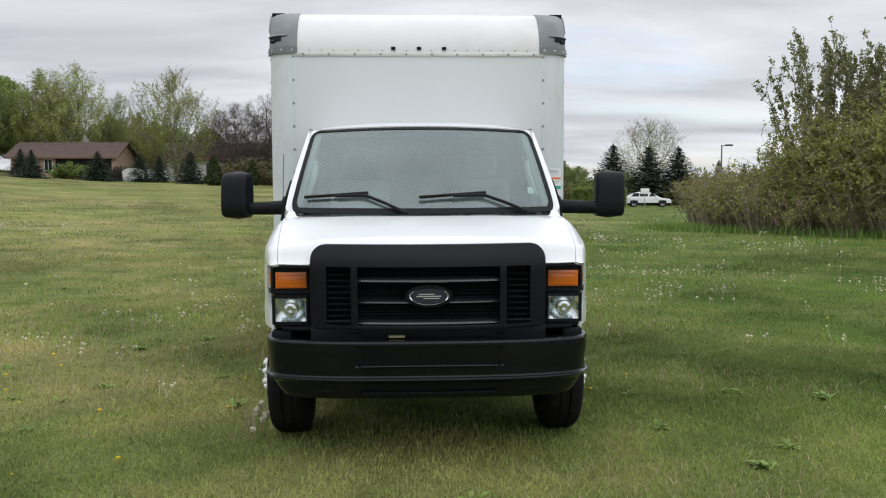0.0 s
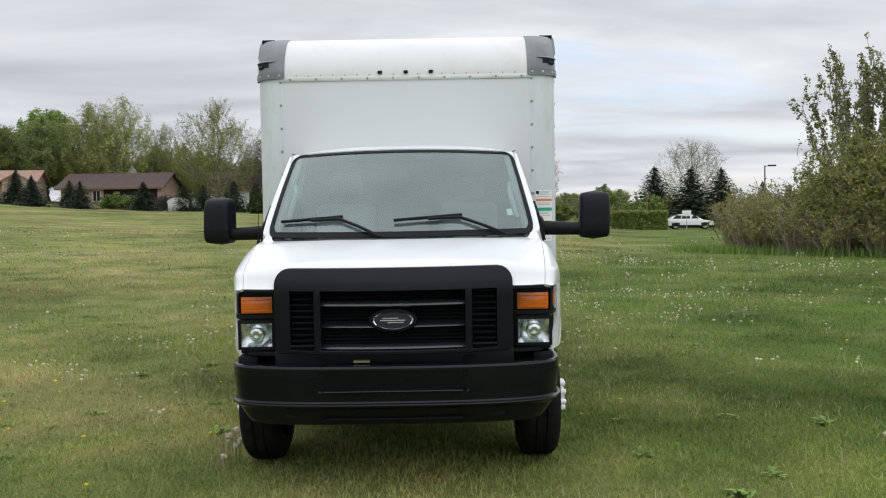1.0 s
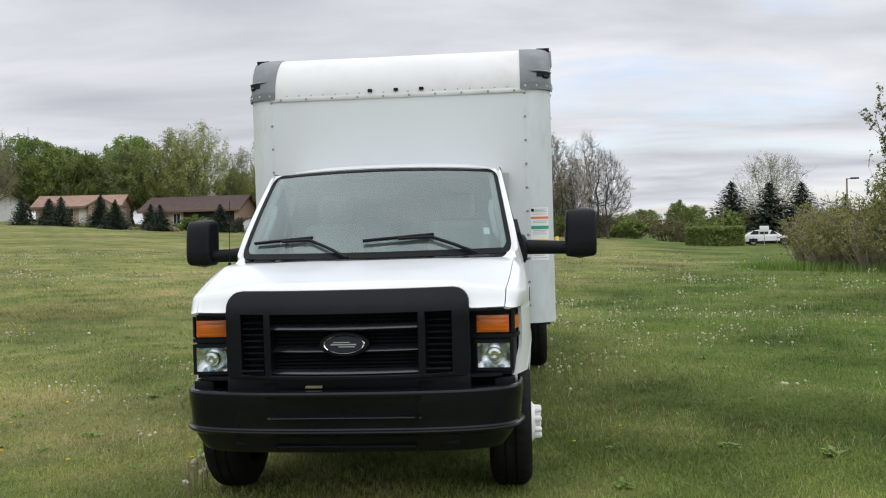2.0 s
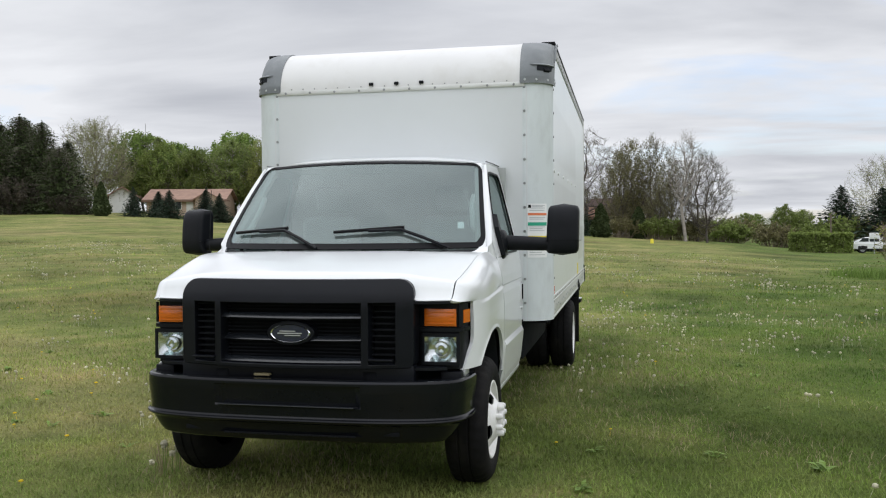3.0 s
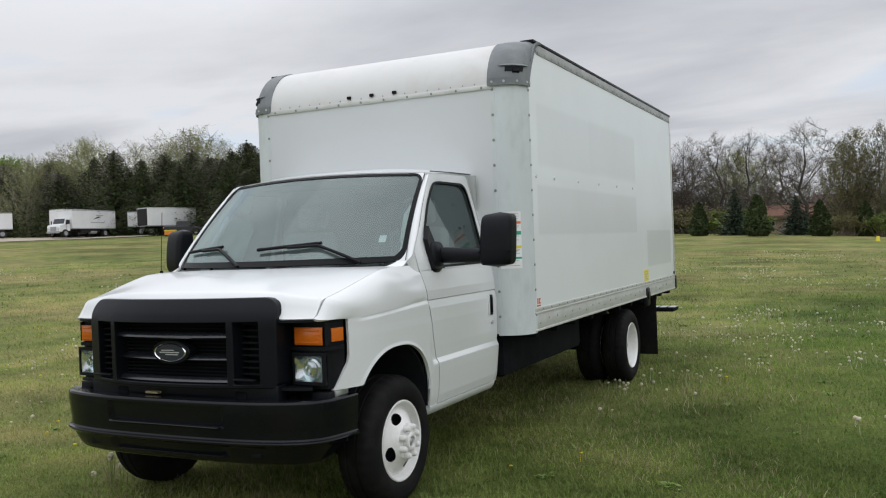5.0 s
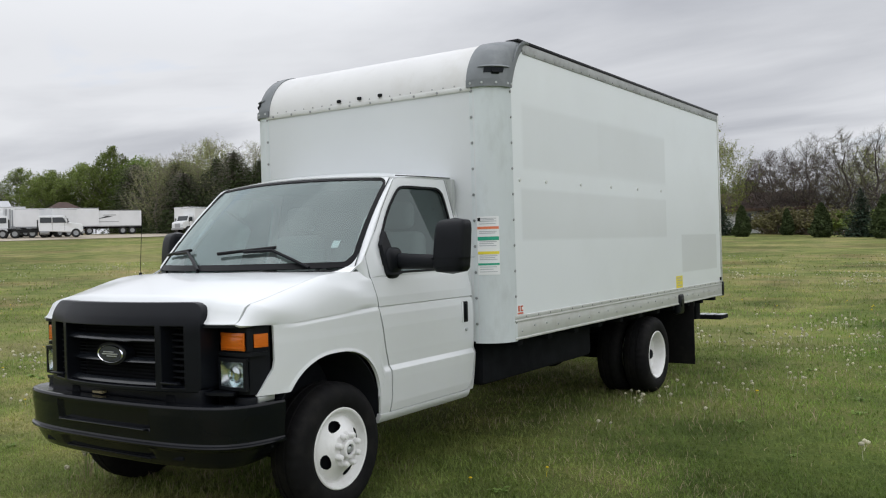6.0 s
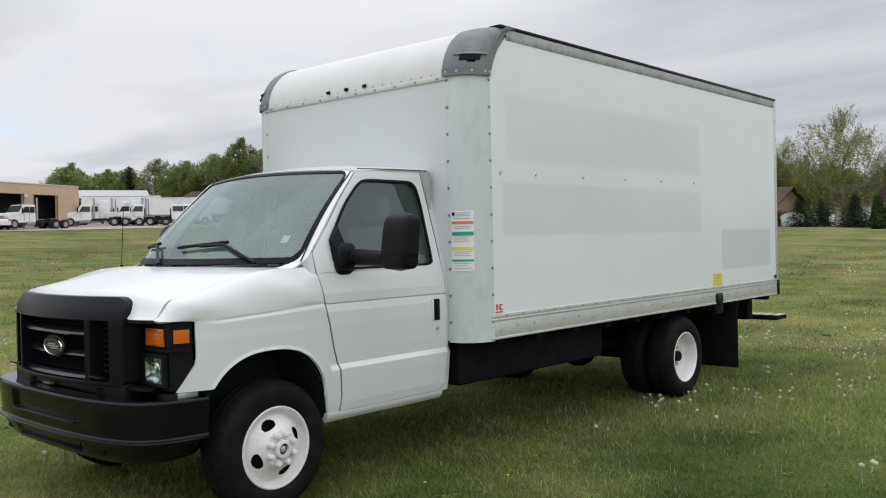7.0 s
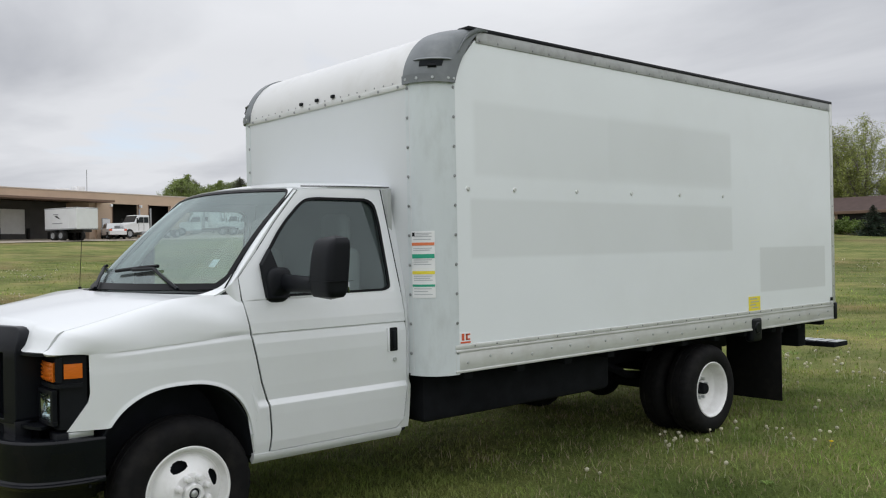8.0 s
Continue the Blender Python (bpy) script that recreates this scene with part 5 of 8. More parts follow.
    for x in (-0.205, 0.0, 0.20):
        part("marker_lamp", block(x - 0.018, x + 0.018, Y0 - 0.024, Y0 - 0.006, 2.650, 2.674, 0.006), M["black_plastic"], hd, "small dark marker lamp")
    part("box_roof", block(-W + 0.10, W - 0.10, 1.79, Y1 - 0.01, 2.95, 2.975, 0.004), M["header_white"], truck)
    part("box_floor", block(-W + 0.02, W - 0.02, Y0 + R + 0.01, Y1 - 0.02, 0.855, 0.93), M["chassis"], truck)
    part("rear_door", block(-W + 0.09, W - 0.09, Y1 - 0.045, Y1 - 0.015, 0.93, 2.95), M["box_front"], truck)
    part("rear_sill", block(-W, W, Y1 - 0.06, Y1 + 0.01, ZB, 0.935, 0.006), M["rail_alu"], truck)
    # label strip bent round the corner pillar
    def strip(u0, u1, z0, z1, lift, nu=14):
        def fn(u, v):
            a = (u0 + (u1 - u0) * u) * math.pi / 2
            r = R + lift
            return Vector((W - R + r * math.sin(a), Y0 + R - r * math.cos(a), z0 + (z1 - z0) * v))
        return grid(fn, nu, 1)

    lb = part("warning_label", strip(0.03, 0.56, 1.297, 1.708, 0.0025), M["sticker_white"], truck, "white safety label with coloured bands", out=(1, -1, 0), thick=0.001)
    for z, h, m in ((1.628, 0.018, "sticker_orange"), (1.553, 0.026, "sticker_green"), (1.452, 0.020, "sticker_yellow"), (1.372, 0.014, "sticker_green")):
        part("colour_band", strip(0.04, 0.55, z - h / 2, z + h / 2, 0.0042), M[m], lb, out=(1, -1, 0), thick=0.001)
    for z, u0, u1 in ((1.692, 0.14, 0.50), (1.682, 0.14, 0.44), (1.672, 0.10, 0.50), (1.654, 0.08, 0.48), (1.600, 0.08, 0.50), (1.588, 0.08, 0.46), (1.528, 0.08, 0.50), (1.515, 0.08, 0.42), (1.500, 0.08, 0.48), (1.428, 0.08, 0.50), (1.415, 0.08, 0.45), (1.403, 0.08, 0.50), (1.350, 0.08, 0.48), (1.334, 0.08, 0.40), (1.316, 0.08, 0.50)):
        part("text_bar", strip(u0, u1, z, z + 0.0045, 0.0040, 5), M["sticker_grey"], lb, out=(1, -1, 0), thick=0.0008)
    part("pictogram", strip(0.05, 0.12, 1.676, 1.700, 0.0042, 2), M["seal"], lb, out=(1, -1, 0), thick=0.001)
    yl = part("yellow_label", block(W - 0.004, W - 0.001, 5.13, 5.325, 0.995, 1.120), M["sticker_yellow"], truck, "yellow label above the bottom rail")
    for i, (a, b) in enumerate(((5.15, 5.27), (5.16, 5.30), (5.15, 5.24), (5.17, 5.29))):
        part("text_bar", block(W - 0.002, W, a, b, 1.095 - i * 0.026, 1.103 - i * 0.026), M["sticker_grey"], yl)
    mk = part("maker_sticker", block(W - 0.004, W - 0.001, 1.678, 1.782, 0.998, 1.070), M["sticker_white"], truck, "small white sticker with red shapes")
    for a, b, c, d in ((1.70, 1.722, 1.022, 1.064), (1.735, 1.750, 1.022, 1.062), (1.735, 1.772, 1.052, 1.062), (1.735, 1.772, 1.022, 1.032), (1.69, 1.775, 1.003, 1.014)):
        part("red_mark", block(W - 0.002, W, a, b, c, d), M["sticker_red"], mk)
    fl = part("fuel_filler", block(W - 0.07, W + 0.012, 5.16, 5.34, 0.715, 0.932, 0.03, 3), M["black_plastic"], truck, "black fuel filler housing")
    part("filler_cap", lathe(((0.0, 0.022), (0.042, 0.022), (0.05, 0.012), (0.05, 0.0)), 20), M["grille_plastic"], fl).matrix_basis = Matrix.Translation((W, 5.25, 0.84))
    part("filler_frame", block(W - 0.004, W + 0.002, 5.15, 5.35, 0.93, 0.94), M["rail_alu"], fl)


RIVET = {}


def rivet(r=0.011):
    bm = bmesh.new()
    n = 8
    a = [bm.verts.new((r * math.cos(i * math.tau / n), r * math.sin(i * math.tau / n), 0)) for i in range(n)]
    b = [bm.verts.new((r * 0.75 * math.cos(i * math.tau / n), r * 0.75 * math.sin(i * math.tau / n), r * 0.45)) for i in range(n)]
    for i in range(n):
        bm.faces.new((a[i], a[(i + 1) % n], b[(i + 1) % n], b[i]))
    bm.faces.new(b)
    bm.normal_update()
    return bm


def build_mirrors():
    for s in (1, -1):
        def head(u, v):
            # rounded box: u round, v up
            a = u * math.tau
            c, d = math.cos(a), math.sin(a)
            e = 0.34
            w = 0.108 - 0.006 * v
            dep = 0.065 + 0.03 * (1 - abs(2 * v - 1) ** 3)
            k = (1 - abs(2 * v - 1) ** 14) ** 0.5 if 0 < v < 1 else 0.0
            k = max(k, 0.02) if 0 < v < 1 else 0.0
            x = 1.345 + math.copysign(abs(c) ** e, c) * w * k + 0.012 * (v - 0.5)
            y = 0.655 + math.copysign(abs(d) ** e, d) * dep * k * (1.0 if d < 0 else 0.45) + 0.03 * (v - 0.5)
            return Vector((s * x, y, 1.338 + 0.342 * v))

        def knuckle(u, v):
            # a rounded block between the door and the arm
            c, d = math.cos(u * math.tau), math.sin(u * math.tau)
            k = (1 - v ** 5) ** 0.5
            return Vector((s * (0.920 + 0.068 * v), 0.550 + 0.080 * k * math.copysign(abs(c) ** 0.6, c) + 0.012 * d, 1.412 + 0.100 * k * math.copysign(abs(d) ** 0.6, d)))

        arm = part("mirror_arm", grid(lambda u, v: Vector((s * (0.935 + (0.34 if s > 0 else 0.31) * v), 0.58 + (0.02 if s > 0 else 0.11) * v + 0.034 * math.cos(u * math.tau), 1.425 - 0.012 * v + (0.052 - 0.008 * v) * math.sin(u * math.tau))), 14, 4, wrap=True), M["black_plastic"], truck, "black towing mirror arm")
        hd = part("mirror_head", grid(head, 40, 22, wrap=True), M["black_plastic"], arm, "large black towing mirror", out=None)
        part("mirror_joint", grid(knuckle, 24, 10, wrap=True), M["black_plastic"], arm)
        if s < 0:
            # folded back a little and turned in towards the driver
            hd.matrix_basis = Matrix.Translation((-1.315, 0.745, 0)) @ Matrix.Rotation(radians(-20), 4, "Z") @ Matrix.Translation((1.345, -0.655, 0))
        part("seam", block(s * 1.232, s * 1.462, 0.555, 0.70, 1.4365, 1.4385), M["seal"], hd)
        part("mirror_glass", block(s * 1.262, s * 1.43, 0.692, 0.698, 1.455, 1.64, 0.004), M["mirror_glass"], hd, "mirror glass")
        part("spotter_glass", block(s * 1.262, s * 1.43, 0.692, 0.698, 1.372, 1.43, 0.004), M["mirror_glass"], hd, "convex spotter glass")


def build_interior():
    part("dashboard", block(-0.84, 0.84, 0.30, 0.64, 1.04, 1.335, 0.06, 4), M["interior_grey"], truck, "grey dashboard")
    part("dash_top", block(-0.55, 0.55, 0.14, 0.40, 1.31, 1.365, 0.02), M["interior_grey"], truck)
    for s in (1, -1):
        seat = part("seat", block(s * 0.22, s * 0.72, 0.72, 1.20, 0.85, 1.02, 0.05, 3), M["interior_light"], truck, "grey cloth seat")
        bk = block(s * 0.24, s * 0.70, 1.18, 1.32, 0.98, 1.62, 0.06, 3)
        part("seat_back", bk, M["interior_light"], seat)
        part("head_rest", block(s * 0.34, s * 0.60, 1.22, 1.32, 1.64, 1.84, 0.05, 3), M["interior_light"], seat)
        part("grab_handle", rod([(s * 0.80, 0.42, 1.50), (s * 0.775, 0.44, 1.53), (s * 0.745, 0.56, 1.68), (s * 0.752, 0.62, 1.74)], 0.020, 8), M["trim_pale"], truck, "pale grab handle on the windscreen pillar")
        part("pillar_trim", rod([(s * 0.85, 0.30, 1.42), (s * 0.76, 0.80, 1.93)], 0.035, 8), M["trim_pale"], truck)
        part("door_card", block(s * 0.86, s * 0.90, 0.45, 1.38, 0.6, 1.33, 0.02), M["interior_grey"], truck)
    part("back_wall", block(-0.86, 0.86, 1.40, 1.43, 0.56, 1.98), M["interior_light"], truck, "grey panel behind the seats")
    part("headliner", block(-0.76, 0.76, 0.78, 1.43, 1.955, 1.975), M["interior_light"], truck)
    wh = bmesh.new()
    pts = []
    for i in range(29):
        a = i * math.tau / 28
        pts.append(Vector((0.45 + 0.19 * math.cos(a), 0.62 - 0.10 * math.sin(a), 1.26 + 0.155 * math.sin(a))))
    rod(pts, 0.017, 8, wh)
    rod([(0.28, 0.62, 1.26), (0.62, 0.62, 1.26)], 0.02, 6, wh)
    rod([(0.45, 0.62, 1.25), (0.45, 0.45, 1.18)], 0.03, 8, wh)
    part("steering_wheel", wh, M["interior_grey"], truck, "dark steering wheel")


def build_trim():
    part("antenna", rod([(-0.915, 0.10, 1.36), (-0.915, 0.10, 1.42), (-0.908, 0.12, 1.78)], 0.0022, 5), M["seal"], truck, "thin black whip antenna")
    part("antenna_base", rod([(-0.915, 0.10, 1.345), (-0.915, 0.10, 1.385)], 0.016, 8, taper=0.010), M["seal"], truck)


build_cab()
build_front()
build_running_gear()
build_box()
build_mirrors()
build_interior()
build_trim()


# ---- trees and shrubs ----
class Sheet:
    """Collects loose vertices and faces."""

    def __init__(self):
        self.v, self.f = [], []

    def tube(self, pts, r0, r1, sides):
        base = len(self.v)
        n = len(pts)
        for i, p in enumerate(pts):
            d = (pts[min(i + 1, n - 1)] - pts[max(i - 1, 0)]).normalized()
            a = d.orthogonal().normalized()
            c = d.cross(a)
            r = r0 + (r1 - r0) * i / (n - 1)
            for k in range(sides):
                t = k * math.tau / sides
                self.v.append(p + (a * math.cos(t) + c * math.sin(t)) * r)
        for i in range(n - 1):
            for k in range(sides):
                q = (k + 1) % sides
                self.f.append((base + i * sides + k, base + i * sides + q, base + (i + 1) * sides + q, base + (i + 1) * sides + k))

    def leaf(self, p, size, rng, flat=0.0, long=1.5):
        n = Vector((rng.gauss(0, 1), rng.gauss(0, 1), rng.gauss(0, 1) + flat)).normalized()
        a = n.orthogonal().normalized()
        a = (a * math.cos(t := rng.uniform(0, math.tau)) + n.cross(a) * math.sin(t))
        c = n.cross(a)
        base = len(self.v)
        s = size * rng.uniform(0.6, 1.3)
        self.v += [p - a * s * long * 0.5, p + c * s * 0.5 + n * s * 0.12, p + a * s * long * 0.5, p - c * s * 0.5 + n * s * 0.12]
        self.f.append((base, base + 1, base + 2, base + 3))


def make_tree(name, label, seed, leaf_mat, bark_mat, tips=560, per_tip=22, leaf=0.17, puff=0.36, wide=3.1, low=1.6, limbs=13, trunk=0.17, fork=3.2, twigs=2, reach=0.55, lumps=0.5, full=0.62, broom=0.0, category="tree"):
    """A tree 10 m tall at the origin: trunk, limbs, twigs, and leaves round the twigs' ends."""
    rng = random.Random(seed)
    wood, crown = Sheet(), Sheet()

    def envelope(z, a):
        u = min(max((z - low) / (10.0 - low), 0.0), 1.0)
        r = wide * max(math.sin(math.pi * u ** 0.8), 0.0) ** full
        return r * (1 - lumps * 0.5 + lumps * (0.5 + 0.9 * noise.noise((math.cos(a) * 1.5 + seed, math.sin(a) * 1.5, z * 0.55))))

    def bent(p, q, sag, n=4):
        out = []
        for i in range(n + 1):
            t = i / n
            o = p.lerp(q, t) + Vector((0, 0, -sag * math.sin(math.pi * t)))
            if 0 < i < n:
                o += Vector((rng.gauss(0, 0.05), rng.gauss(0, 0.05), rng.gauss(0, 0.04))) * (q - p).length * 0.5
            out.append(o)
        return out

    nodes = []
    stem = bent(Vector((0, 0, -0.2)), Vector((rng.gauss(0, 0.25), rng.gauss(0, 0.25), 7.6)), 0.0, 6)
    wood.tube(stem, trunk, trunk * 0.22, 7)
    nodes += stem[3:]
    for k in range(limbs):
        a = k * 2.4 + rng.uniform(-0.4, 0.4)
        f = (k + rng.uniform(0, 1)) / limbs
        z0 = fork * (0.55 + 0.45 * rng.random()) + (6.6 - fork) * f * f
        i = min(int(z0 / 7.8 * 6), 5)
        p = stem[i].lerp(stem[i + 1], min(max((z0 - stem[i].z) / max(stem[i + 1].z - stem[i].z, 0.01), 0), 1))
        z1 = min(z0 + rng.uniform(1.6, 3.6), 9.3)
        r = envelope(z1, a) * rng.uniform(0.65, 0.95)
        q = Vector((math.cos(a) * r, math.sin(a) * r, z1))
        line = bent(p, q, 0.16 * (q - p).length)
        wood.tube(line, trunk * 0.42 * (1.1 - 0.5 * f), trunk * 0.07, 5)
        nodes += line[2:]
        for _ in range(5):
            t = rng.uniform(0.4, 1.0) * 4
            j = min(int(t), 3)
            b = line[j].lerp(line[j + 1], t - j)
            d = Vector((math.cos(a) + rng.gauss(0, 0.8), math.sin(a) + rng.gauss(0, 0.8), rng.uniform(0.1, 1.3))).normalized()
            twig = bent(b, b + d * rng.uniform(0.7, 1.7), 0.06, 3)
            wood.tube(twig, trunk * 0.13, trunk * 0.035, 3)
            nodes += twig[1:]
    arr = np.array([n[:] for n in nodes])
    top = 0.0
    for _ in range(tips):
        a = rng.uniform(0, math.tau)
        z = low + (10.0 - low) * rng.random()
        while rng.random() > 0.12 + (envelope(z, a) / wide) ** 1.6:
            z = low + (10.0 - low) * rng.random()
        r = envelope(z, a) * rng.random() ** (1 - reach)
        p = Vector((math.cos(a) * r, math.sin(a) * r, z))
        w = ((arr - np.array(p[:])) ** 2 * (1, 1, 0.6)).sum(1) + np.where(arr[:, 2] > p.z, 2.0, 0.0)
        b = Vector(arr[int(w.argmin())])
        if (p - b).length > 1.7:
            p = b + (p - b).normalized() * 1.7
        wood.tube([b, b.lerp(p, 0.55) - Vector((0, 0, 0.05 * (p - b).length)), p], trunk * 0.06, trunk * 0.02, 3)
        rise = Vector((math.cos(a) * 0.55 + rng.gauss(0, 0.28), math.sin(a) * 0.55 + rng.gauss(0, 0.28), 1.0)).normalized()
        if broom:
            wood.tube([p - rise * broom, p + rise * 0.15], trunk * 0.035, trunk * 0.012, 3)
        for _ in range(twigs):
            e = p + Vector((rng.gauss(0, 0.26) + math.cos(a) * 0.1, rng.gauss(0, 0.26) + math.sin(a) * 0.1, rng.uniform(0.0, 0.5)))
            wood.tube([b.lerp(p, rng.uniform(0.5, 1.0)), e], trunk * 0.03, trunk * 0.012, 3)
        for _ in range(per_tip):
            d = Vector((rng.gauss(0, 1), rng.gauss(0, 1), rng.gauss(0, 1))).normalized() * puff * rng.random() ** 0.5
            o = p - rise * broom * rng.uniform(-0.12, 1.0) + d * 0.75 if broom else b.lerp(p, rng.uniform(0.55, 1.05)) + d
            base = len(crown.v)
            s = leaf * rng.uniform(0.6, 1.3)
            u = Vector((rng.gauss(0, 1), rng.gauss(0, 1), rng.gauss(0, 1))).normalized()
            v = u.orthogonal().normalized()
            crown.v += [o - u * s * 0.6, o + u * s * 0.5 + v * s * 0.45, o + u * s * 0.3 - v * s * 0.5]
            crown.f.append((base, base + 1, base + 2))
    ob = thing(name, label, category)
    from_arrays("trunk", wood.v, wood.f, bark_mat, ob, smooth=True)
    if crown.v:
        from_arrays("crown", crown.v, crown.f, leaf_mat, ob)
    return ob


def make_spruce(name, label, seed, mat, width=0.34, count=5200, taper=0.85, low=0.2, ragged=0.3, droop=0.25, spray=0.42):
    """A conifer 10 m tall: whorls of drooping boughs, each a row of needle sprays."""
    rng = random.Random(seed)
    wood, crown = Sheet(), Sheet()
    wood.tube([Vector((0, 0, -0.2)), Vector((0, 0, 5)), Vector((0, 0, 9.6))], 0.16, 0.02, 6)
    boughs = count // 11
    for i in range(boughs):
        h = low + (9.75 - low) * (i / boughs) ** 1.25
        g = (h - low) / (10 - low)
        a = i * 2.39996 + rng.gauss(0, 0.3)
        lump = 1 + 0.35 * noise.noise((math.cos(a) * 1.3 + seed, math.sin(a) * 1.3, h * 0.5))
        r = (10 * width * (1 - g) ** taper * rng.uniform(1 - ragged, 1.08) + 0.10) * lump
        out = Vector((math.cos(a), math.sin(a), 0))
        wood.tube([Vector((0, 0, h)), out * r * 0.8 + Vector((0, 0, h - droop * r * 0.64))], 0.03, 0.008, 3)
        for k in range(11):
            f = 1 - (1 - (k + rng.random()) / 11) ** 1.3
            p = out * r * f + Vector((rng.gauss(0, 0.09) * r * 0.6, rng.gauss(0, 0.09) * r * 0.6, h - droop * r * f * f + rng.gauss(0, 0.06)))
            n = Vector((rng.gauss(0, 0.5), rng.gauss(0, 0.5), 1)).normalized()
            side = out.cross(n).normalized()
            tip = (out + Vector((0, 0, rng.uniform(-0.5, 0.25))) + side * rng.gauss(0, 0.7)).normalized()
            s = spray * rng.uniform(0.6, 1.2) * (0.45 + 0.55 * (1 - g))
            b = len(crown.v)
            crown.v += [p - tip * s * 0.6, p + side * s * 0.36, p + tip * s * 0.9, p - side * s * 0.36]
            crown.f.append((b, b + 1, b + 2, b + 3))
    for i in range(count // 8):
        h = rng.uniform(low, 9.0)
        a, r = rng.uniform(0, math.tau), 10 * width * (1 - h / 10) ** taper * rng.uniform(0.15, 0.6)
        crown.leaf(Vector((math.cos(a) * r, math.sin(a) * r, h)), 0.8 * (1.1 - h / 10), rng, long=1.2)
    for _ in range(14):
        crown.leaf(Vector((rng.gauss(0, 0.05), rng.gauss(0, 0.05), rng.uniform(9.1, 10.0))), 0.16, rng, long=2.2)
    ob = thing(name, label, "tree")
    from_arrays("trunk", wood.v, wood.f, M["bark"], ob, smooth=True)
    from_arrays("crown", crown.v, crown.f, mat, ob)
    return ob


def make_column(name, label, seed, mat, leaves=3800):
    """A dense upright evergreen, 10 m tall."""
    rng = random.Random(seed)
    wood, crown = Sheet(), Sheet()
    wood.tube([Vector((0, 0, -0.2)), Vector((0, 0, 4)), Vector((0, 0, 8))], 0.2, 0.03, 6)
    for _ in range(leaves):
        h = rng.uniform(0.0, 1.0) ** 1.15
        a = rng.uniform(0, math.tau)
        wob = 1 + 0.16 * math.sin(3 * a + 9 * h) + 0.10 * math.sin(7 * a - 5 * h)
        r = 2.7 * (1 - h) ** 0.62 * min(1, 0.55 + 3 * h) * wob * rng.uniform(0.72, 1.04)
        crown.leaf(Vector((math.cos(a) * r, math.sin(a) * r, 0.1 + 9.7 * h)), 0.42, rng, long=1.8)
    ob = thing(name, label, "tree")
    from_arrays("trunk", wood.v, wood.f, M["bark"], ob, smooth=True)
    from_arrays("crown", crown.v, crown.f, mat, ob)
    return ob


def make_shrub(name, label, seed, leaf_mat, stem_mat, stems=90, height=2.0, radius=1.3, leaves=2600, leaf=0.075, top_only=0.0, upright=0.75):
    """Many thin stems from one root, with small leaves along them."""
    rng = random.Random(seed)
    wood, crown = Sheet(), Sheet()
    lines = []
    for _ in range(stems):
        a, q = rng.uniform(0, math.tau), rng.uniform(0, 1) ** 0.5
        base = Vector((math.cos(a) * radius * 0.55 * q, math.sin(a) * radius * 0.55 * q, -0.1))
        h = height * rng.uniform(0.40, 1.08) * (1 - 0.30 * q)
        tip = Vector((math.cos(a) * radius * q * rng.uniform(0.7, 1.25), math.sin(a) * radius * q * rng.uniform(0.7, 1.25), h))
        mid = base.lerp(tip, 0.5) + Vector((rng.gauss(0, 0.07), rng.gauss(0, 0.07), h * 0.10 * upright))
        pts = [base, mid, tip]
        wood.tube(pts, 0.014 * height ** 0.5, 0.004, 3)
        lines.append(pts)
        for _ in range(7):
            t = rng.uniform(0.30, 0.98)
            p = mid.lerp(tip, (t - 0.30) / 0.68)
            e = p + Vector((rng.gauss(0, 0.20), rng.gauss(0, 0.20), rng.uniform(-0.02, 0.30))) * (height / 2.2)
            wood.tube([p, p.lerp(e, 0.5) + Vector((0, 0, 0.03)), e], 0.006 * height ** 0.5, 0.002, 3)
            lines.append([p, p.lerp(e, 0.5), e])
    for _ in range(leaves):
        pts = lines[rng.randrange(len(lines))]
        t = rng.uniform(top_only, 1.0)
        p = pts[0].lerp(pts[1], t * 2) if t < 0.5 else pts[1].lerp(pts[2], t * 2 - 1)
        if p.z > 0.1:
            crown.leaf(p + Vector((rng.gauss(0, 0.05), rng.gauss(0, 0.05), rng.gauss(0, 0.05))), leaf, rng)
    ob = thing(name, label, "shrub")
    from_arrays("stem", wood.v, wood.f, stem_mat, ob)
    from_arrays("foliage", crown.v, crown.f, leaf_mat, ob)
    return ob


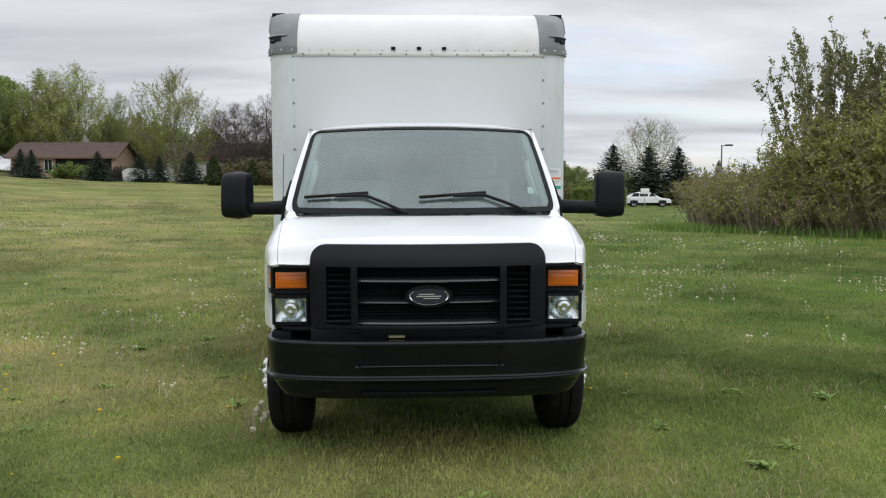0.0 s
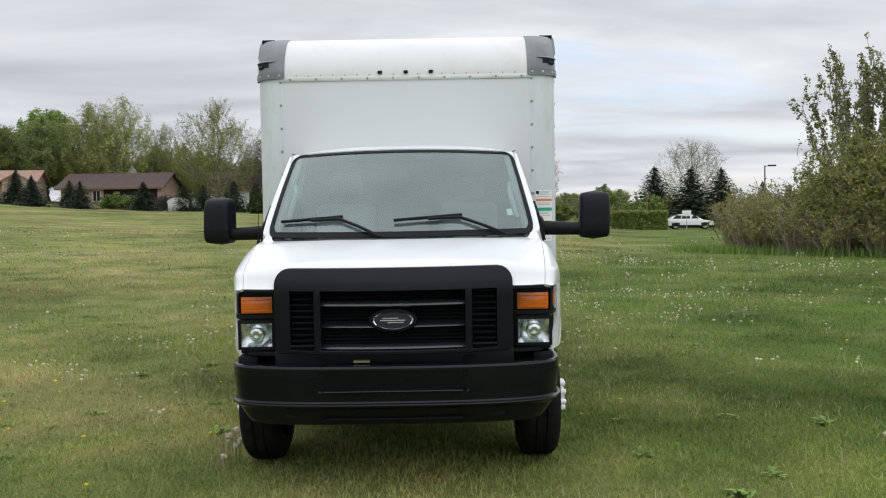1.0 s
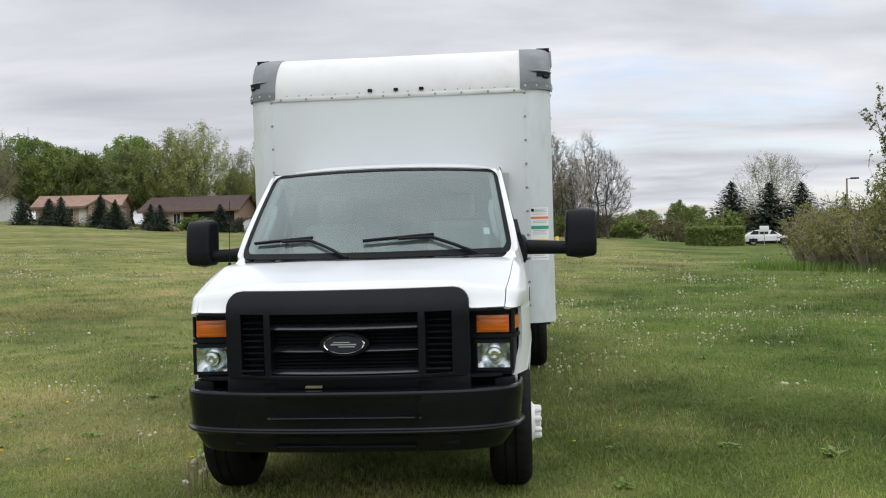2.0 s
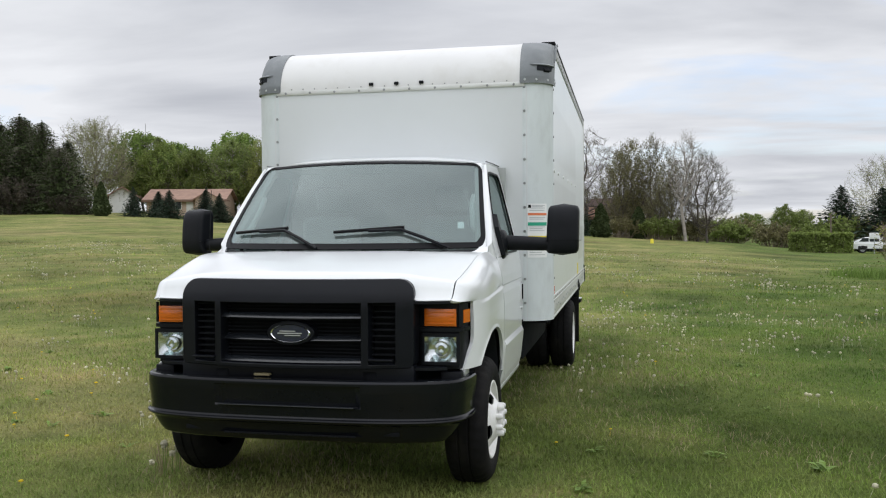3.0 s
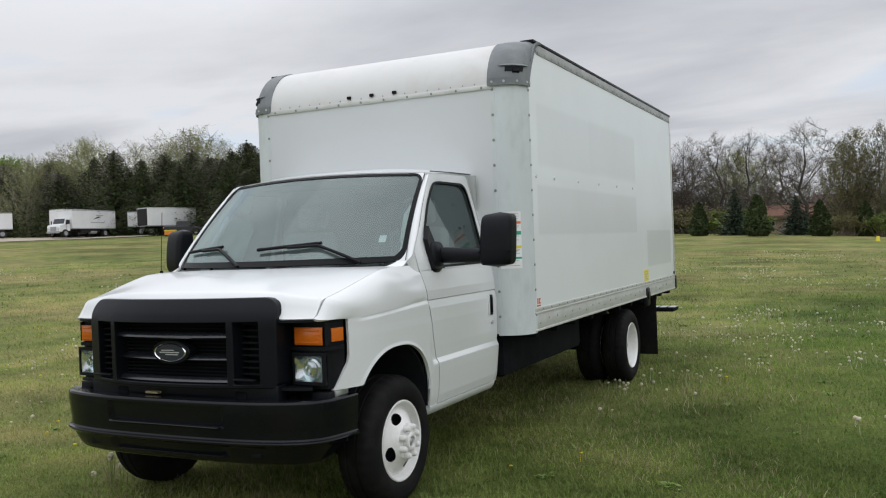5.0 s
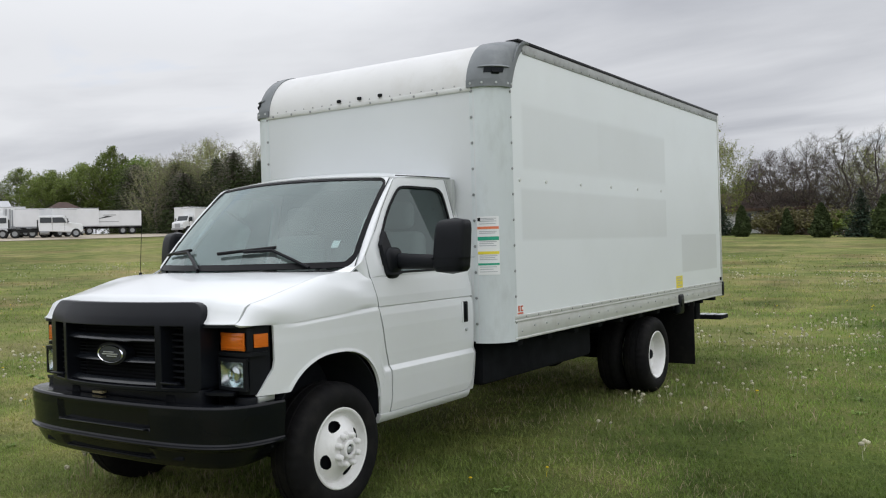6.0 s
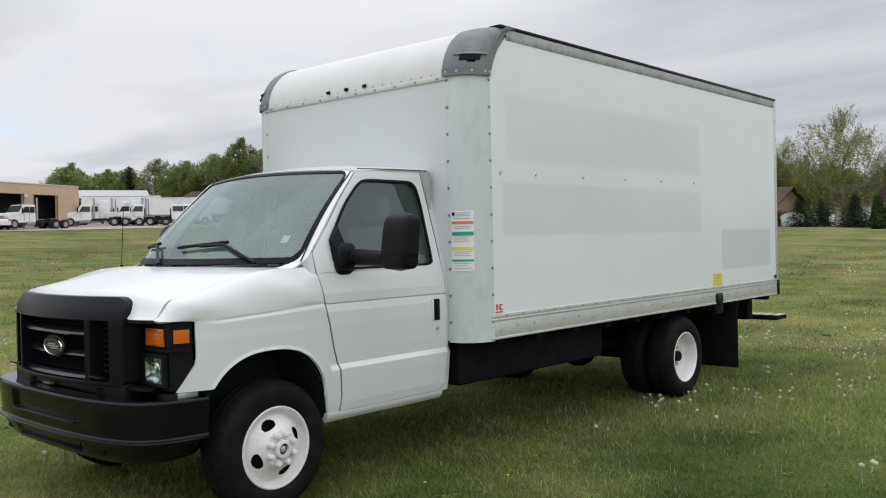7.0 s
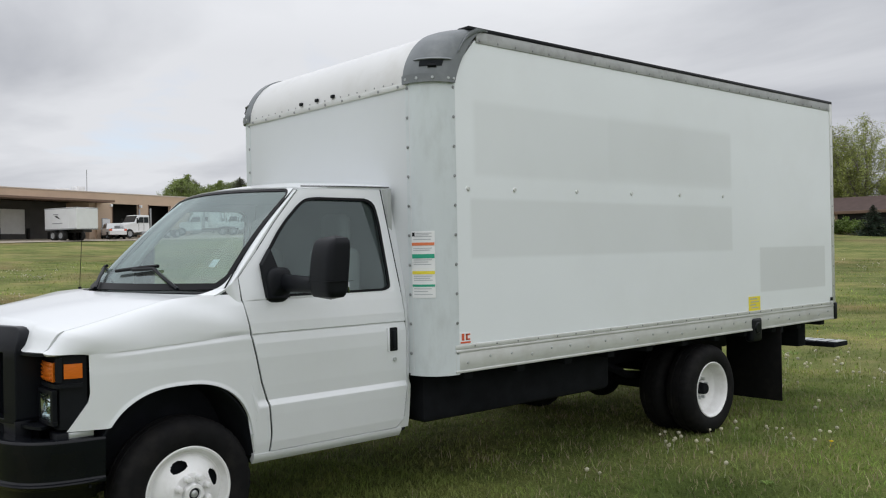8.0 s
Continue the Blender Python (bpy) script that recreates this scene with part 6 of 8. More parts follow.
def make_shoots(name, label, seed, leaf_mat, stem_mat, stems=19, height=6.6, spread=2.3):
    """Steep stems in a bundle, each with rising side shoots and leaves in tufts along them."""
    rng = random.Random(seed)
    wood, crown = Sheet(), Sheet()
    for i in range(stems):
        a, q = i * 2.4 + rng.uniform(-0.3, 0.3), math.sqrt((i + 0.5) / stems)
        out = Vector((math.cos(a), math.sin(a), 0))
        base, tip = out * 0.30 * q, out * spread * q + Vector((0, 0, height * (1 - 0.30 * q * q) * rng.uniform(0.86, 1.04)))
        bow = base.lerp(tip, 0.5) + out * 0.10 * spread * q
        line = [base * (1 - t) ** 2 + bow * 2 * t * (1 - t) + tip * t * t for t in (0, 0.17, 0.34, 0.5, 0.67, 0.84, 1.0)]
        wood.tube(line, 0.055, 0.008, 5)
        for k in range(17):
            t = 1.3 + (k + rng.random()) / 17 * 4.65
            j = min(int(t), 5)
            p = line[j].lerp(line[j + 1], t - j)
            b = rng.uniform(0, math.tau)
            d = ((line[j + 1] - line[j]).normalized() + Vector((math.cos(b), math.sin(b), 0)) * rng.uniform(0.35, 0.75)).normalized()
            l = rng.uniform(0.45, 1.15) * (1.25 - t * 0.10)
            shoot = [p, p + d * l * 0.55, p + d * l + Vector((0, 0, 0.28 * l))]
            wood.tube(shoot, 0.014, 0.004, 3)
            for m in range(11):
                f = rng.uniform(0.15, 1.06)
                c = shoot[0].lerp(shoot[1], f * 2) if f < 0.5 else shoot[1].lerp(shoot[2], f * 2 - 1)
                for _ in range(5):
                    crown.leaf(c + Vector((rng.gauss(0, 0.045), rng.gauss(0, 0.045), rng.gauss(0, 0.05))), 0.062, rng, long=1.7)
    ob = thing(name, label, "tree")
    from_arrays("stem", wood.v, wood.f, stem_mat, ob)
    from_arrays("foliage", crown.v, crown.f, leaf_mat, ob)
    return ob


PLANTED = {}


def plant(kinds, rows, group):
    """Sets copies of the kinds at (kind, x, y, height, width factor)."""
    rng = random.Random(len(rows) * 7 + len(group))
    for kind, x, y, h, wf in rows:
        choices = kinds[kind]
        i = PLANTED.get(kind, 0)
        PLANTED[kind] = i + 1
        ob, tall = choices[i % len(choices)]
        k = h / tall
        m = Matrix.LocRotScale((x, y, lie(x, y) - 0.03), Euler((0, 0, rng.uniform(0, math.tau))), (k * wf, k * wf, k))
        if i < len(choices):
            ob.matrix_basis = m
            tagged(ob, group=group)
        else:
            c = copy_thing(ob, Matrix.Identity(4))
            c.matrix_basis = m
            tagged(c, group=group)


KINDS = {
    "green": [(make_tree("leafy_tree", "tall tree in fresh green spring leaf", s, M["leaf_green"], M["bark"], 560, 30, 0.165, 0.46, broom=0.6, twigs=1), 10.0) for s in (3, 4, 5)],
    "bright": [(make_tree("leafy_tree", "round bright green tree behind the houses", s, M["leaf_bright"], M["bark"], 560, 26, 0.20, 0.45, wide=3.7, low=0.8, full=0.5), 10.0) for s in (13, 14)],
    "lime": [(make_tree("leafy_tree", "tall tree with thin yellow-green spring leaves", s, M["leaf_lime"], M["bark"], 640, 44, 0.115, 0.38, wide=3.6, low=0.6, limbs=16, fork=1.8, twigs=1, lumps=0.55, broom=1.1), 10.0) for s in (21, 22)],
    "sparse": [(make_tree("sparse_tree", "half-bare tree with a haze of young leaves", 31, M["leaf_lime"], M["bark"], 520, 30, 0.105, 0.26, wide=4.0, low=1.6, limbs=17, fork=1.7, twigs=2, lumps=0.6, broom=1.5), 10.0)],
    "pale": [(make_tree("pale_tree", "pale budding tree rising behind the dark conifers", s, M["leaf_pale"], M["bark"], 520, 26, 0.085, 0.24, wide=4.0, low=1.6, limbs=16, twigs=2, lumps=0.25, full=0.5, broom=1.6), 10.0) for s in (41, 42)],
    "brown": [(make_tree("bare_tree", "bare brown tree with reddish buds", 51, M["leaf_brown"], M["bark_dark"], 560, 8, 0.09, 0.26, wide=3.4, low=1.4, limbs=15, fork=2.2, twigs=5), 10.0)],
    "bare": [(make_tree("bare_tree", "bare dark tree with fine branches", s, M["leaf_olive"], M["bark_dark"], 520, 4, 0.09, 0.24, wide=4.0, low=1.0, limbs=18, fork=1.8, twigs=6, lumps=0.7, trunk=0.20), 10.0) for s in (61, 62)],
    "thicket": [(make_tree("budding_tree", "slender tree with olive buds in a thicket", s, M["leaf_olive"], M["bark_dark"], 500, 24, 0.105, 0.34, wide=2.9, low=0.3, limbs=18, fork=1.0, twigs=3, full=0.45, broom=0.9), 10.0) for s in (71, 72)],
    "birch": [(make_tree("birch_tree", "bare birch with a pale upright trunk", 81, M["leaf_brown"], M["bark_pale"], 240, 1, 0.08, 0.2, wide=2.0, low=4.2, limbs=16, fork=4.0, twigs=3, trunk=0.20), 10.0)],
    "pine": [(make_spruce("conifer_tree", "tall dark green conifer in a dense grove", s, M["needle"], w, 10500, k, 0.2, 0.40, 0.16, 0.31), 10.0) for s, w, k in ((91, 0.44, 0.66), (92, 0.52, 0.50), (93, 0.50, 0.58), (94, 0.58, 0.42))],
    "sp": [(make_spruce("spruce_tree", "young blue-green spruce on the lawn's edge", s, M["needle_blue"], 0.47, 4200, 0.9, 0.25, 0.3, 0.18, 0.46), 10.0) for s in (101, 102)],
    "arb": [(make_column("evergreen_tree", "dense dark green upright evergreen", s, M["needle"]), 10.0) for s in (111, 112)],
    "shrub": [(make_shrub("shrub", "loose olive shrub at the field's edge", 121, M["leaf_olive"], M["twig"], 120, 3.0, 2.6, 5200, 0.15), 3.0), (make_shrub("shrub", "loose green shrub at the field's edge", 122, M["leaf_green"], M["twig"], 110, 3.0, 2.6, 6500, 0.18), 3.0)],
    "brownshrub": [(make_shrub("shrub", "dark reddish brown leafless shrub by the conifers", 123, M["leaf_dead"], M["bark_dark"], 200, 3.0, 2.6, 8000, 0.11), 3.0)],
    "roundbush": [(make_shrub("garden_bush", "rounded yellow-green garden bush", 124, M["leaf_bright"], M["twig"], 100, 1.5, 1.5, 7000, 0.10), 1.5)],
}
plant(KINDS, (
    ("green", -60.3, 103.8, 10.4, 1.1), ("green", -56.1, 104.7, 9.4, 1.2), ("green", -50.6, 105.2, 11.4, 1.0), ("lime", -45.4, 107.4, 13.2, 1.05), ("lime", -41.2, 107.0, 14.3, 1.0), ("lime", -36.0, 108.0, 10.9, 0.75), ("lime", -33.0, 106.5, 8.6, 0.9), ("green", -46.5, 111.0, 9.5, 1.3),
    ("sparse", -27.6, 102.6, 14.0, 1.0), ("brown", -20.3, 103.6, 10.4, 1.1), ("brown", -16.5, 108.0, 10.0, 1.1), ("brown", -23.0, 106.4, 9.6, 1.0), ("brown", -18.2, 105.0, 9.2, 1.1), ("green", -29.6, 111.0, 7.2, 1.3), ("green", -32.8, 113.0, 8.2, 1.2), ("green", -38.8, 113.4, 8.4, 1.3), ("green", -26.5, 115.0, 7.4, 1.4), ("green", -65.5, 108.0, 9.3, 1.2), ("brown", -24.0, 112.0, 8.8, 1.2),
), "trees behind the houses")
plant(KINDS, (
    ("sp", -38.8, 85.4, 2.9, 1.49), ("sp", -37.0, 83.6, 2.9, 1.49), ("sp", -48.7, 82.8, 2.9, 1.55), ("sp", -46.8, 81.6, 3.1, 1.49), ("sp", -43.9, 84.2, 3.4, 1.49), ("sp", -40.8, 81.2, 2.9, 1.62), ("sp", -31.4, 86.2, 3.1, 1.62), ("sp", -28.7, 91.3, 3.1, 1.55), ("sp", -27.2, 93.7, 3.0, 1.35), ("sp", -23.5, 92.7, 3.6, 1.49),
    ("arb", -20.0, 88.3, 3.3, 1.1), ("arb", -17.2, 96.0, 3.0, 1.0), ("arb", -53.0, 78.5, 3.7, 1.0), ("sp", -50.8, 81.1, 3.3, 1.1), ("sp", -50.1, 85.0, 2.9, 1.0), ("sp", -45.4, 87.5, 3.8, 1.0), ("sp", -44.1, 88.2, 3.3, 1.0),
    ("sp", -9.1, 90.6, 4.8, 1.1), ("arb", -6.3, 84.9, 4.1, 1.25), ("sp", -3.1, 89.2, 4.0, 1.2), ("arb", -0.7, 85.3, 3.5, 1.2), ("arb", 3.1, 88.4, 3.4, 1.2), ("arb", -12.3, 88.0, 3.5, 1.2),
), "young evergreens along the lawn")
plant(KINDS, (
    ("pine", -81.2, 86.4, 10.0, 1.03), ("pine", -79.2, 86.2, 10.3, 1.03), ("pine", -74.8, 87.9, 9.0, 1.09), ("pine", -72.8, 83.5, 9.9, 1.03), ("pine", -65.8, 78.9, 8.8, 1.09), ("pine", -66.5, 83.4, 11.4, 0.98), ("pine", -62.9, 82.4, 10.5, 0.98), ("pine", -59.7, 81.0, 7.5, 1.15),
    ("pine", -90.9, 81.5, 10.8, 0.92), ("pine", -93.2, 82.0, 9.3, 1.03), ("pine", -96.0, 80.2, 9.0, 1.03), ("pine", -85.2, 79.5, 11.3, 0.92), ("pine", -81.4, 80.5, 10.0, 1.03), ("pine", -80.7, 84.0, 10.9, 0.98), ("pine", -76.7, 84.9, 11.0, 0.98), ("pine", -73.6, 85.1, 9.9, 1.03), ("pine", -71.6, 86.7, 10.8, 0.98), ("pine", -68.4, 86.8, 11.2, 0.98), ("pine", -104.0, 84.0, 9.3, 1.03), ("pine", -92.6, 77.0, 8.6, 1.15),
    ("pine", -88.0, 84.5, 9.6, 1.09), ("pine", -84.0, 86.9, 9.2, 1.15), ("pine", -74.6, 80.2, 9.0, 1.15), ("pine", -69.6, 82.4, 9.4, 1.15), ("pine", -61.2, 84.6, 8.4, 1.15), ("pine", -64.2, 80.2, 7.6, 1.21), ("pine", -144.6, 78.1, 11.3, 1.03), ("pine", -111.6, 83.4, 11.2, 1.03), ("pine", -98.0, 80.0, 10.2, 1.09),
), "dark conifer grove")
plant(KINDS, (
    ("pale", -83.9, 92.4, 15.8, 1.2), ("pale", -64.2, 94.5, 12.2, 1.0), ("pale", -66.6, 97.9, 13.0, 1.0), ("bright", -66.1, 107.7, 11.7, 1.15), ("bright", -60.3, 106.5, 10.4, 1.2), ("bright", -57.4, 108.1, 9.7, 1.2), ("bright", -53.1, 112.5, 13.0, 1.0),
    ("pale", -97.6, 76.3, 11.7, 1.0), ("pale", -97.2, 80.0, 12.5, 1.0), ("pale", -93.8, 82.9, 14.5, 1.05), ("pale", -93.3, 91.8, 14.3, 1.1), ("pale", -87.3, 97.6, 15.3, 1.3), ("pale", -88.5, 93.0, 14.0, 1.1),
    ("green", -167.2, 77.7, 13.4, 1.4), ("green", -165.5, 86.3, 12.5, 1.4), ("green", -138.7, 80.5, 13.0, 1.1), ("green", -149.9, 80.8, 11.2, 1.2), ("green", -132.3, 82.5, 12.1, 1.2), ("green", -125.9, 84.3, 13.0, 1.2), ("green", -119.5, 85.0, 14.7, 1.1), ("bright", -115.5, 87.1, 13.0, 1.1), ("green", -107.3, 88.0, 12.1, 1.1), ("lime", -103.0, 90.2, 14.7, 1.0), ("green", -149.5, 68.5, 11.2, 1.2), ("green", -145.8, 74.2, 10.6, 1.2), ("green", -155.9, 74.5, 9.7, 1.4), ("green", -127.5, 78.0, 10.4, 1.3), ("green", -113.0, 92.0, 11.4, 1.3), ("bright", -121.5, 92.0, 11.7, 1.3), ("green", -100.5, 84.0, 11.2, 1.1),
), "trees behind the yard")
plant(KINDS, (
    ("bare", -16.6, 105.8, 11.9, 1.0), ("bare", -13.4, 109.4, 12.5, 1.0), ("bare", -9.1, 104.9, 12.3, 1.1), ("bare", -2.9, 100.4, 12.5, 1.15), ("bare", -6.0, 112.0, 11.0, 1.1), ("sparse", -12.0, 116.0, 11.2, 1.2),
    ("thicket", 2.4, 95.4, 11.2, 0.95), ("thicket", 4.6, 94.3, 11.7, 0.85), ("thicket", 1.2, 92.0, 9.7, 0.9), ("thicket", 6.6, 91.9, 9.3, 0.8), ("thicket", -27.0, 116.0, 6.4, 1.8), ("thicket", -22.0, 115.0, 6.8, 1.8), ("thicket", -17.5, 113.0, 6.0, 1.9), ("thicket", -13.0, 112.5, 6.6, 1.8), ("thicket", -8.5, 112.0, 5.8, 1.9), ("thicket", -4.5, 113.0, 6.2, 1.9), ("thicket", -0.5, 114.0, 6.0, 1.9), ("thicket", 3.5, 104.0, 6.2, 1.6), ("shrub", -14.8, 100.0, 3.4, 1.3), ("shrub", -10.8, 99.0, 3.0, 1.3), ("shrub", -19.0, 101.0, 3.2, 1.3), ("shrub", -8.6, 97.6, 2.6, 1.2), ("birch", 7.8, 86.8, 11.6, 0.85), ("bare", 10.0, 87.6, 9.3, 0.75), ("bare", 9.2, 90.6, 10.4, 0.8), ("thicket", 5.4, 89.6, 7.1, 0.9),
), "thicket of bare and budding trees")
plant(KINDS, (
    ("shrub", 16.4, 124.2, 3.3, 1.6), ("shrub", 11.8, 104.5, 3.1, 1.2), ("green", 26.7, 173.3, 5.4, 1.6), ("green", 20.1, 103.5, 5.2, 1.15), ("shrub", 18.2, 98.7, 2.8, 1.0), ("green", 22.5, 105.2, 5.0, 1.2), ("green", 22.2, 153.4, 5.0, 1.6), ("green", 33.0, 170.0, 5.8, 1.6), ("shrub", 14.4, 108.0, 2.6, 1.4), ("shrub", 8.5, 92.0, 2.6, 1.1),
    ("sp", 24.1, 93.7, 6.9, 1.55), ("sp", 26.9, 88.9, 6.5, 1.65), ("sp", 29.9, 88.1, 6.3, 1.6), ("pale", 32.6, 109.2, 12.0, 1.05), ("shrub", 23.1, 90.8, 3.9, 1.0), ("shrub", 25.0, 91.4, 3.6, 1.0), ("shrub", 22.1, 102.3, 3.3, 1.2), ("sp", 31.7, 80.8, 4.5, 0.9), ("sp", 35.8, 84.6, 4.2, 0.9), ("shrub", 30.7, 86.5, 3.2, 1.2), ("shrub", 34.0, 90.0, 3.4, 1.4), ("shrub", 38.5, 88.0, 3.6, 1.4),
), "trees by the car park")
plant(KINDS, (
    ("roundbush", -35.0, 89.0, 1.8, 1.3), ("roundbush", -33.6, 90.5, 1.4, 1.2), ("brownshrub", -31.0, 92.0, 1.8, 1.0), ("brownshrub", -63.6, 78.6, 4.4, 0.9), ("brownshrub", -66.0, 79.0, 3.4, 1.0), ("brownshrub", -58.0, 80.0, 2.4, 1.1), ("shrub", 5.0, 88.0, 2.6, 1.0), ("shrub", 1.5, 88.5, 2.4, 1.0),
), "garden shrubs")

# shrubs near the lawn's edge, close to the way
NEAR = {
    "twiggy": [(make_shrub("twiggy_bush", "twiggy brown bush with a few pale green leaves", s, M["leaf_spring"], M["twig"], 150, 2.0, 1.2, 4200, 0.050, 0.55, 0.6), 2.0) for s in (201, 202, 203)],
    "leafy": [(make_shrub("leafy_bush", "dense olive-green bush at the lawn's edge", s, M["leaf_lime"] if s == 211 else M["leaf_spring"], M["twig"], 170, 4.2, 2.1, 20000, 0.066, 0.15), 4.2) for s in (211, 212)],
    "upright": [(make_shoots("flowering_tree", "upright shrubby tree with leafy shoots against the sky", sd, M["leaf_grey"], M["bark"]), 6.6) for sd in (221, 222)],
}
plant(NEAR, (
    ("twiggy", 11.2, 24.3, 2.2, 0.9), ("twiggy", 11.9, 22.6, 2.0, 1.0), ("twiggy", 11.6, 26.6, 2.5, 1.0), ("twiggy", 11.8, 24.8, 2.6, 1.0), ("twiggy", 12.6, 21.2, 1.7, 1.2), ("twiggy", 12.6, 24.6, 2.2, 1.0), ("twiggy", 13.4, 20.0, 1.8, 1.0), ("twiggy", 14.2, 18.4, 1.8, 1.0),
    ("leafy", 13.3, 22.0, 4.0, 1.0), ("leafy", 14.6, 19.8, 4.9, 1.0), ("leafy", 15.6, 17.6, 4.8, 1.0), ("leafy", 16.8, 20.5, 5.2, 1.0), ("leafy", 14.2, 24.4, 3.6, 1.0), ("leafy", 17.5, 15.5, 5.0, 1.0),
    ("upright", 14.5, 23.6, 6.9, 1.0), ("upright", 15.7, 22.0, 6.9, 1.0), ("upright", 17.4, 18.8, 6.7, 1.0),
), "bushes at the lawn's edge")


def build_hedge():
    rng = random.Random(9)
    for x, y, l in ((17.3, 76.6, 2.6), (19.8, 76.2, 2.4)):
        s, w = Sheet(), Sheet()
        for _ in range(5200):
            p = Vector((rng.uniform(-l / 2, l / 2), rng.uniform(-0.7, 0.7), rng.uniform(0.1, 1.75)))
            if abs(p.y) > 0.5 or p.z > 1.5 or abs(p.x) > l / 2 - 0.25:
                p += Vector((rng.gauss(0, 0.05), rng.gauss(0, 0.05), rng.gauss(0, 0.05)))
                s.leaf(p, 0.16, rng)
        for _ in range(40):
            p = Vector((rng.uniform(-l / 2 + 0.1, l / 2 - 0.1), rng.uniform(-0.4, 0.4), -0.05))
            w.tube([p, p + Vector((0, 0, 0.8)), p + Vector((rng.gauss(0, 0.1), rng.gauss(0, 0.1), 1.6))], 0.03, 0.01, 3)
        ob = thing("hedge", "clipped green hedge beside the car park", "hedge", (x, y, lie(x, y)), -6, "clipped hedge")
        from_arrays("stem", w.v, w.f, M["twig"], ob)
        from_arrays("foliage", s.v, s.f, M["leaf_green"], ob)


build_hedge()


# ---- houses, warehouse, yard ----
M["roof_brown"] = material("roof_brown", (0.070, 0.044, 0.037), 0.9, vary=0.2, scale=1.5, bump=0.4, bump_scale=12.0, objrand=0.1)
M["roof_red"] = material("roof_red", (0.25, 0.13, 0.09), 0.9, vary=0.2, scale=1.5, bump=0.4, bump_scale=12.0)
M["roof_tan"] = material("roof_tan", (0.29, 0.185, 0.14), 0.9, vary=0.2, scale=1.5, bump=0.4, bump_scale=12.0)
M["wall_brick"] = material("wall_brick", (0.40, 0.285, 0.22), 0.9, vary=0.12, scale=3.0, bump=0.3, bump_scale=14.0)
M["wall_tan"] = material("wall_tan", (0.46, 0.35, 0.27), 0.9, vary=0.08, scale=1.0, bump=0.15, bump_scale=20.0)
M["wall_white"] = material("wall_white", (0.70, 0.70, 0.68), 0.8, vary=0.05, scale=2.0)
M["warehouse_tan"] = material("warehouse_tan", (0.52, 0.39, 0.285), 0.9, vary=0.06, scale=0.6, bump=0.2, bump_scale=5.0, dirt=(0.30, 0.23, 0.17), dirt_amount=0.3, dirt_scale=0.25)
M["trim_brown"] = material("trim_brown", (0.16, 0.10, 0.07), 0.7, vary=0.1)
M["far_window"] = material("far_window", (0.03, 0.035, 0.04), 0.1, vary=0.1)
M["far_dark"] = material("far_dark", (0.012, 0.012, 0.012), 0.9, vary=0.2)
M["far_white"] = material("far_white", (0.74, 0.75, 0.76), 0.4, vary=0.04, scale=1.0, dirt=(0.5, 0.5, 0.48), dirt_amount=0.2, dirt_scale=0.8)
M["far_grey"] = material("far_grey", (0.30, 0.31, 0.32), 0.6, vary=0.1)
M["car_white"] = material("car_white", (0.78, 0.79, 0.80), 0.2, vary=0.01, coat=0.8)
M["car_black"] = material("car_black", (0.008, 0.008, 0.010), 0.25, vary=0.05, coat=0.15)
M["far_rubber"] = material("far_rubber", (0.015, 0.015, 0.015), 0.8, vary=0.2)
M["pole"] = material("pole", (0.16, 0.12, 0.10), 0.6, vary=0.1)
M["concrete"] = material("concrete", (0.42, 0.40, 0.37), 0.9, vary=0.1, scale=1.0, bump=0.2, bump_scale=15.0)
M["metal_roof"] = material("metal_roof", (0.42, 0.43, 0.44), 0.5, metal=0.2, vary=0.08, scale=0.8, stretch=(4, 0.3, 1))
M["roof_edge"] = material("roof_edge", (0.50, 0.43, 0.36), 0.6, vary=0.08)
# wall colour darkened for the deep shade under the dock canopy
M["dock_shade"] = material("dock_shade", (0.075, 0.072, 0.070), 0.9, vary=0.15, scale=1.0)
M["orange"] = material("orange", (0.70, 0.22, 0.03), 0.6, vary=0.05)


def gable(length, depth, wall, ridge, bm_roof, over=0.5, thick=0.16):
    """Two roof slopes over a box whose middle is the origin."""
    h, d, l = ridge - wall, depth / 2 + over, length / 2 + over
    drop = h * over / (depth / 2)
    for s in (1, -1):
        v = [Vector((-l, s * d, wall - drop)), Vector((l, s * d, wall - drop)), Vector((l, 0, ridge)), Vector((-l, 0, ridge))]
        lo = [bm_roof.verts.new(p) for p in v]
        hi = [bm_roof.verts.new(p + Vector((0, 0, thick))) for p in v]
        for f in (hi, lo[::-1]):
            bm_roof.faces.new(f)
        for i in range(4):
            bm_roof.faces.new((lo[i], lo[(i + 1) % 4], hi[(i + 1) % 4], hi[i]))
    bmesh.ops.recalc_face_normals(bm_roof, faces=bm_roof.faces[:])
    return bm_roof


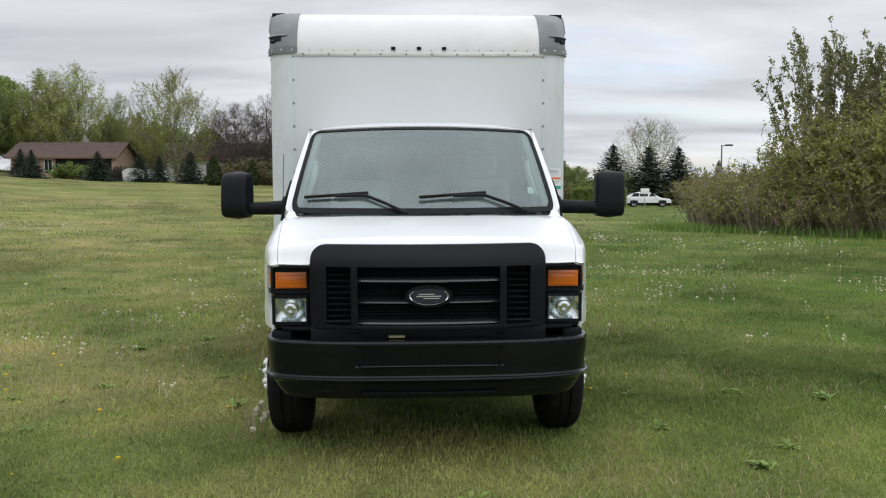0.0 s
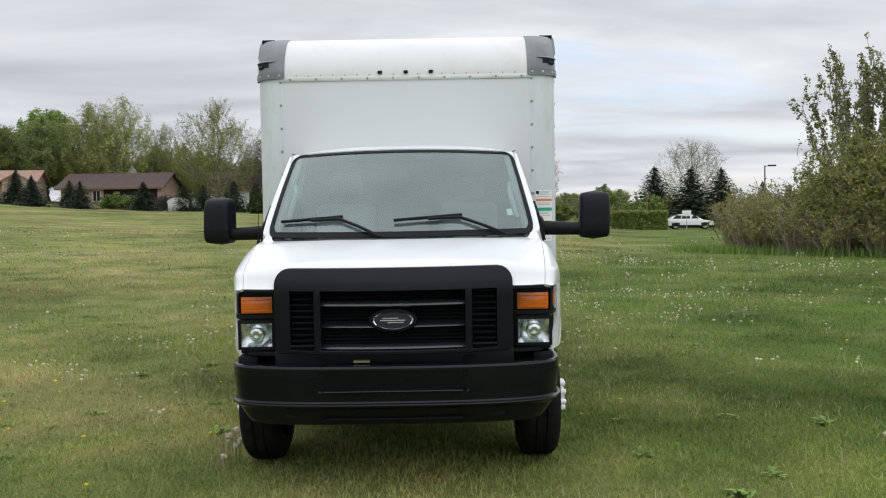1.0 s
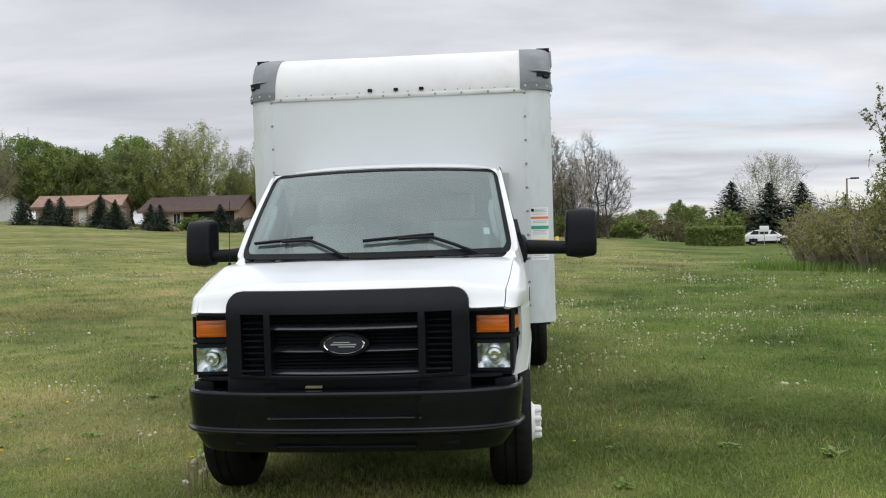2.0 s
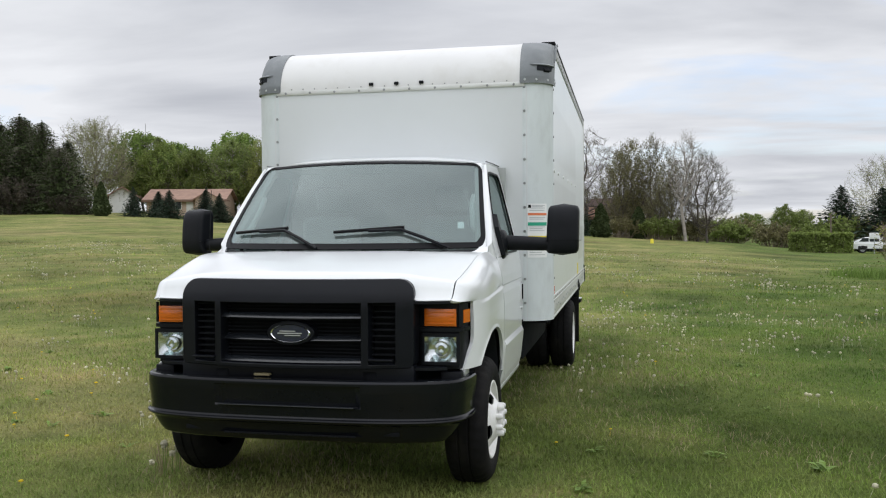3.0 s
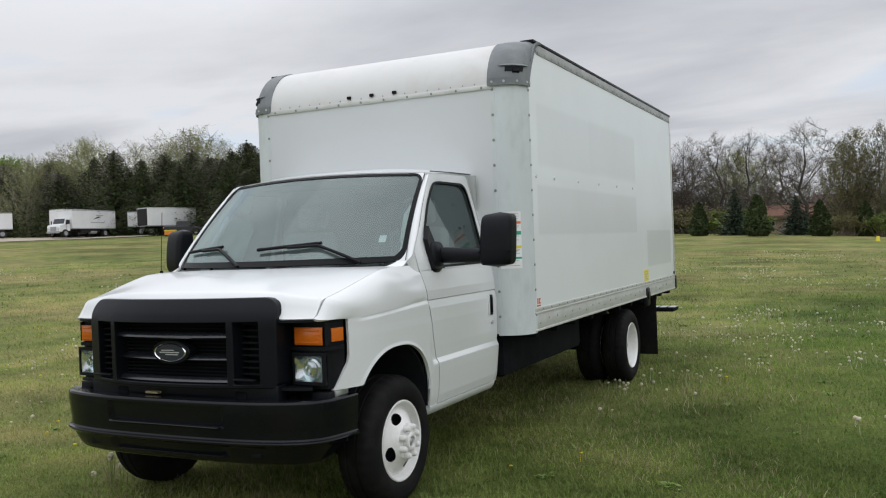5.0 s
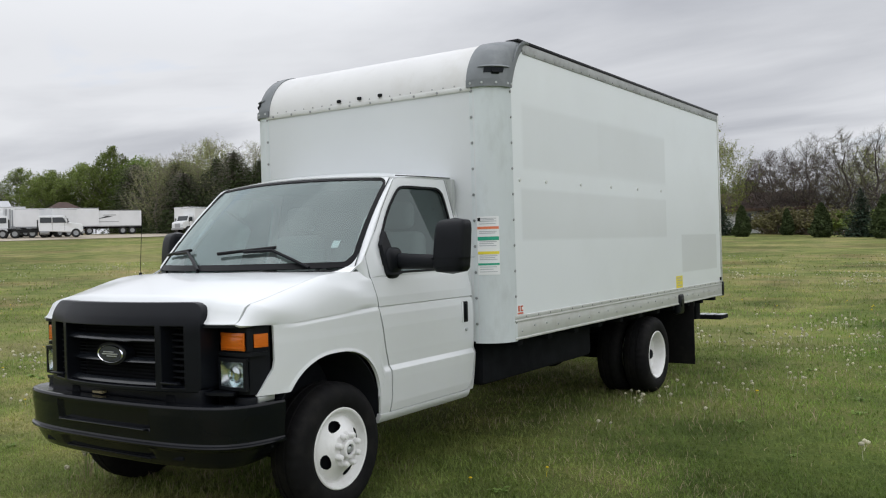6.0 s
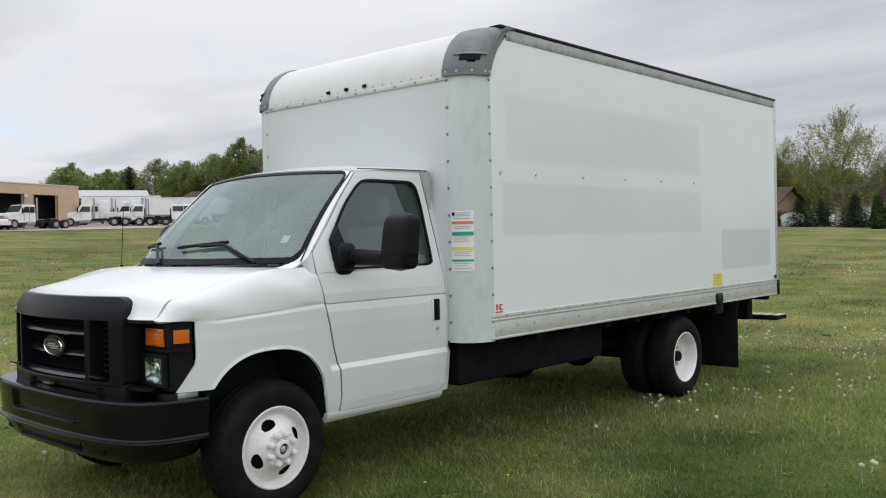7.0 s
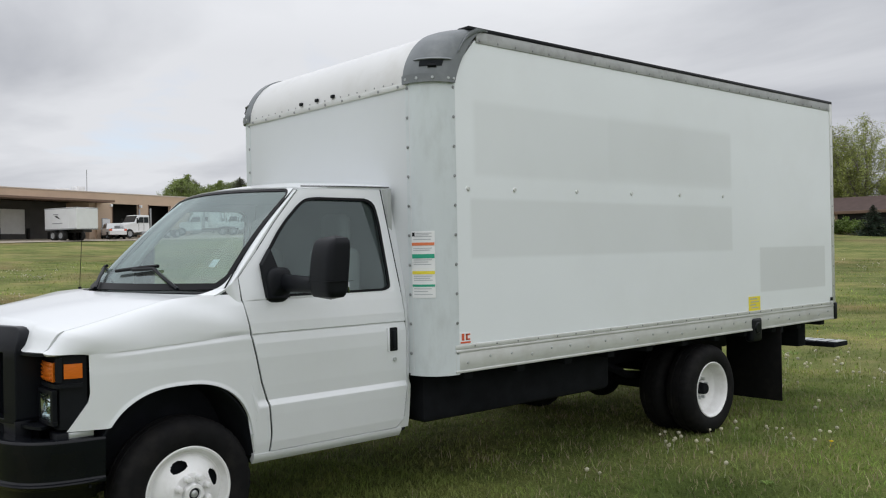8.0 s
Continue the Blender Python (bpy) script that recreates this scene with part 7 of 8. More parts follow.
def house(name, label, at, turn, length, depth, wall, ridge, wall_mat, roof_mat, windows=(), doors=(), dark=(), cross=None, chimney=None):
    h = thing(name, label, "house", (at[0], at[1], lie(*at) - 0.15), turn)
    bm = block(-length / 2, length / 2, -depth / 2, depth / 2, 0, wall)
    ends = bmesh.new()
    for s in (1, -1):
        a = [ends.verts.new((s * length / 2, y, z)) for y, z in ((-depth / 2, wall), (depth / 2, wall), (0, ridge - 0.03))]
        b = [ends.verts.new((s * (length / 2 - 0.2), y, z)) for y, z in ((-depth / 2, wall), (depth / 2, wall), (0, ridge - 0.03))]
        ends.faces.new(a); ends.faces.new(b[::-1])
        for i in range(3):
            ends.faces.new((a[i], a[(i + 1) % 3], b[(i + 1) % 3], b[i]))
    bmesh.ops.recalc_face_normals(ends, faces=ends.faces[:])
    merge(bm, ends)
    part("wall", bm, wall_mat, h, smooth=False)
    roof = part("roof", gable(length, depth, wall, ridge, bmesh.new()), roof_mat, h, smooth=False)
    if cross:
        x, w, out = cross
        b = block(x - w / 2, x + w / 2, -depth / 2 - out, -depth / 2, 0, wall)
        t = bmesh.new()
        a = [t.verts.new((x + dx, -depth / 2 - out - 0.01, z)) for dx, z in ((-w / 2, wall), (w / 2, wall), (0, wall + w * 0.28))]
        c = [t.verts.new((x + dx, -depth / 2 - out + 0.2, z)) for dx, z in ((-w / 2, wall), (w / 2, wall), (0, wall + w * 0.28))]
        t.faces.new(a); t.faces.new(c[::-1])
        for i in range(3):
            t.faces.new((a[i], a[(i + 1) % 3], c[(i + 1) % 3], c[i]))
        bmesh.ops.recalc_face_normals(t, faces=t.faces[:])
        merge(b, t)
        part("wing_wall", b, wall_mat, h, smooth=False)
        g = gable(out + depth / 2, w, wall, wall + w * 0.28, bmesh.new(), 0.35)
        part("wing_roof", merge(bmesh.new(), g, Matrix.Translation((x, -out / 2 - depth / 4, 0)) @ Matrix.Rotation(radians(90), 4, "Z")), roof_mat, h, smooth=False)
    if chimney:
        part("chimney", block(chimney - 0.35, chimney + 0.35, -0.3, 0.4, wall, ridge + 0.8, 0.03), M["wall_brick"], roof)
    f = -depth / 2
    for x, z, w, t in windows:
        win = part("window", block(x - w / 2 - 0.07, x + w / 2 + 0.07, f - 0.05, f + 0.05, z - 0.07, z + t + 0.07, 0.01), M["wall_white"], h)
        part("pane", block(x - w / 2, x + w / 2, f - 0.062, f - 0.04, z, z + t), M["far_window"], win)
        part("glazing_bar", block(x - 0.025, x + 0.025, f - 0.07, f - 0.06, z, z + t), M["wall_white"], win)
    for x, w in doors:
        part("door", block(x - w / 2, x + w / 2, f - 0.05, f + 0.05, 0.1, 2.15, 0.02), M["wall_white"], h)
    # a flat near-black panel on the wall takes the place of porch shade
    for x0, x1, z0, z1 in dark:
        part("porch_recess", block(x0, x1, f - 0.03, f + 0.04, z0, z1), M["far_dark"], h, "flat dark panel for the shade of an open porch")
    part("fascia", block(-length / 2 - 0.5, length / 2 + 0.5, f - 0.62, f - 0.56, wall - 0.30 - (ridge - wall) * 0.5 / (depth / 2) * 0.3, wall - 0.04, 0.01), M["trim_brown"], h)
    return h


house("ranch_house", "low tan brick house with a dark brown roof", (-39.0, 100.8), 1, 11.8, 7.5, 2.6, 4.15, M["wall_brick"], M["roof_brown"],
      windows=((-4.4, 1.0, 1.3, 1.0), (-1.7, 0.9, 0.8, 1.2)), dark=((-0.9, 5.4, 0.3, 2.35),))
house("ranch_house", "long tan house with a brown roof behind spruces", (-53.6, 99.6), 14, 9.6, 7.0, 2.2, 3.5, M["wall_tan"], M["roof_tan"],
      windows=((-3.4, 1.0, 1.2, 0.9), (-1.2, 1.0, 1.4, 0.9)), doors=((0.6, 0.9),), cross=(3.0, 3.0, 0.9))
house("white_house", "white two-level house with a brown roof among trees", (-23.6, 108.6), 12, 12.5, 8.0, 3.1, 5.0, M["wall_white"], M["roof_brown"],
      windows=((-4.8, 1.2, 1.2, 1.3), (-1.0, 1.2, 1.2, 1.3), (4.6, 1.2, 1.2, 1.3)), doors=((-2.8, 1.0),), dark=((0.8, 3.4, 0.2, 2.4),))
house("white_house", "small white gabled house beside the conifers", (-62.6, 98.4), 118, 7.0, 3.2, 2.2, 3.2, M["wall_white"], M["roof_tan"], windows=((0.8, 1.0, 0.9, 0.9),))
house("ranch_house", "low house with a rust-red roof behind evergreens", (-4.8, 104.8), 3, 6.6, 7.0, 2.1, 3.2, M["wall_tan"], M["roof_red"],
      windows=((-2.2, 1.0, 1.2, 0.9), (0.2, 1.0, 1.0, 0.9)), doors=((1.5, 0.9),), dark=((2.1, 3.1, 0.2, 2.0),))
house("white_house", "white gabled house in the thicket", (0.9, 109.0), -12, 6.0, 6.5, 2.9, 4.7, M["wall_white"], M["roof_brown"], windows=((-1.2, 1.2, 1.1, 1.1), (1.4, 1.2, 1.0, 1.1)))


def build_shed():
    x, y = -29.4, 91.6
    s = thing("garden_shed", "small white shed with a rounded barn roof", "shed", (x, y, lie(x, y) - 0.05), 15)
    part("wall", block(-1.1, 1.1, -0.9, 0.9, 0, 0.95), M["wall_white"], s, smooth=False)
    def roof(u, v):
        a = math.pi * u
        return Vector((-1.2 * math.cos(a), -1.0 + 2.0 * v, 0.92 + 0.62 * math.sin(a) ** 0.8))
    part("roof", grid(roof, 12, 1), M["wall_white"], s, out=(0, 0, 1), thick=0.05)
    for y in (-0.86, 0.86):
        end = bmesh.new()
        end.faces.new([end.verts.new((-1.12 * math.cos(math.pi * i / 12), y, 0.92 + 0.58 * math.sin(math.pi * i / 12) ** 0.8)) for i in range(13)])
        part("gable_end", end, M["wall_white"], s, thick=0.04)
    part("door", block(-0.4, 0.4, -0.93, -0.9, 0.05, 0.92), M["wall_white"], s)


build_shed()


def build_warehouse():
    ox, oy = -96.4, 45.2
    turn = math.degrees(math.atan2(-23.5, 8.6))
    z = 3.62
    w = thing("warehouse", "long tan block warehouse with dark dock doors and flat roof", "warehouse", (ox, oy, z), turn)
    # local x runs along the front, local -y points back; the front is at y = 0 and faces +y
    L, H, D = 46.0, 4.85, -18.0
    doors = ((3.0, 6.3), (7.8, 11.5))
    xs = [0.0]
    for a, b in doors:
        xs += [a, b]
    xs.append(13.6)
    for i in range(0, len(xs) - 1, 2):
        part("wall", block(xs[i], xs[i + 1], -0.3, 0.0, -0.6, H), M["warehouse_tan"], w, smooth=False)
    for a, b in doors:
        part("lintel", block(a, b, -0.3, 0.0, 3.75, H), M["warehouse_tan"], w, smooth=False)
        part("door_frame", block(a - 0.08, a, -0.05, 0.06, -0.3, 3.8), M["trim_brown"], w)
        part("door_frame", block(b, b + 0.08, -0.05, 0.06, -0.3, 3.8), M["trim_brown"], w)
    part("wall", block(13.6, L, -0.3, 0.0, 3.9, H), M["warehouse_tan"], w, smooth=False)
    part("wall", block(13.6, 14.4, -4.0, -0.3, -0.6, 3.9), M["warehouse_tan"], w, smooth=False)
    # the canopy's shade is put into this wall's colour
    back = part("dock_wall", block(14.4, L, -4.3, -4.0, -0.6, 3.9), M["dock_shade"], w, smooth=False)
    for x in (21.0, 26.5, 32.0):
        part("dock_door", block(x - 1.4, x + 1.4, -4.0, -3.9, 0.4, 3.0, 0.02), M["wall_white"], back, "pale roller door")
        for s in (-1, 1):
            part("bumper_post", block(x + s * 1.7 - 0.1, x + s * 1.7 + 0.1, -4.0, -3.6, -0.3, 1.0, 0.02), M["far_dark"], back)
    part("end_wall", block(-0.3, 0.0, D, 0.0, -0.6, H), M["warehouse_tan"], w, smooth=False)
    part("rear_wall", block(0, L, D - 0.3, D, -0.6, H), M["warehouse_tan"], w, smooth=False)
    # near-black sheet added close behind the doors, for the unlit interior
    part("inner_wall", block(0, 14.0, -2.8, -2.5, -0.6, H), M["far_dark"], w, smooth=False)
    roof = part("roof", block(-0.35, L, D, 0.05, H, H + 0.14, 0.03), M["roof_edge"], w, "flat roof with a pale metal edge", smooth=False)
    part("canopy", block(13.0, L, -0.2, 2.2, 3.75, 3.98, 0.03), M["trim_brown"], w, "brown canopy over the docks", smooth=False)
    for x, s in ((11.0, 0.9), (13.1, 0.6)):
        part("vent_unit", block(x, x + 1.1, -6, -5, H + 0.2, H + 0.2 + s, 0.05), M["far_white"], roof)
    part("vent_pipe", rod([(27, -5, H), (27, -5, H + 1.2)], 0.12, 8), M["far_grey"], roof)
    part("mast", rod([(11.2, -4.5, H), (11.2, -4.5, H + 3.0)], 0.045, 5), M["far_grey"], roof)
    part("office_door", block(12.2, 13.0, -0.02, 0.05, -0.1, 2.1, 0.02), M["far_grey"], w)
    part("notice_board", block(11.9, 12.9, 0.01, 0.06, 1.2, 2.0), M["far_white"], w)
    for x in (7.55, 11.75):
        part("wall_lamp", block(x - 0.12, x + 0.12, 0.0, 0.25, 3.4, 3.7, 0.03), M["far_white"], w)


build_warehouse()


def build_yard():
    def strip(name, pts, label):
        bm = bmesh.new()
        n = 14
        rows = []
        for (x0, y0), (x1, y1) in pts:
            rows.append([bm.verts.new((x0 + (x1 - x0) * i / n, y0 + (y1 - y0) * i / n, lie(x0 + (x1 - x0) * i / n, y0 + (y1 - y0) * i / n) + 0.05)) for i in range(n + 1)])
        for a, b in zip(rows, rows[1:]):
            for i in range(n):
                bm.faces.new((a[i], a[i + 1], b[i + 1], b[i]))
        bm.normal_update()
        return tagged(link_mesh(name, bm, M["gravel"], out=(0, 0, 1)), label, "gravel", kind="structure")
    rows = []
    for i in range(13):
        y = -2 + i * 7.0
        near = float(np.interp(y, (-2, 20, 40, 60, 72, 82), (-74, -80, -85, -83, -76, -70)))
        rows.append(((near, y), (near - 55 + i * 3.2, y)))
    strip("gravel_yard", rows, "tan gravel yard in front of the warehouse")


build_yard()


# ---- vehicles in the yard and the car park ----
def far_wheel(parent, x, y, r, w=0.25, rim="far_grey"):
    """A tyre lying in the x-z plane at (x, y), y being its outer face."""
    s = 1 if y > 0 else -1
    prof = ((r * 0.58, 0.0), (r * 0.62, 0.02), (r * 0.93, 0.02), (r, -0.04), (r, -w + 0.04), (r * 0.9, -w))
    t = lathe(prof, 20)
    m = Matrix.Translation((x, y, r)) @ Matrix.Rotation(radians(90 * s), 4, "Z")
    ty = part("tyre", t, M["far_rubber"], parent)
    ty.matrix_basis = m
    # the rim's grey carries the shade it sits in
    part("rim", lathe(((r * 0.60, 0.0), (r * 0.5, -0.05), (r * 0.2, -0.03), (0.0, -0.02)), 16), M[rim], ty)
    return ty


def prism(points, y0, y1, bevel=0.0, taper=None):
    """The outline (x, z) drawn out from y0 to y1; taper pulls in what lies above a height."""
    bm = bmesh.new()
    def side(y, x, z):
        if taper and z > taper[0]:
            return y * (1 - taper[1] * (z - taper[0]))
        return y
    a = [bm.verts.new((x, side(y0, x, z), z)) for x, z in points]
    b = [bm.verts.new((x, side(y1, x, z), z)) for x, z in points]
    bm.faces.new(a)
    bm.faces.new(b[::-1])
    n = len(points)
    for i in range(n):
        bm.faces.new((a[i], b[i], b[(i + 1) % n], a[(i + 1) % n]))
    bmesh.ops.recalc_face_normals(bm, faces=bm.faces[:])
    if bevel:
        bmesh.ops.bevel(bm, geom=bm.edges[:], offset=bevel, segments=2, affect="EDGES", profile=0.5)
    return bm


def cargo_box(t, x0, x1, z0, z1, w, mark=True):
    b = part("cargo_box", block(x0, x1, -w / 2, w / 2, z0, z1, 0.04), M["far_white"], t, "white cargo box", smooth=False)
    part("lower_rail", block(x0, x1, -w / 2 - 0.02, w / 2 + 0.02, z0, z0 + 0.12, 0.01), M["far_grey"], b)
    part("upper_rail", block(x0, x1, -w / 2 - 0.02, w / 2 + 0.02, z1 - 0.10, z1 - 0.02, 0.01), M["far_grey"], b)
    n = int((x1 - x0) / 1.2)
    for i in range(1, n):
        x = x0 + (x1 - x0) * i / n
        part("panel_joint", block(x - 0.02, x + 0.02, -w / 2 - 0.012, w / 2 + 0.012, z0 + 0.12, z1 - 0.1), M["far_white"], b)
    if mark:
        c, l = (x0 + x1) / 2 + 0.4, (x1 - x0) * 0.10
        for s in (1, -1):
            y = s * (w / 2 + 0.014)
            part("swoosh_mark", prism(((c - l, z1 - 1.15), (c + l * 0.2, z1 - 0.75), (c + l, z1 - 0.80), (c + l * 0.3, z1 - 0.95)), y - 0.004, y + 0.004), M["far_dark"], b, "dark slanted shape on the side", smooth=False)
            part("text_bar", block(c - l * 1.5, c + l * 1.7, y - 0.004, y + 0.004, z1 - 1.55, z1 - 1.47), M["far_grey"], b)
            part("text_bar", block(c - l * 0.2, c + l * 1.4, y - 0.004, y + 0.004, z1 - 0.68, z1 - 0.58), M["far_grey"], b)
    return b


def trailer(at, turn, length, label, mark=True, height=3.75, open_end=False):
    t = thing("semi_trailer", label, "trailer", (at[0], at[1], lie(*at) + 0.05), turn, "trailers in the yard")
    b = cargo_box(t, -length / 2, length / 2, 1.05, height, 2.5, mark)
    if open_end:
        # the box is solid; a near-black sheet stands for its shaded inside
        part("open_doorway", block(-length / 2 - 0.02, -length / 2 + 0.02, -1.15, 1.15, 1.15, height - 0.12), M["far_dark"], b, "flat dark panel for the shade inside an open doorway")
    part("chassis_rail", block(-length / 2, length / 2, -0.5, 0.5, 0.8, 1.05), M["far_dark"], t)
    for x in (length / 2 - 1.2, length / 2 - 2.4):
        for y in (1.25, -1.25):
            far_wheel(t, x, y, 0.5, 0.5)
    for y in (0.8, -0.8):
        part("landing_leg", block(-length / 2 + 2.4, -length / 2 + 2.6, y - 0.08, y + 0.08, 0.0, 1.0), M["far_dark"], t)
        part("mud_flap", block(length / 2 - 0.35, length / 2 - 0.33, y - 0.4, y + 0.4, 0.2, 0.9), M["far_dark"], t)
    return t


def far_box_truck(at, turn):
    t = thing("box_truck", "white straight truck with a long box, parked in the yard", "truck", (at[0], at[1], lie(*at) + 0.05), turn)
    cargo_box(t, -4.0, 2.9, 0.95, 3.25, 2.45)
    # a short, low cab
    cab_parts(t, 0.0).matrix_basis = Matrix.Translation((-4.15, 0, 0.12)) @ Matrix.Diagonal((0.52, 0.95, 0.84, 1))
    part("chassis_rail", block(-5.2, 2.6, -0.45, 0.45, 0.7, 1.0), M["far_dark"], t)
    part("side_guard", block(-2.6, 0.4, -1.1, 1.1, 0.55, 0.95, 0.03), M["far_dark"], t)
    for y in (1.15, -1.15):
        far_wheel(t, -4.95, y, 0.46, 0.28)
        far_wheel(t, 1.2, y, 0.46, 0.5)
    return t


def cab_parts(t, x, crew=0.0, sleeper=0.0, mat="far_white"):
    """A conventional cab whose back is at x and whose nose points to -x."""
    l = 1.6 + crew
    top = 2.55 + sleeper * 0.35
    out = ((x, 0.75), (x, top), (x - l + 0.45, top), (x - l, 1.75), (x - l - 1.35, 1.55), (x - l - 1.5, 1.30), (x - l - 1.5, 0.62), (x - l - 0.2, 0.60))
    c = part("cab", prism(out, -1.08, 1.08, 0.06, (1.7, 0.10)), M[mat], t, "white cab", smooth=False)
    for s in (1, -1):
        y = s * 1.055
        n = 2 if crew else 1
        w = (l - 0.55) / n
        for i in range(n):
            a = x - 0.15 - i * w
            f = 0.30 if i == n - 1 else 0.0
            part("side_window", prism(((a, 1.70), (a, 2.32), (a - w + 0.12 + f * 0.3, 2.32), (a - w + 0.12 - f, 1.70)), y - 0.02, y + 0.02, 0.0), M["far_window"], c, smooth=False)
            part("door_seam", block(a - w + 0.04, a - w + 0.06, y + s * 0.02 - 0.01, y + s * 0.02 + 0.01, 0.8, 2.3), M["far_dark"], c)
        part("mirror", block(x - l + 0.05, x - l + 0.15, s * 1.2, s * 1.38, 1.6, 2.2, 0.03), M["far_dark"], c)
        part("step_tank", lathe(((0.0, -0.5), (0.27, -0.5), (0.27, 0.5), (0.0, 0.5)), 14), M["far_grey"], t).matrix_basis = Matrix.Translation((x - 0.6, s * 0.85, 0.62))
        part("headlamp", block(x - l - 1.56, x - l - 1.48, s * 0.65, s * 0.98, 0.92, 1.12, 0.02), M["clear_lens"], c)
    part("windscreen", prism(((x - l + 0.40, 2.46), (x - l - 0.02, 1.78), (x - l - 0.06, 1.80), (x - l + 0.36, 2.48)), -0.92, 0.92), M["far_window"], c, smooth=False)
    part("grille", block(x - l - 1.56, x - l - 1.48, -0.5, 0.5, 0.75, 1.35, 0.02), M["far_grey"], c)
    part("bumper", block(x - l - 1.68, x - l - 1.42, -1.1, 1.1, 0.42, 0.72, 0.04), M["far_grey"], c)
    return c


def tractor(at, turn, label, sleeper=0.0, crew=0.0, stack=True, day=True):
    t = thing("semi_truck", label, "truck", (at[0], at[1], lie(*at) + 0.05), turn, "tractors in the yard")
    cab_parts(t, 0.0, crew, sleeper)
    if sleeper:
        part("sleeper", block(0.02, sleeper, -1.15, 1.15, 0.8, 3.1, 0.12), M["far_white"], t, "white sleeper box")
        part("wind_fairing", prism(((0.0, 2.6), (-0.9, 2.62), (0.1, 3.3), (sleeper, 3.5), (sleeper, 3.0)), -1.05, 1.05, 0.05), M["far_white"], t, smooth=False)
    part("chassis_rail", block(-3.0, 4.4, -0.42, 0.42, 0.65, 0.92), M["far_dark"], t)
    part("fifth_wheel", block(2.4, 3.3, -0.5, 0.5, 0.92, 1.15, 0.05), M["far_dark"], t)
    if stack:
        for s in (1, -1):
            part("exhaust_stack", rod([(sleeper + 0.25, s * 0.95, 0.9), (sleeper + 0.25, s * 0.95, 3.3)], 0.09, 8), M["far_grey"], t)
    part("cable_rack", block(sleeper + 0.1, sleeper + 0.2, -0.6, 0.6, 1.0, 2.1, 0.03), M["far_dark"], t)
    for y in (1.15, -1.15):
        far_wheel(t, -2.35 - crew, y, 0.5, 0.28)
        for x in (2.5, 3.75):
            far_wheel(t, x, y, 0.5, 0.5)
        part("fender", block(1.9, 4.3, y - 0.3 if y > 0 else y - 0.2, y + 0.2 if y > 0 else y + 0.3, 1.06, 1.10, 0.02), M["far_grey"], t)
    return t


def car(name, label, at, turn, mat, length, height, van=True):
    """A passenger car with its nose to -x."""
    c = thing(name, label, "car", (at[0], at[1], lie(*at) + 0.02), turn)
    k, h = length / 4.6, height / 1.68
    low = [(-2.28, 0.42), (-2.30, 0.62), (-2.18, 0.86), (-1.20, 1.02), (2.20, 1.05), (2.28, 0.80), (2.24, 0.40)]
    top = [(-1.28, 1.0), (-0.62, 1.40), (-0.15, 1.60), (0.45, 1.66), (1.15, 1.58), (1.75, 1.34), (2.22, 1.02)] if van else [(-1.1, 1.0), (-0.45, 1.62), (0.3, 1.66), (0.75, 1.60), (0.85, 1.0)]
    sc = lambda pts: [(x * k, z * h) for x, z in pts]
    b = part("body", prism(sc(low), -0.90, 0.90, 0.06), mat, c, smooth=False)
    r = part("cabin", prism(sc(top), -0.86, 0.86, 0.05, (1.0 * h, 0.22)), mat, c, smooth=False)
    for s in (1, -1):
        panes = ((-0.98, -0.42, -0.30, -0.05), (0.02, 0.02, 0.80, 0.80), (0.88, 0.88, 1.35, 1.75)) if van else ((-0.88, -0.42, 0.0, 0.0), (0.06, 0.06, 0.62, 0.70))
        for a, d, e, f in panes:
            y = s * 0.80
            pts = sc(((a, 1.08), (d, 1.52), (e, 1.54), (f, 1.08)))
            bm = prism(pts, y - 0.035, y + 0.035)
            bm.transform(Matrix.Identity(4))
            part("side_window", bm, M["far_window"], r, smooth=False)
        for x in (-1.42, 1.38):
            part("wheel_arch", block((x - 0.40) * k, (x + 0.40) * k, s * 0.80, s * 0.915, 0.30, 0.74 * h, 0.05), M["far_dark"], b)
            far_wheel(c, x * k, s * 0.93, 0.34, 0.22, "far_grey")
        part("headlamp", block(-2.27 * k, -2.0 * k, s * 0.55, s * 0.88, 0.72 * h, 0.86 * h, 0.03), M["clear_lens"], b)
        part("tail_lamp", block(2.18 * k, 2.29 * k, s * 0.62, s * 0.90, 0.80 * h, 1.0 * h, 0.02), M["sticker_red"], b)
        part("mirror", block(-0.85 * k, -0.70 * k, s * 0.90, s * 1.05, 1.02 * h, 1.16 * h, 0.03), mat, b)
        part("sill", block(-1.0 * k, 1.0 * k, s * 0.86, s * 0.905, 0.30, 0.42, 0.02), M["far_dark"], b)
    part("windscreen", prism(sc(((-1.12, 1.06), (-0.45, 1.56), (-0.50, 1.58), (-1.18, 1.07))), -0.72, 0.72), M["far_window"], r, smooth=False)
    part("grille", block(-2.33 * k, -2.25 * k, -0.5, 0.5, 0.55 * h, 0.78 * h, 0.02), M["far_dark"], b)
    if not van:
        part("cargo_bed", block(0.9 * k, 2.2 * k, -0.75, 0.75, 0.95 * h, 1.06 * h, 0.02), M["far_dark"], b)
    return c


far_box_truck((-83.7, 74.0), 92)
trailer((-87.4, 76.6), 92, 9.4, "white trailer parked behind the straight truck", False, 3.4)
trailer((-74.0, 77.0), 74, 6.6, "short white trailer with its doors open in the yard", False, 3.3, True)
trailer((-80.4, 79.6), 46, 4.0, "white trailer parked behind the straight truck", False, 3.0)
trailer((-93.6, 58.6), 92, 3.4, "white trailer end at the yard's edge", False, 3.4)
car("pickup_truck", "black pickup parked beside the trailer", (-69.8, 75.2), 222, M["car_black"], 4.6, 1.7, False)
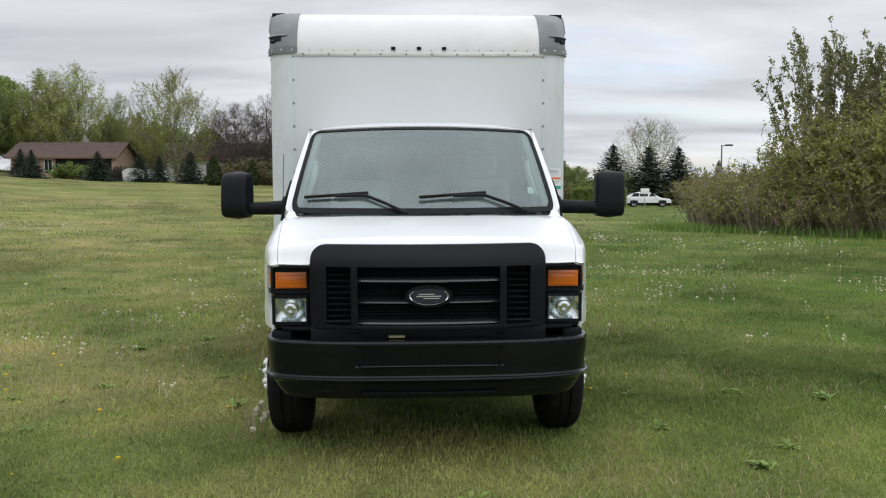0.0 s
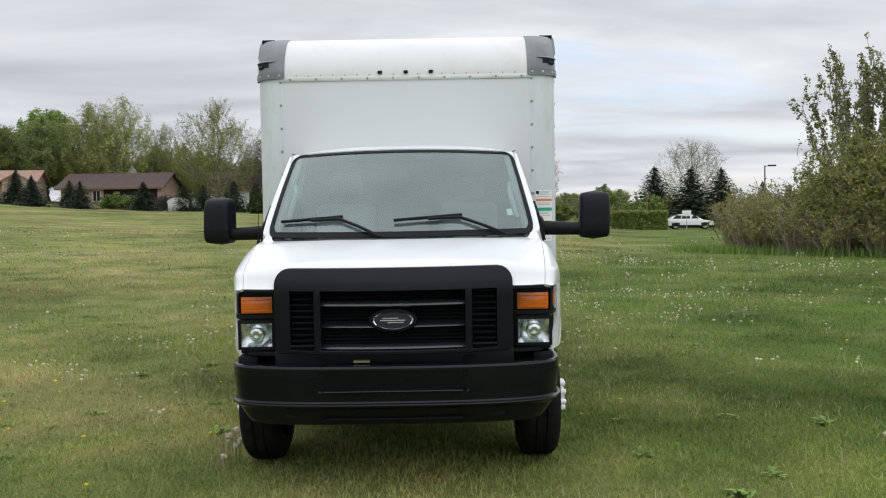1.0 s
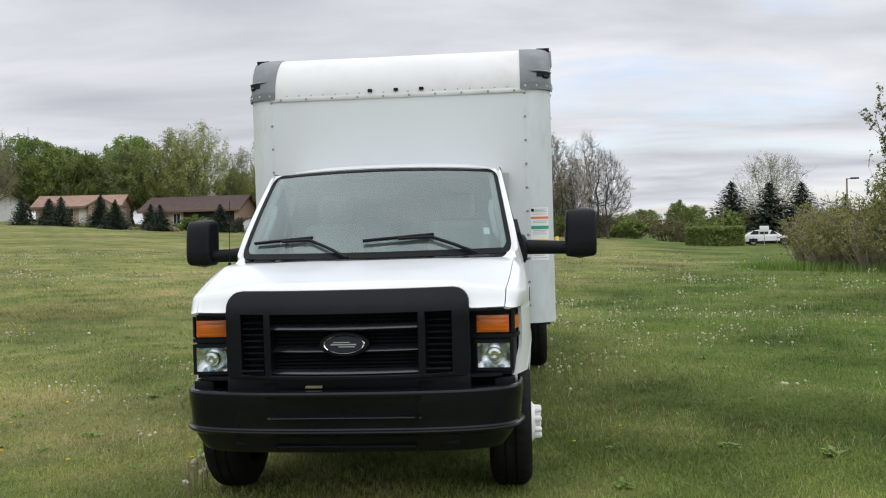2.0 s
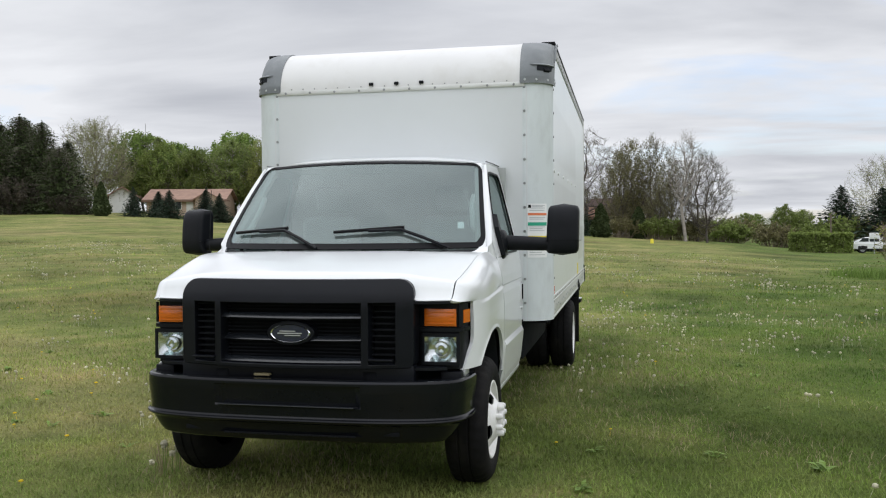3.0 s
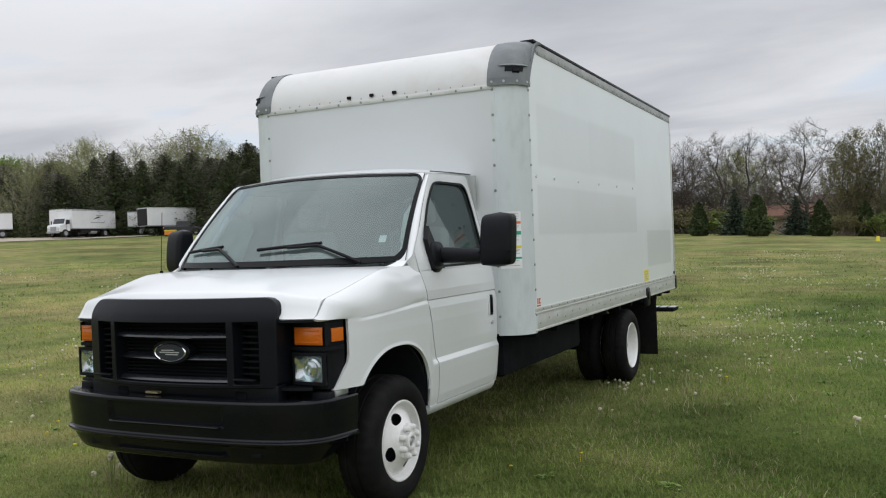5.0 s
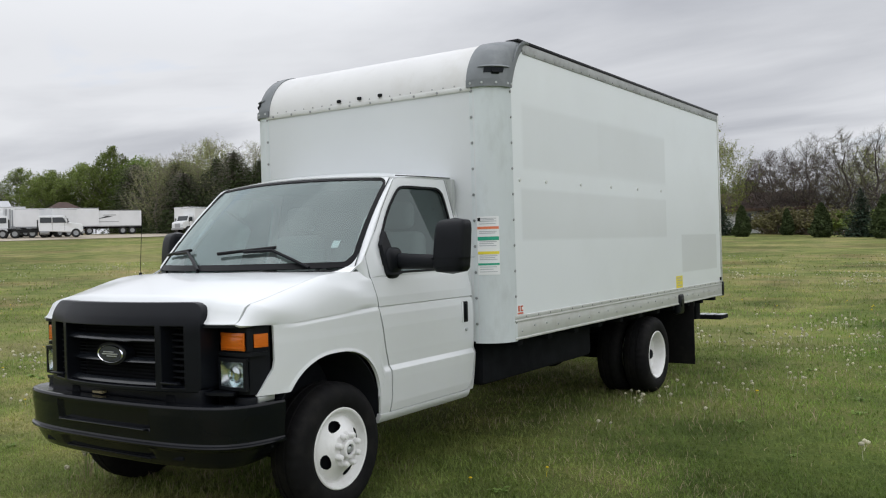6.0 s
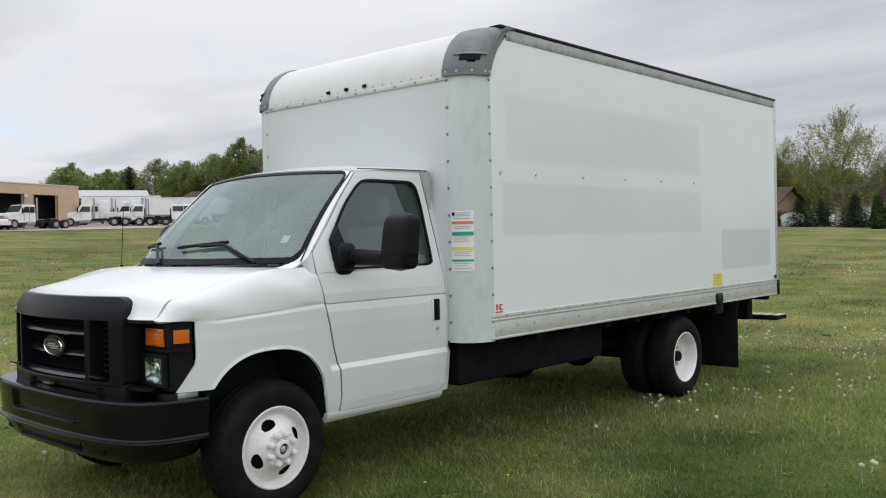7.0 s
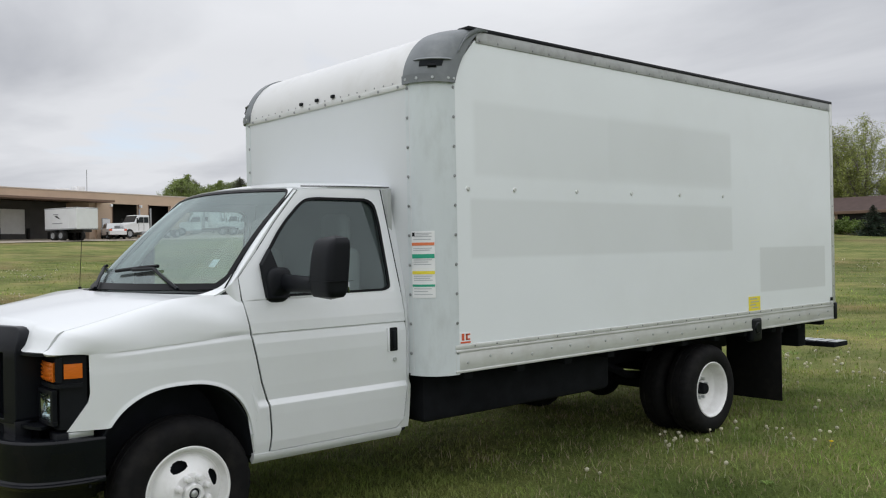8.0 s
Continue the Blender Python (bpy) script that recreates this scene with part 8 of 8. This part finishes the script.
trailer((-99.0, 68.4), 55, 10.0, "white trailer with a dark slanted mark", True, 3.2)
trailer((-101.5, 63.5), 60, 10.0, "white trailer behind the parked tractors", True, 3.5)
trailer((-106.0, 56.0), 60, 10.0, "white trailer at the back of the yard", False, 3.7)
tractor((-91.2, 54.6), 237, "white crew-cab truck without a body", 0.0, 1.6, False)
tractor((-93.5, 52.2), 60, "white day-cab tractor facing the field", 0.0, 0.0)
tractor((-97.5, 53.0), 40, "white sleeper tractor with tall stacks", 1.3)
tractor((-95.6, 46.6), 62, "white tractor by the warehouse corner", 0.0)
tractor((-101.0, 50.5), 50, "white sleeper tractor in the second row", 1.3)
tractor((-90.0, 36.9), 106, "white crew-cab tractor at the dock doors", 0.0, 0.3)
car("pickup_truck", "white pickup by the dock door", (-90.4, 33.6), -8, M["car_white"], 5.4, 1.8, False)
trailer((-84.4, 27.3), 199, 4.8, "white trailer backed into the dock", True, 3.2)


def build_shed_far():
    s = thing("storage_shed", "pale metal shed behind the parked tractors", "shed", (-126, 70, lie(-126, 70)), 65)
    part("wall", block(-9, 0.5, -6, 6, 0, 4.0), M["far_white"], s, smooth=False)
    part("roof", merge(bmesh.new(), gable(9.5, 12, 4.0, 5.4, bmesh.new(), 0.4), Matrix.Translation((-4.25, 0, 0))), M["metal_roof"], s, smooth=False)
    for x in (-6.5, -1.8):
        part("roller_door", block(x - 1.5, x + 1.5, -6.08, -5.98, 0, 3.2), M["far_grey"], s)
    d = thing("storage_shed", "low shed with a dark brown hipped roof", "shed", (-119.5, 76, lie(-119.5, 76)), 65)
    part("wall", block(-3.5, 3.5, -3.5, 3.5, 0, 3.3), M["wall_tan"], d, smooth=False)
    hip = bmesh.new()
    eave = [hip.verts.new(p) for p in ((-4, -4, 3.2), (4, -4, 3.2), (4, 4, 3.2), (-4, 4, 3.2))]
    ridge = [hip.verts.new(p) for p in ((-0.6, 0, 5.2), (0.6, 0, 5.2))]
    for f in ((eave[0], eave[1], ridge[1], ridge[0]), (eave[1], eave[2], ridge[1]), (eave[2], eave[3], ridge[0], ridge[1]), (eave[3], eave[0], ridge[0]), eave[::-1]):
        hip.faces.new(f)
    part("roof", hip, M["roof_brown"], d, smooth=False)


build_shed_far()
car("parked_car", "white hatchback parked beyond the hedge", (23.5, 77.6), 172, M["car_white"], 4.4, 1.48)


def build_posts():
    x, y = 28.6, 71.8
    p = thing("lamp_post", "slim brown car-park lamp post", "street lamp", (x, y, lie(x, y)))
    part("pole", rod([(0, 0, 0), (0, 0, 5.5)], 0.08, 10, taper=0.06), M["pole"], p)
    part("arm", rod([(0, 0, 5.42), (0.45, 0, 5.50)], 0.035, 6), M["pole"], p)
    part("lamp_head", block(0.30, 0.98, -0.16, 0.16, 5.42, 5.56, 0.04), M["far_dark"], p)
    part("base", block(-0.2, 0.2, -0.2, 0.2, 0, 0.25, 0.03), M["concrete"], p)
    x, y = 21.9, 72.6
    s = thing("road_sign", "small pale sign on a post by the parked car", "sign", (x, y, lie(x, y)), 8)
    part("post", rod([(0, 0.02, 0), (0, 0.02, 1.75)], 0.03, 6), M["far_grey"], s)
    part("panel", block(-0.42, 0.42, -0.02, 0.0, 1.25, 1.75, 0.01), M["far_white"], s)
    x, y = 15.4, 84.0
    u = thing("utility_pole", "thin wooden pole by the hedge", "pole", (x + 5.6, y, lie(x + 5.6, y)))
    part("shaft", rod([(0, 0, 0), (0, 0, 3.6)], 0.06, 8), M["pole"], u)
    x, y = 4.0, 72.0
    h = thing("field_marker", "small yellow marker standing in the grass", "marker", (x, y, lie(x, y)))
    part("body", rod([(0, 0, 0), (0, 0, 0.3), (0, 0, 0.40)], 0.16, 10, taper=0.12), M["sticker_yellow"], h)
    m = thing("radio_mast", "distant thin radio mast above the trees", "mast", (-148.9, 250.0, 4.0))
    part("lattice", rod([(0, 0, 0), (0, 0, 32.8)], 0.09, 5), M["far_grey"], m)
    x, y = -69.4, 72.6
    c = thing("equipment_crate", "low orange crate on the ground beside the pickup", "crate", (x, y, lie(x, y) + 0.02), 40)
    part("box", block(-0.65, 0.65, -0.4, 0.4, 0.12, 0.62, 0.03), M["orange"], c)
    part("lid", block(-0.68, 0.68, -0.43, 0.43, 0.62, 0.70, 0.02), M["sticker_yellow"], c)
    for dx in (-0.5, 0.5):
        part("runner", block(dx - 0.06, dx + 0.06, -0.4, 0.4, 0.0, 0.12), M["far_dark"], c)


build_posts()


# ---- grass, dandelions, weeds ----
def fast_mesh(name, verts, loops, sizes, mat):
    me = bpy.data.meshes.new(name)
    me.vertices.add(len(verts))
    me.vertices.foreach_set("co", verts.astype(np.float32).ravel())
    me.loops.add(len(loops))
    me.loops.foreach_set("vertex_index", loops.astype(np.int32))
    me.polygons.add(len(sizes))
    start = np.concatenate(([0], np.cumsum(sizes)[:-1])).astype(np.int32)
    me.polygons.foreach_set("loop_start", start)
    me.update(calc_edges=True)
    me.materials.append(mat)
    return new(name, me)


def patchiness(x, y, k, seed):
    """Slow waves in 0..1 over the lawn."""
    a = np.sin(x * k + 1.3 * np.sin(y * k * 0.7 + seed) + seed) + np.sin(y * k * 1.2 + 1.7 * np.sin(x * k * 0.6 - seed)) + 0.6 * np.sin((x + y) * k * 2.3 + seed * 2)
    return np.clip(a / 4.2 + 0.5, 0, 1)


def lie_many(x, y):
    dx, dy = x - 2.0, y + 4.0
    r, az = np.hypot(dx, dy), np.degrees(np.arctan2(dx, dy))
    h = np.interp(az, RISE_AZ, RISE) * np.clip((r - 14) / 96, 0, 1.25) ** 1.15
    small = np.array([min(q / 30, 1.0) * 0.10 * noise.noise((a * 0.06, b * 0.06, 0.3)) + 0.03 * min(q / 12, 1.0) * noise.noise((a * 0.35, b * 0.35, 1.7)) for a, b, q in zip(x.tolist(), y.tolist(), r.tolist())])
    return h + small


def clear_of_tyres(x, y):
    keep = np.ones(len(x), bool)
    for tx, w in ((0.85, 0.13), (-0.91, 0.13)):
        keep &= ~((np.abs(x - tx) < w) & (np.abs(y) < 0.10))
    for tx, w in ((1.05, 0.13), (-1.10, 0.13), (0.77, 0.13), (-0.83, 0.13)):
        keep &= ~((np.abs(x - tx) < w) & (np.abs(y - 4.55) < 0.10))
    return keep


def scatter(rng, n, r0, r1, a0=-85, a1=62, cx=2.2, cy=-4.2):
    """Even over a fan of ground in front of the walk."""
    r = np.sqrt(rng.uniform(r0 * r0, r1 * r1, n))
    a = np.radians(rng.uniform(a0, a1, n))
    return cx + r * np.sin(a), cy + r * np.cos(a)


def blades(rng, x, y, length, width, lean=0.5):
    n = len(x)
    z = lie_many(x, y) - 0.006
    t = rng.uniform(0, math.tau, n)
    side = np.stack((np.cos(t), np.sin(t), np.zeros(n)), 1) * (width / 2)[:, None]
    b = t + rng.uniform(0.8, 2.3, n)
    bend = np.stack((np.cos(b), np.sin(b), np.zeros(n)), 1) * (length * rng.uniform(0.1, lean, n))[:, None]
    up = np.stack((np.zeros(n), np.zeros(n), length), 1)
    base = np.stack((x, y, z), 1)
    v = np.empty((n, 5, 3))
    v[:, 0], v[:, 1] = base - side, base + side
    v[:, 2], v[:, 3] = base + side * 0.75 + up * 0.55 + bend * 0.35, base - side * 0.75 + up * 0.55 + bend * 0.35
    v[:, 4] = base + up * rng.uniform(0.85, 1.0, n)[:, None] + bend
    k = np.arange(n)[:, None] * 5
    loops = (k + np.array([[0, 1, 2, 3, 3, 2, 4]])).ravel()
    sizes = np.tile([4, 3], n)
    return v.reshape(-1, 3), loops, sizes


def lawn_blades(name, label, seed, rings, mat, dry=False):
    rng = np.random.default_rng(seed)
    vs, ls, ss, base = [], [], [], 0
    for n, r0, r1, l0, l1, w0, w1 in rings:
        x, y = scatter(rng, n, r0, r1)
        p = patchiness(x, y, 0.55, 1.0) * 0.6 + patchiness(x, y, 2.1, 4.0) * 0.4
        keep = clear_of_tyres(x, y)
        if dry:
            keep &= rng.uniform(0, 1, n) < np.clip((p - 0.48) * 4, 0.02, 1)
        x, y, p = x[keep], y[keep], p[keep]
        m = len(x)
        length = rng.uniform(l0, l1, m) * (0.75 + 0.5 * patchiness(x, y, 1.3, 7.0))
        v, l, s = blades(rng, x, y, length, rng.uniform(w0, w1, m), 1.3)
        vs.append(v); ls.append(l + base); ss.append(s)
        base += len(v)
    ob = fast_mesh(name, np.concatenate(vs), np.concatenate(ls), np.concatenate(ss), mat)
    return tagged(ob, label, "grass", kind="stuff")


lawn_blades("grass", "short green mown grass blades", 1, ((170000, 2.4, 6.5, 0.018, 0.046, 0.004, 0.008), (140000, 6.5, 13.0, 0.02, 0.052, 0.006, 0.011), (60000, 13.0, 26.0, 0.03, 0.07, 0.012, 0.022), (20000, 26.0, 50.0, 0.03, 0.08, 0.025, 0.05)), M["grass_blade"])
lawn_blades("dry_grass", "dry straw-coloured grass in patches", 2, ((26000, 2.2, 6.5, 0.03, 0.075, 0.003, 0.006), (40000, 6.5, 14.0, 0.03, 0.075, 0.005, 0.008), (26000, 14.0, 40.0, 0.04, 0.09, 0.012, 0.025)), M["dry_blade"], True)


def heads(name, label, seed, n, r1, size, stalk, mat, flat, thresh, r0=2.6, clump=0.0):
    """Small many-sided flower heads on stalks, thick in some patches."""
    rng = np.random.default_rng(seed)
    x, y = scatter(rng, n, r0, r1)
    p = patchiness(x, y, 0.35, seed * 1.7) * 0.6 + patchiness(x, y, 1.4, seed * 0.9) * 0.4
    keep = (rng.uniform(0, 1, n) < np.clip((p - thresh) * 5, 0.04, 1)) & clear_of_tyres(x, y) & ~((np.abs(x) < 1.0) & (y > -0.6) & (y < 6.5))
    x, y = x[keep], y[keep]
    if clump:
        # several heads to a plant
        k = 1 + rng.poisson(clump, len(x))
        x, y = np.repeat(x, k), np.repeat(y, k)
        x, y = x + rng.normal(0, 0.13, len(x)), y + rng.normal(0, 0.13, len(y))
        keep = clear_of_tyres(x, y)
        x, y = x[keep], y[keep]
    z = lie_many(x, y)
    unit = bmesh.new()
    bmesh.ops.create_icosphere(unit, subdivisions=1, radius=1.0)
    uv = np.array([v.co[:] for v in unit.verts])
    uf = [[v.index for v in f.verts] for f in unit.faces]
    unit.free()
    vs, ls, ss, base = [], [], [], 0
    for a, b, c in zip(x, y, z):
        s = size * rng.uniform(0.7, 1.25)
        h = stalk * rng.uniform(0.5, 1.4)
        dx, dy = rng.normal(0, 0.02, 2)
        v = uv * s * rng.uniform(0.85, 1.1, (len(uv), 1))
        v[:, 2] *= flat
        v += (a + dx, b + dy, c + h)
        st = np.array(((a - 0.002, b, c), (a + 0.002, b, c), (a + dx, b + dy, c + h)))
        vs += [v, st]
        for f in uf:
            ls += [base + i for i in f]
            ss.append(3)
        base += len(v)
        ls += [base, base + 1, base + 2]
        ss.append(3)
        base += 3
    return tagged(fast_mesh(name, np.concatenate(vs), np.array(ls), np.array(ss), mat), label, "flowers", kind="stuff")


heads("dandelion_seed_heads", "white dandelion seed heads scattered over the lawn", 5, 1500, 17.0, 0.0165, 0.09, M["seed_white"], 0.9, 0.60, clump=2.2)
heads("distant_seed_heads", "pale drifts of dandelion seed heads farther out on the lawn", 8, 3400, 46.0, 0.023, 0.14, M["seed_white"], 0.9, 0.58, 11.0, 2.6)
heads("dandelion_flowers", "small yellow dandelion flowers in the grass", 6, 650, 24.0, 0.016, 0.045, M["dandelion_yellow"], 0.45, 0.52)


def weeds(name, label, spots, mat, wide, upright):
    """Rosettes of pointed leaves: (x, y, leaves, length) each."""
    rng = random.Random(len(spots))
    s = Sheet()
    for x, y, count, length in spots:
        o = Vector((x, y, lie(x, y)))
        for i in range(count):
            a = rng.uniform(0, math.tau)
            d = Vector((math.cos(a), math.sin(a), 0))
            l = length * rng.uniform(0.5, 1.25)
            side = Vector((-d.y, d.x, 0)) * l * wide
            u = rng.uniform(0.3, 1.0) * upright
            root = o + Vector((rng.gauss(0, 0.02), rng.gauss(0, 0.02), 0))
            p1, p2 = root + d * l * 0.45 + Vector((0, 0, l * u)), root + d * l + Vector((0, 0, l * u * 1.1))
            b = len(s.v)
            s.v += [root - side * 0.3, root + side * 0.3, p1 + side, p1 - side, p2]
            s.f += [(b, b + 1, b + 2, b + 3), (b + 3, b + 2, b + 4)]
    return tagged(from_arrays(name, s.v, s.f, mat), label, "weeds", kind="stuff")


rw = random.Random(12)
spots = []
for i in range(150):
    r, a = rw.uniform(2.8, 15.0), radians(rw.uniform(-80, 50))
    x, y = 2.2 + r * math.sin(a), -4.4 + r * math.cos(a)
    if not (abs(x) < 1.35 and -1.1 < y < 7.3):
        spots.append((x, y, rw.randint(9, 22), rw.uniform(0.04, 0.085)))
weeds("broadleaf_weeds", "low broad-leaved weeds in the grass", spots, M["weed_leaf"], 0.19, 0.45)
weeds("dry_stalks", "tufts of dry straw standing in the lawn", [(-1.10, -0.25, 30, 0.12), (-1.08, -0.12, 26, 0.11), (-1.14, -0.2, 22, 0.10), (0.62, -1.86, 16, 0.11), (0.56, -1.82, 12, 0.10)] + [(rw.uniform(-4, 9), rw.uniform(-2.5, 9), 7, 0.08) for i in range(90)], M["dry_blade"], 0.018, 1.9)


def tall_dandelions():
    rng = random.Random(5)
    for i in range(9):
        x, y, h = -1.050 + rng.gauss(0, 0.018), -0.20 + rng.gauss(0, 0.07), rng.uniform(0.10, 0.23)
        d = thing("dandelion", "tall dandelion gone to seed beside the front tyre", "flower", (x, y, lie(x, y)), group="dandelions by the tyre")
        part("stalk", rod([(0, 0, 0), (rng.gauss(0, 0.01), rng.gauss(0, 0.01), h)], 0.0025, 5), M["weed_leaf"], d)
        bm = bmesh.new()
        bmesh.ops.create_icosphere(bm, subdivisions=2, radius=rng.uniform(0.014, 0.021), matrix=Matrix.Translation((0, 0, h)))
        for v in bm.verts:
            v.co += v.normal * rng.gauss(0, 0.003)
        part("seed_head", bm, M["seed_white"], d)


tall_dandelions()


def long_grass():
    rng = np.random.default_rng(9)
    n = 62000
    x, y = rng.uniform(8.5, 18.0, n), rng.uniform(13.0, 27.0, n)
    edge = 24.6 - 1.55 * (x - 10.6)
    keep = np.abs(y - edge) < rng.normal(0, 1.3, n) + 1.0
    x, y = x[keep], y[keep]
    v, l, s = blades(rng, x, y, rng.uniform(0.12, 0.44, len(x)), rng.uniform(0.014, 0.024, len(x)), 0.7)
    tagged(fast_mesh("long_grass", v, l, s, M["weed_leaf"]), "longer unmown grass at the foot of the bushes", "grass", kind="stuff")


long_grass()
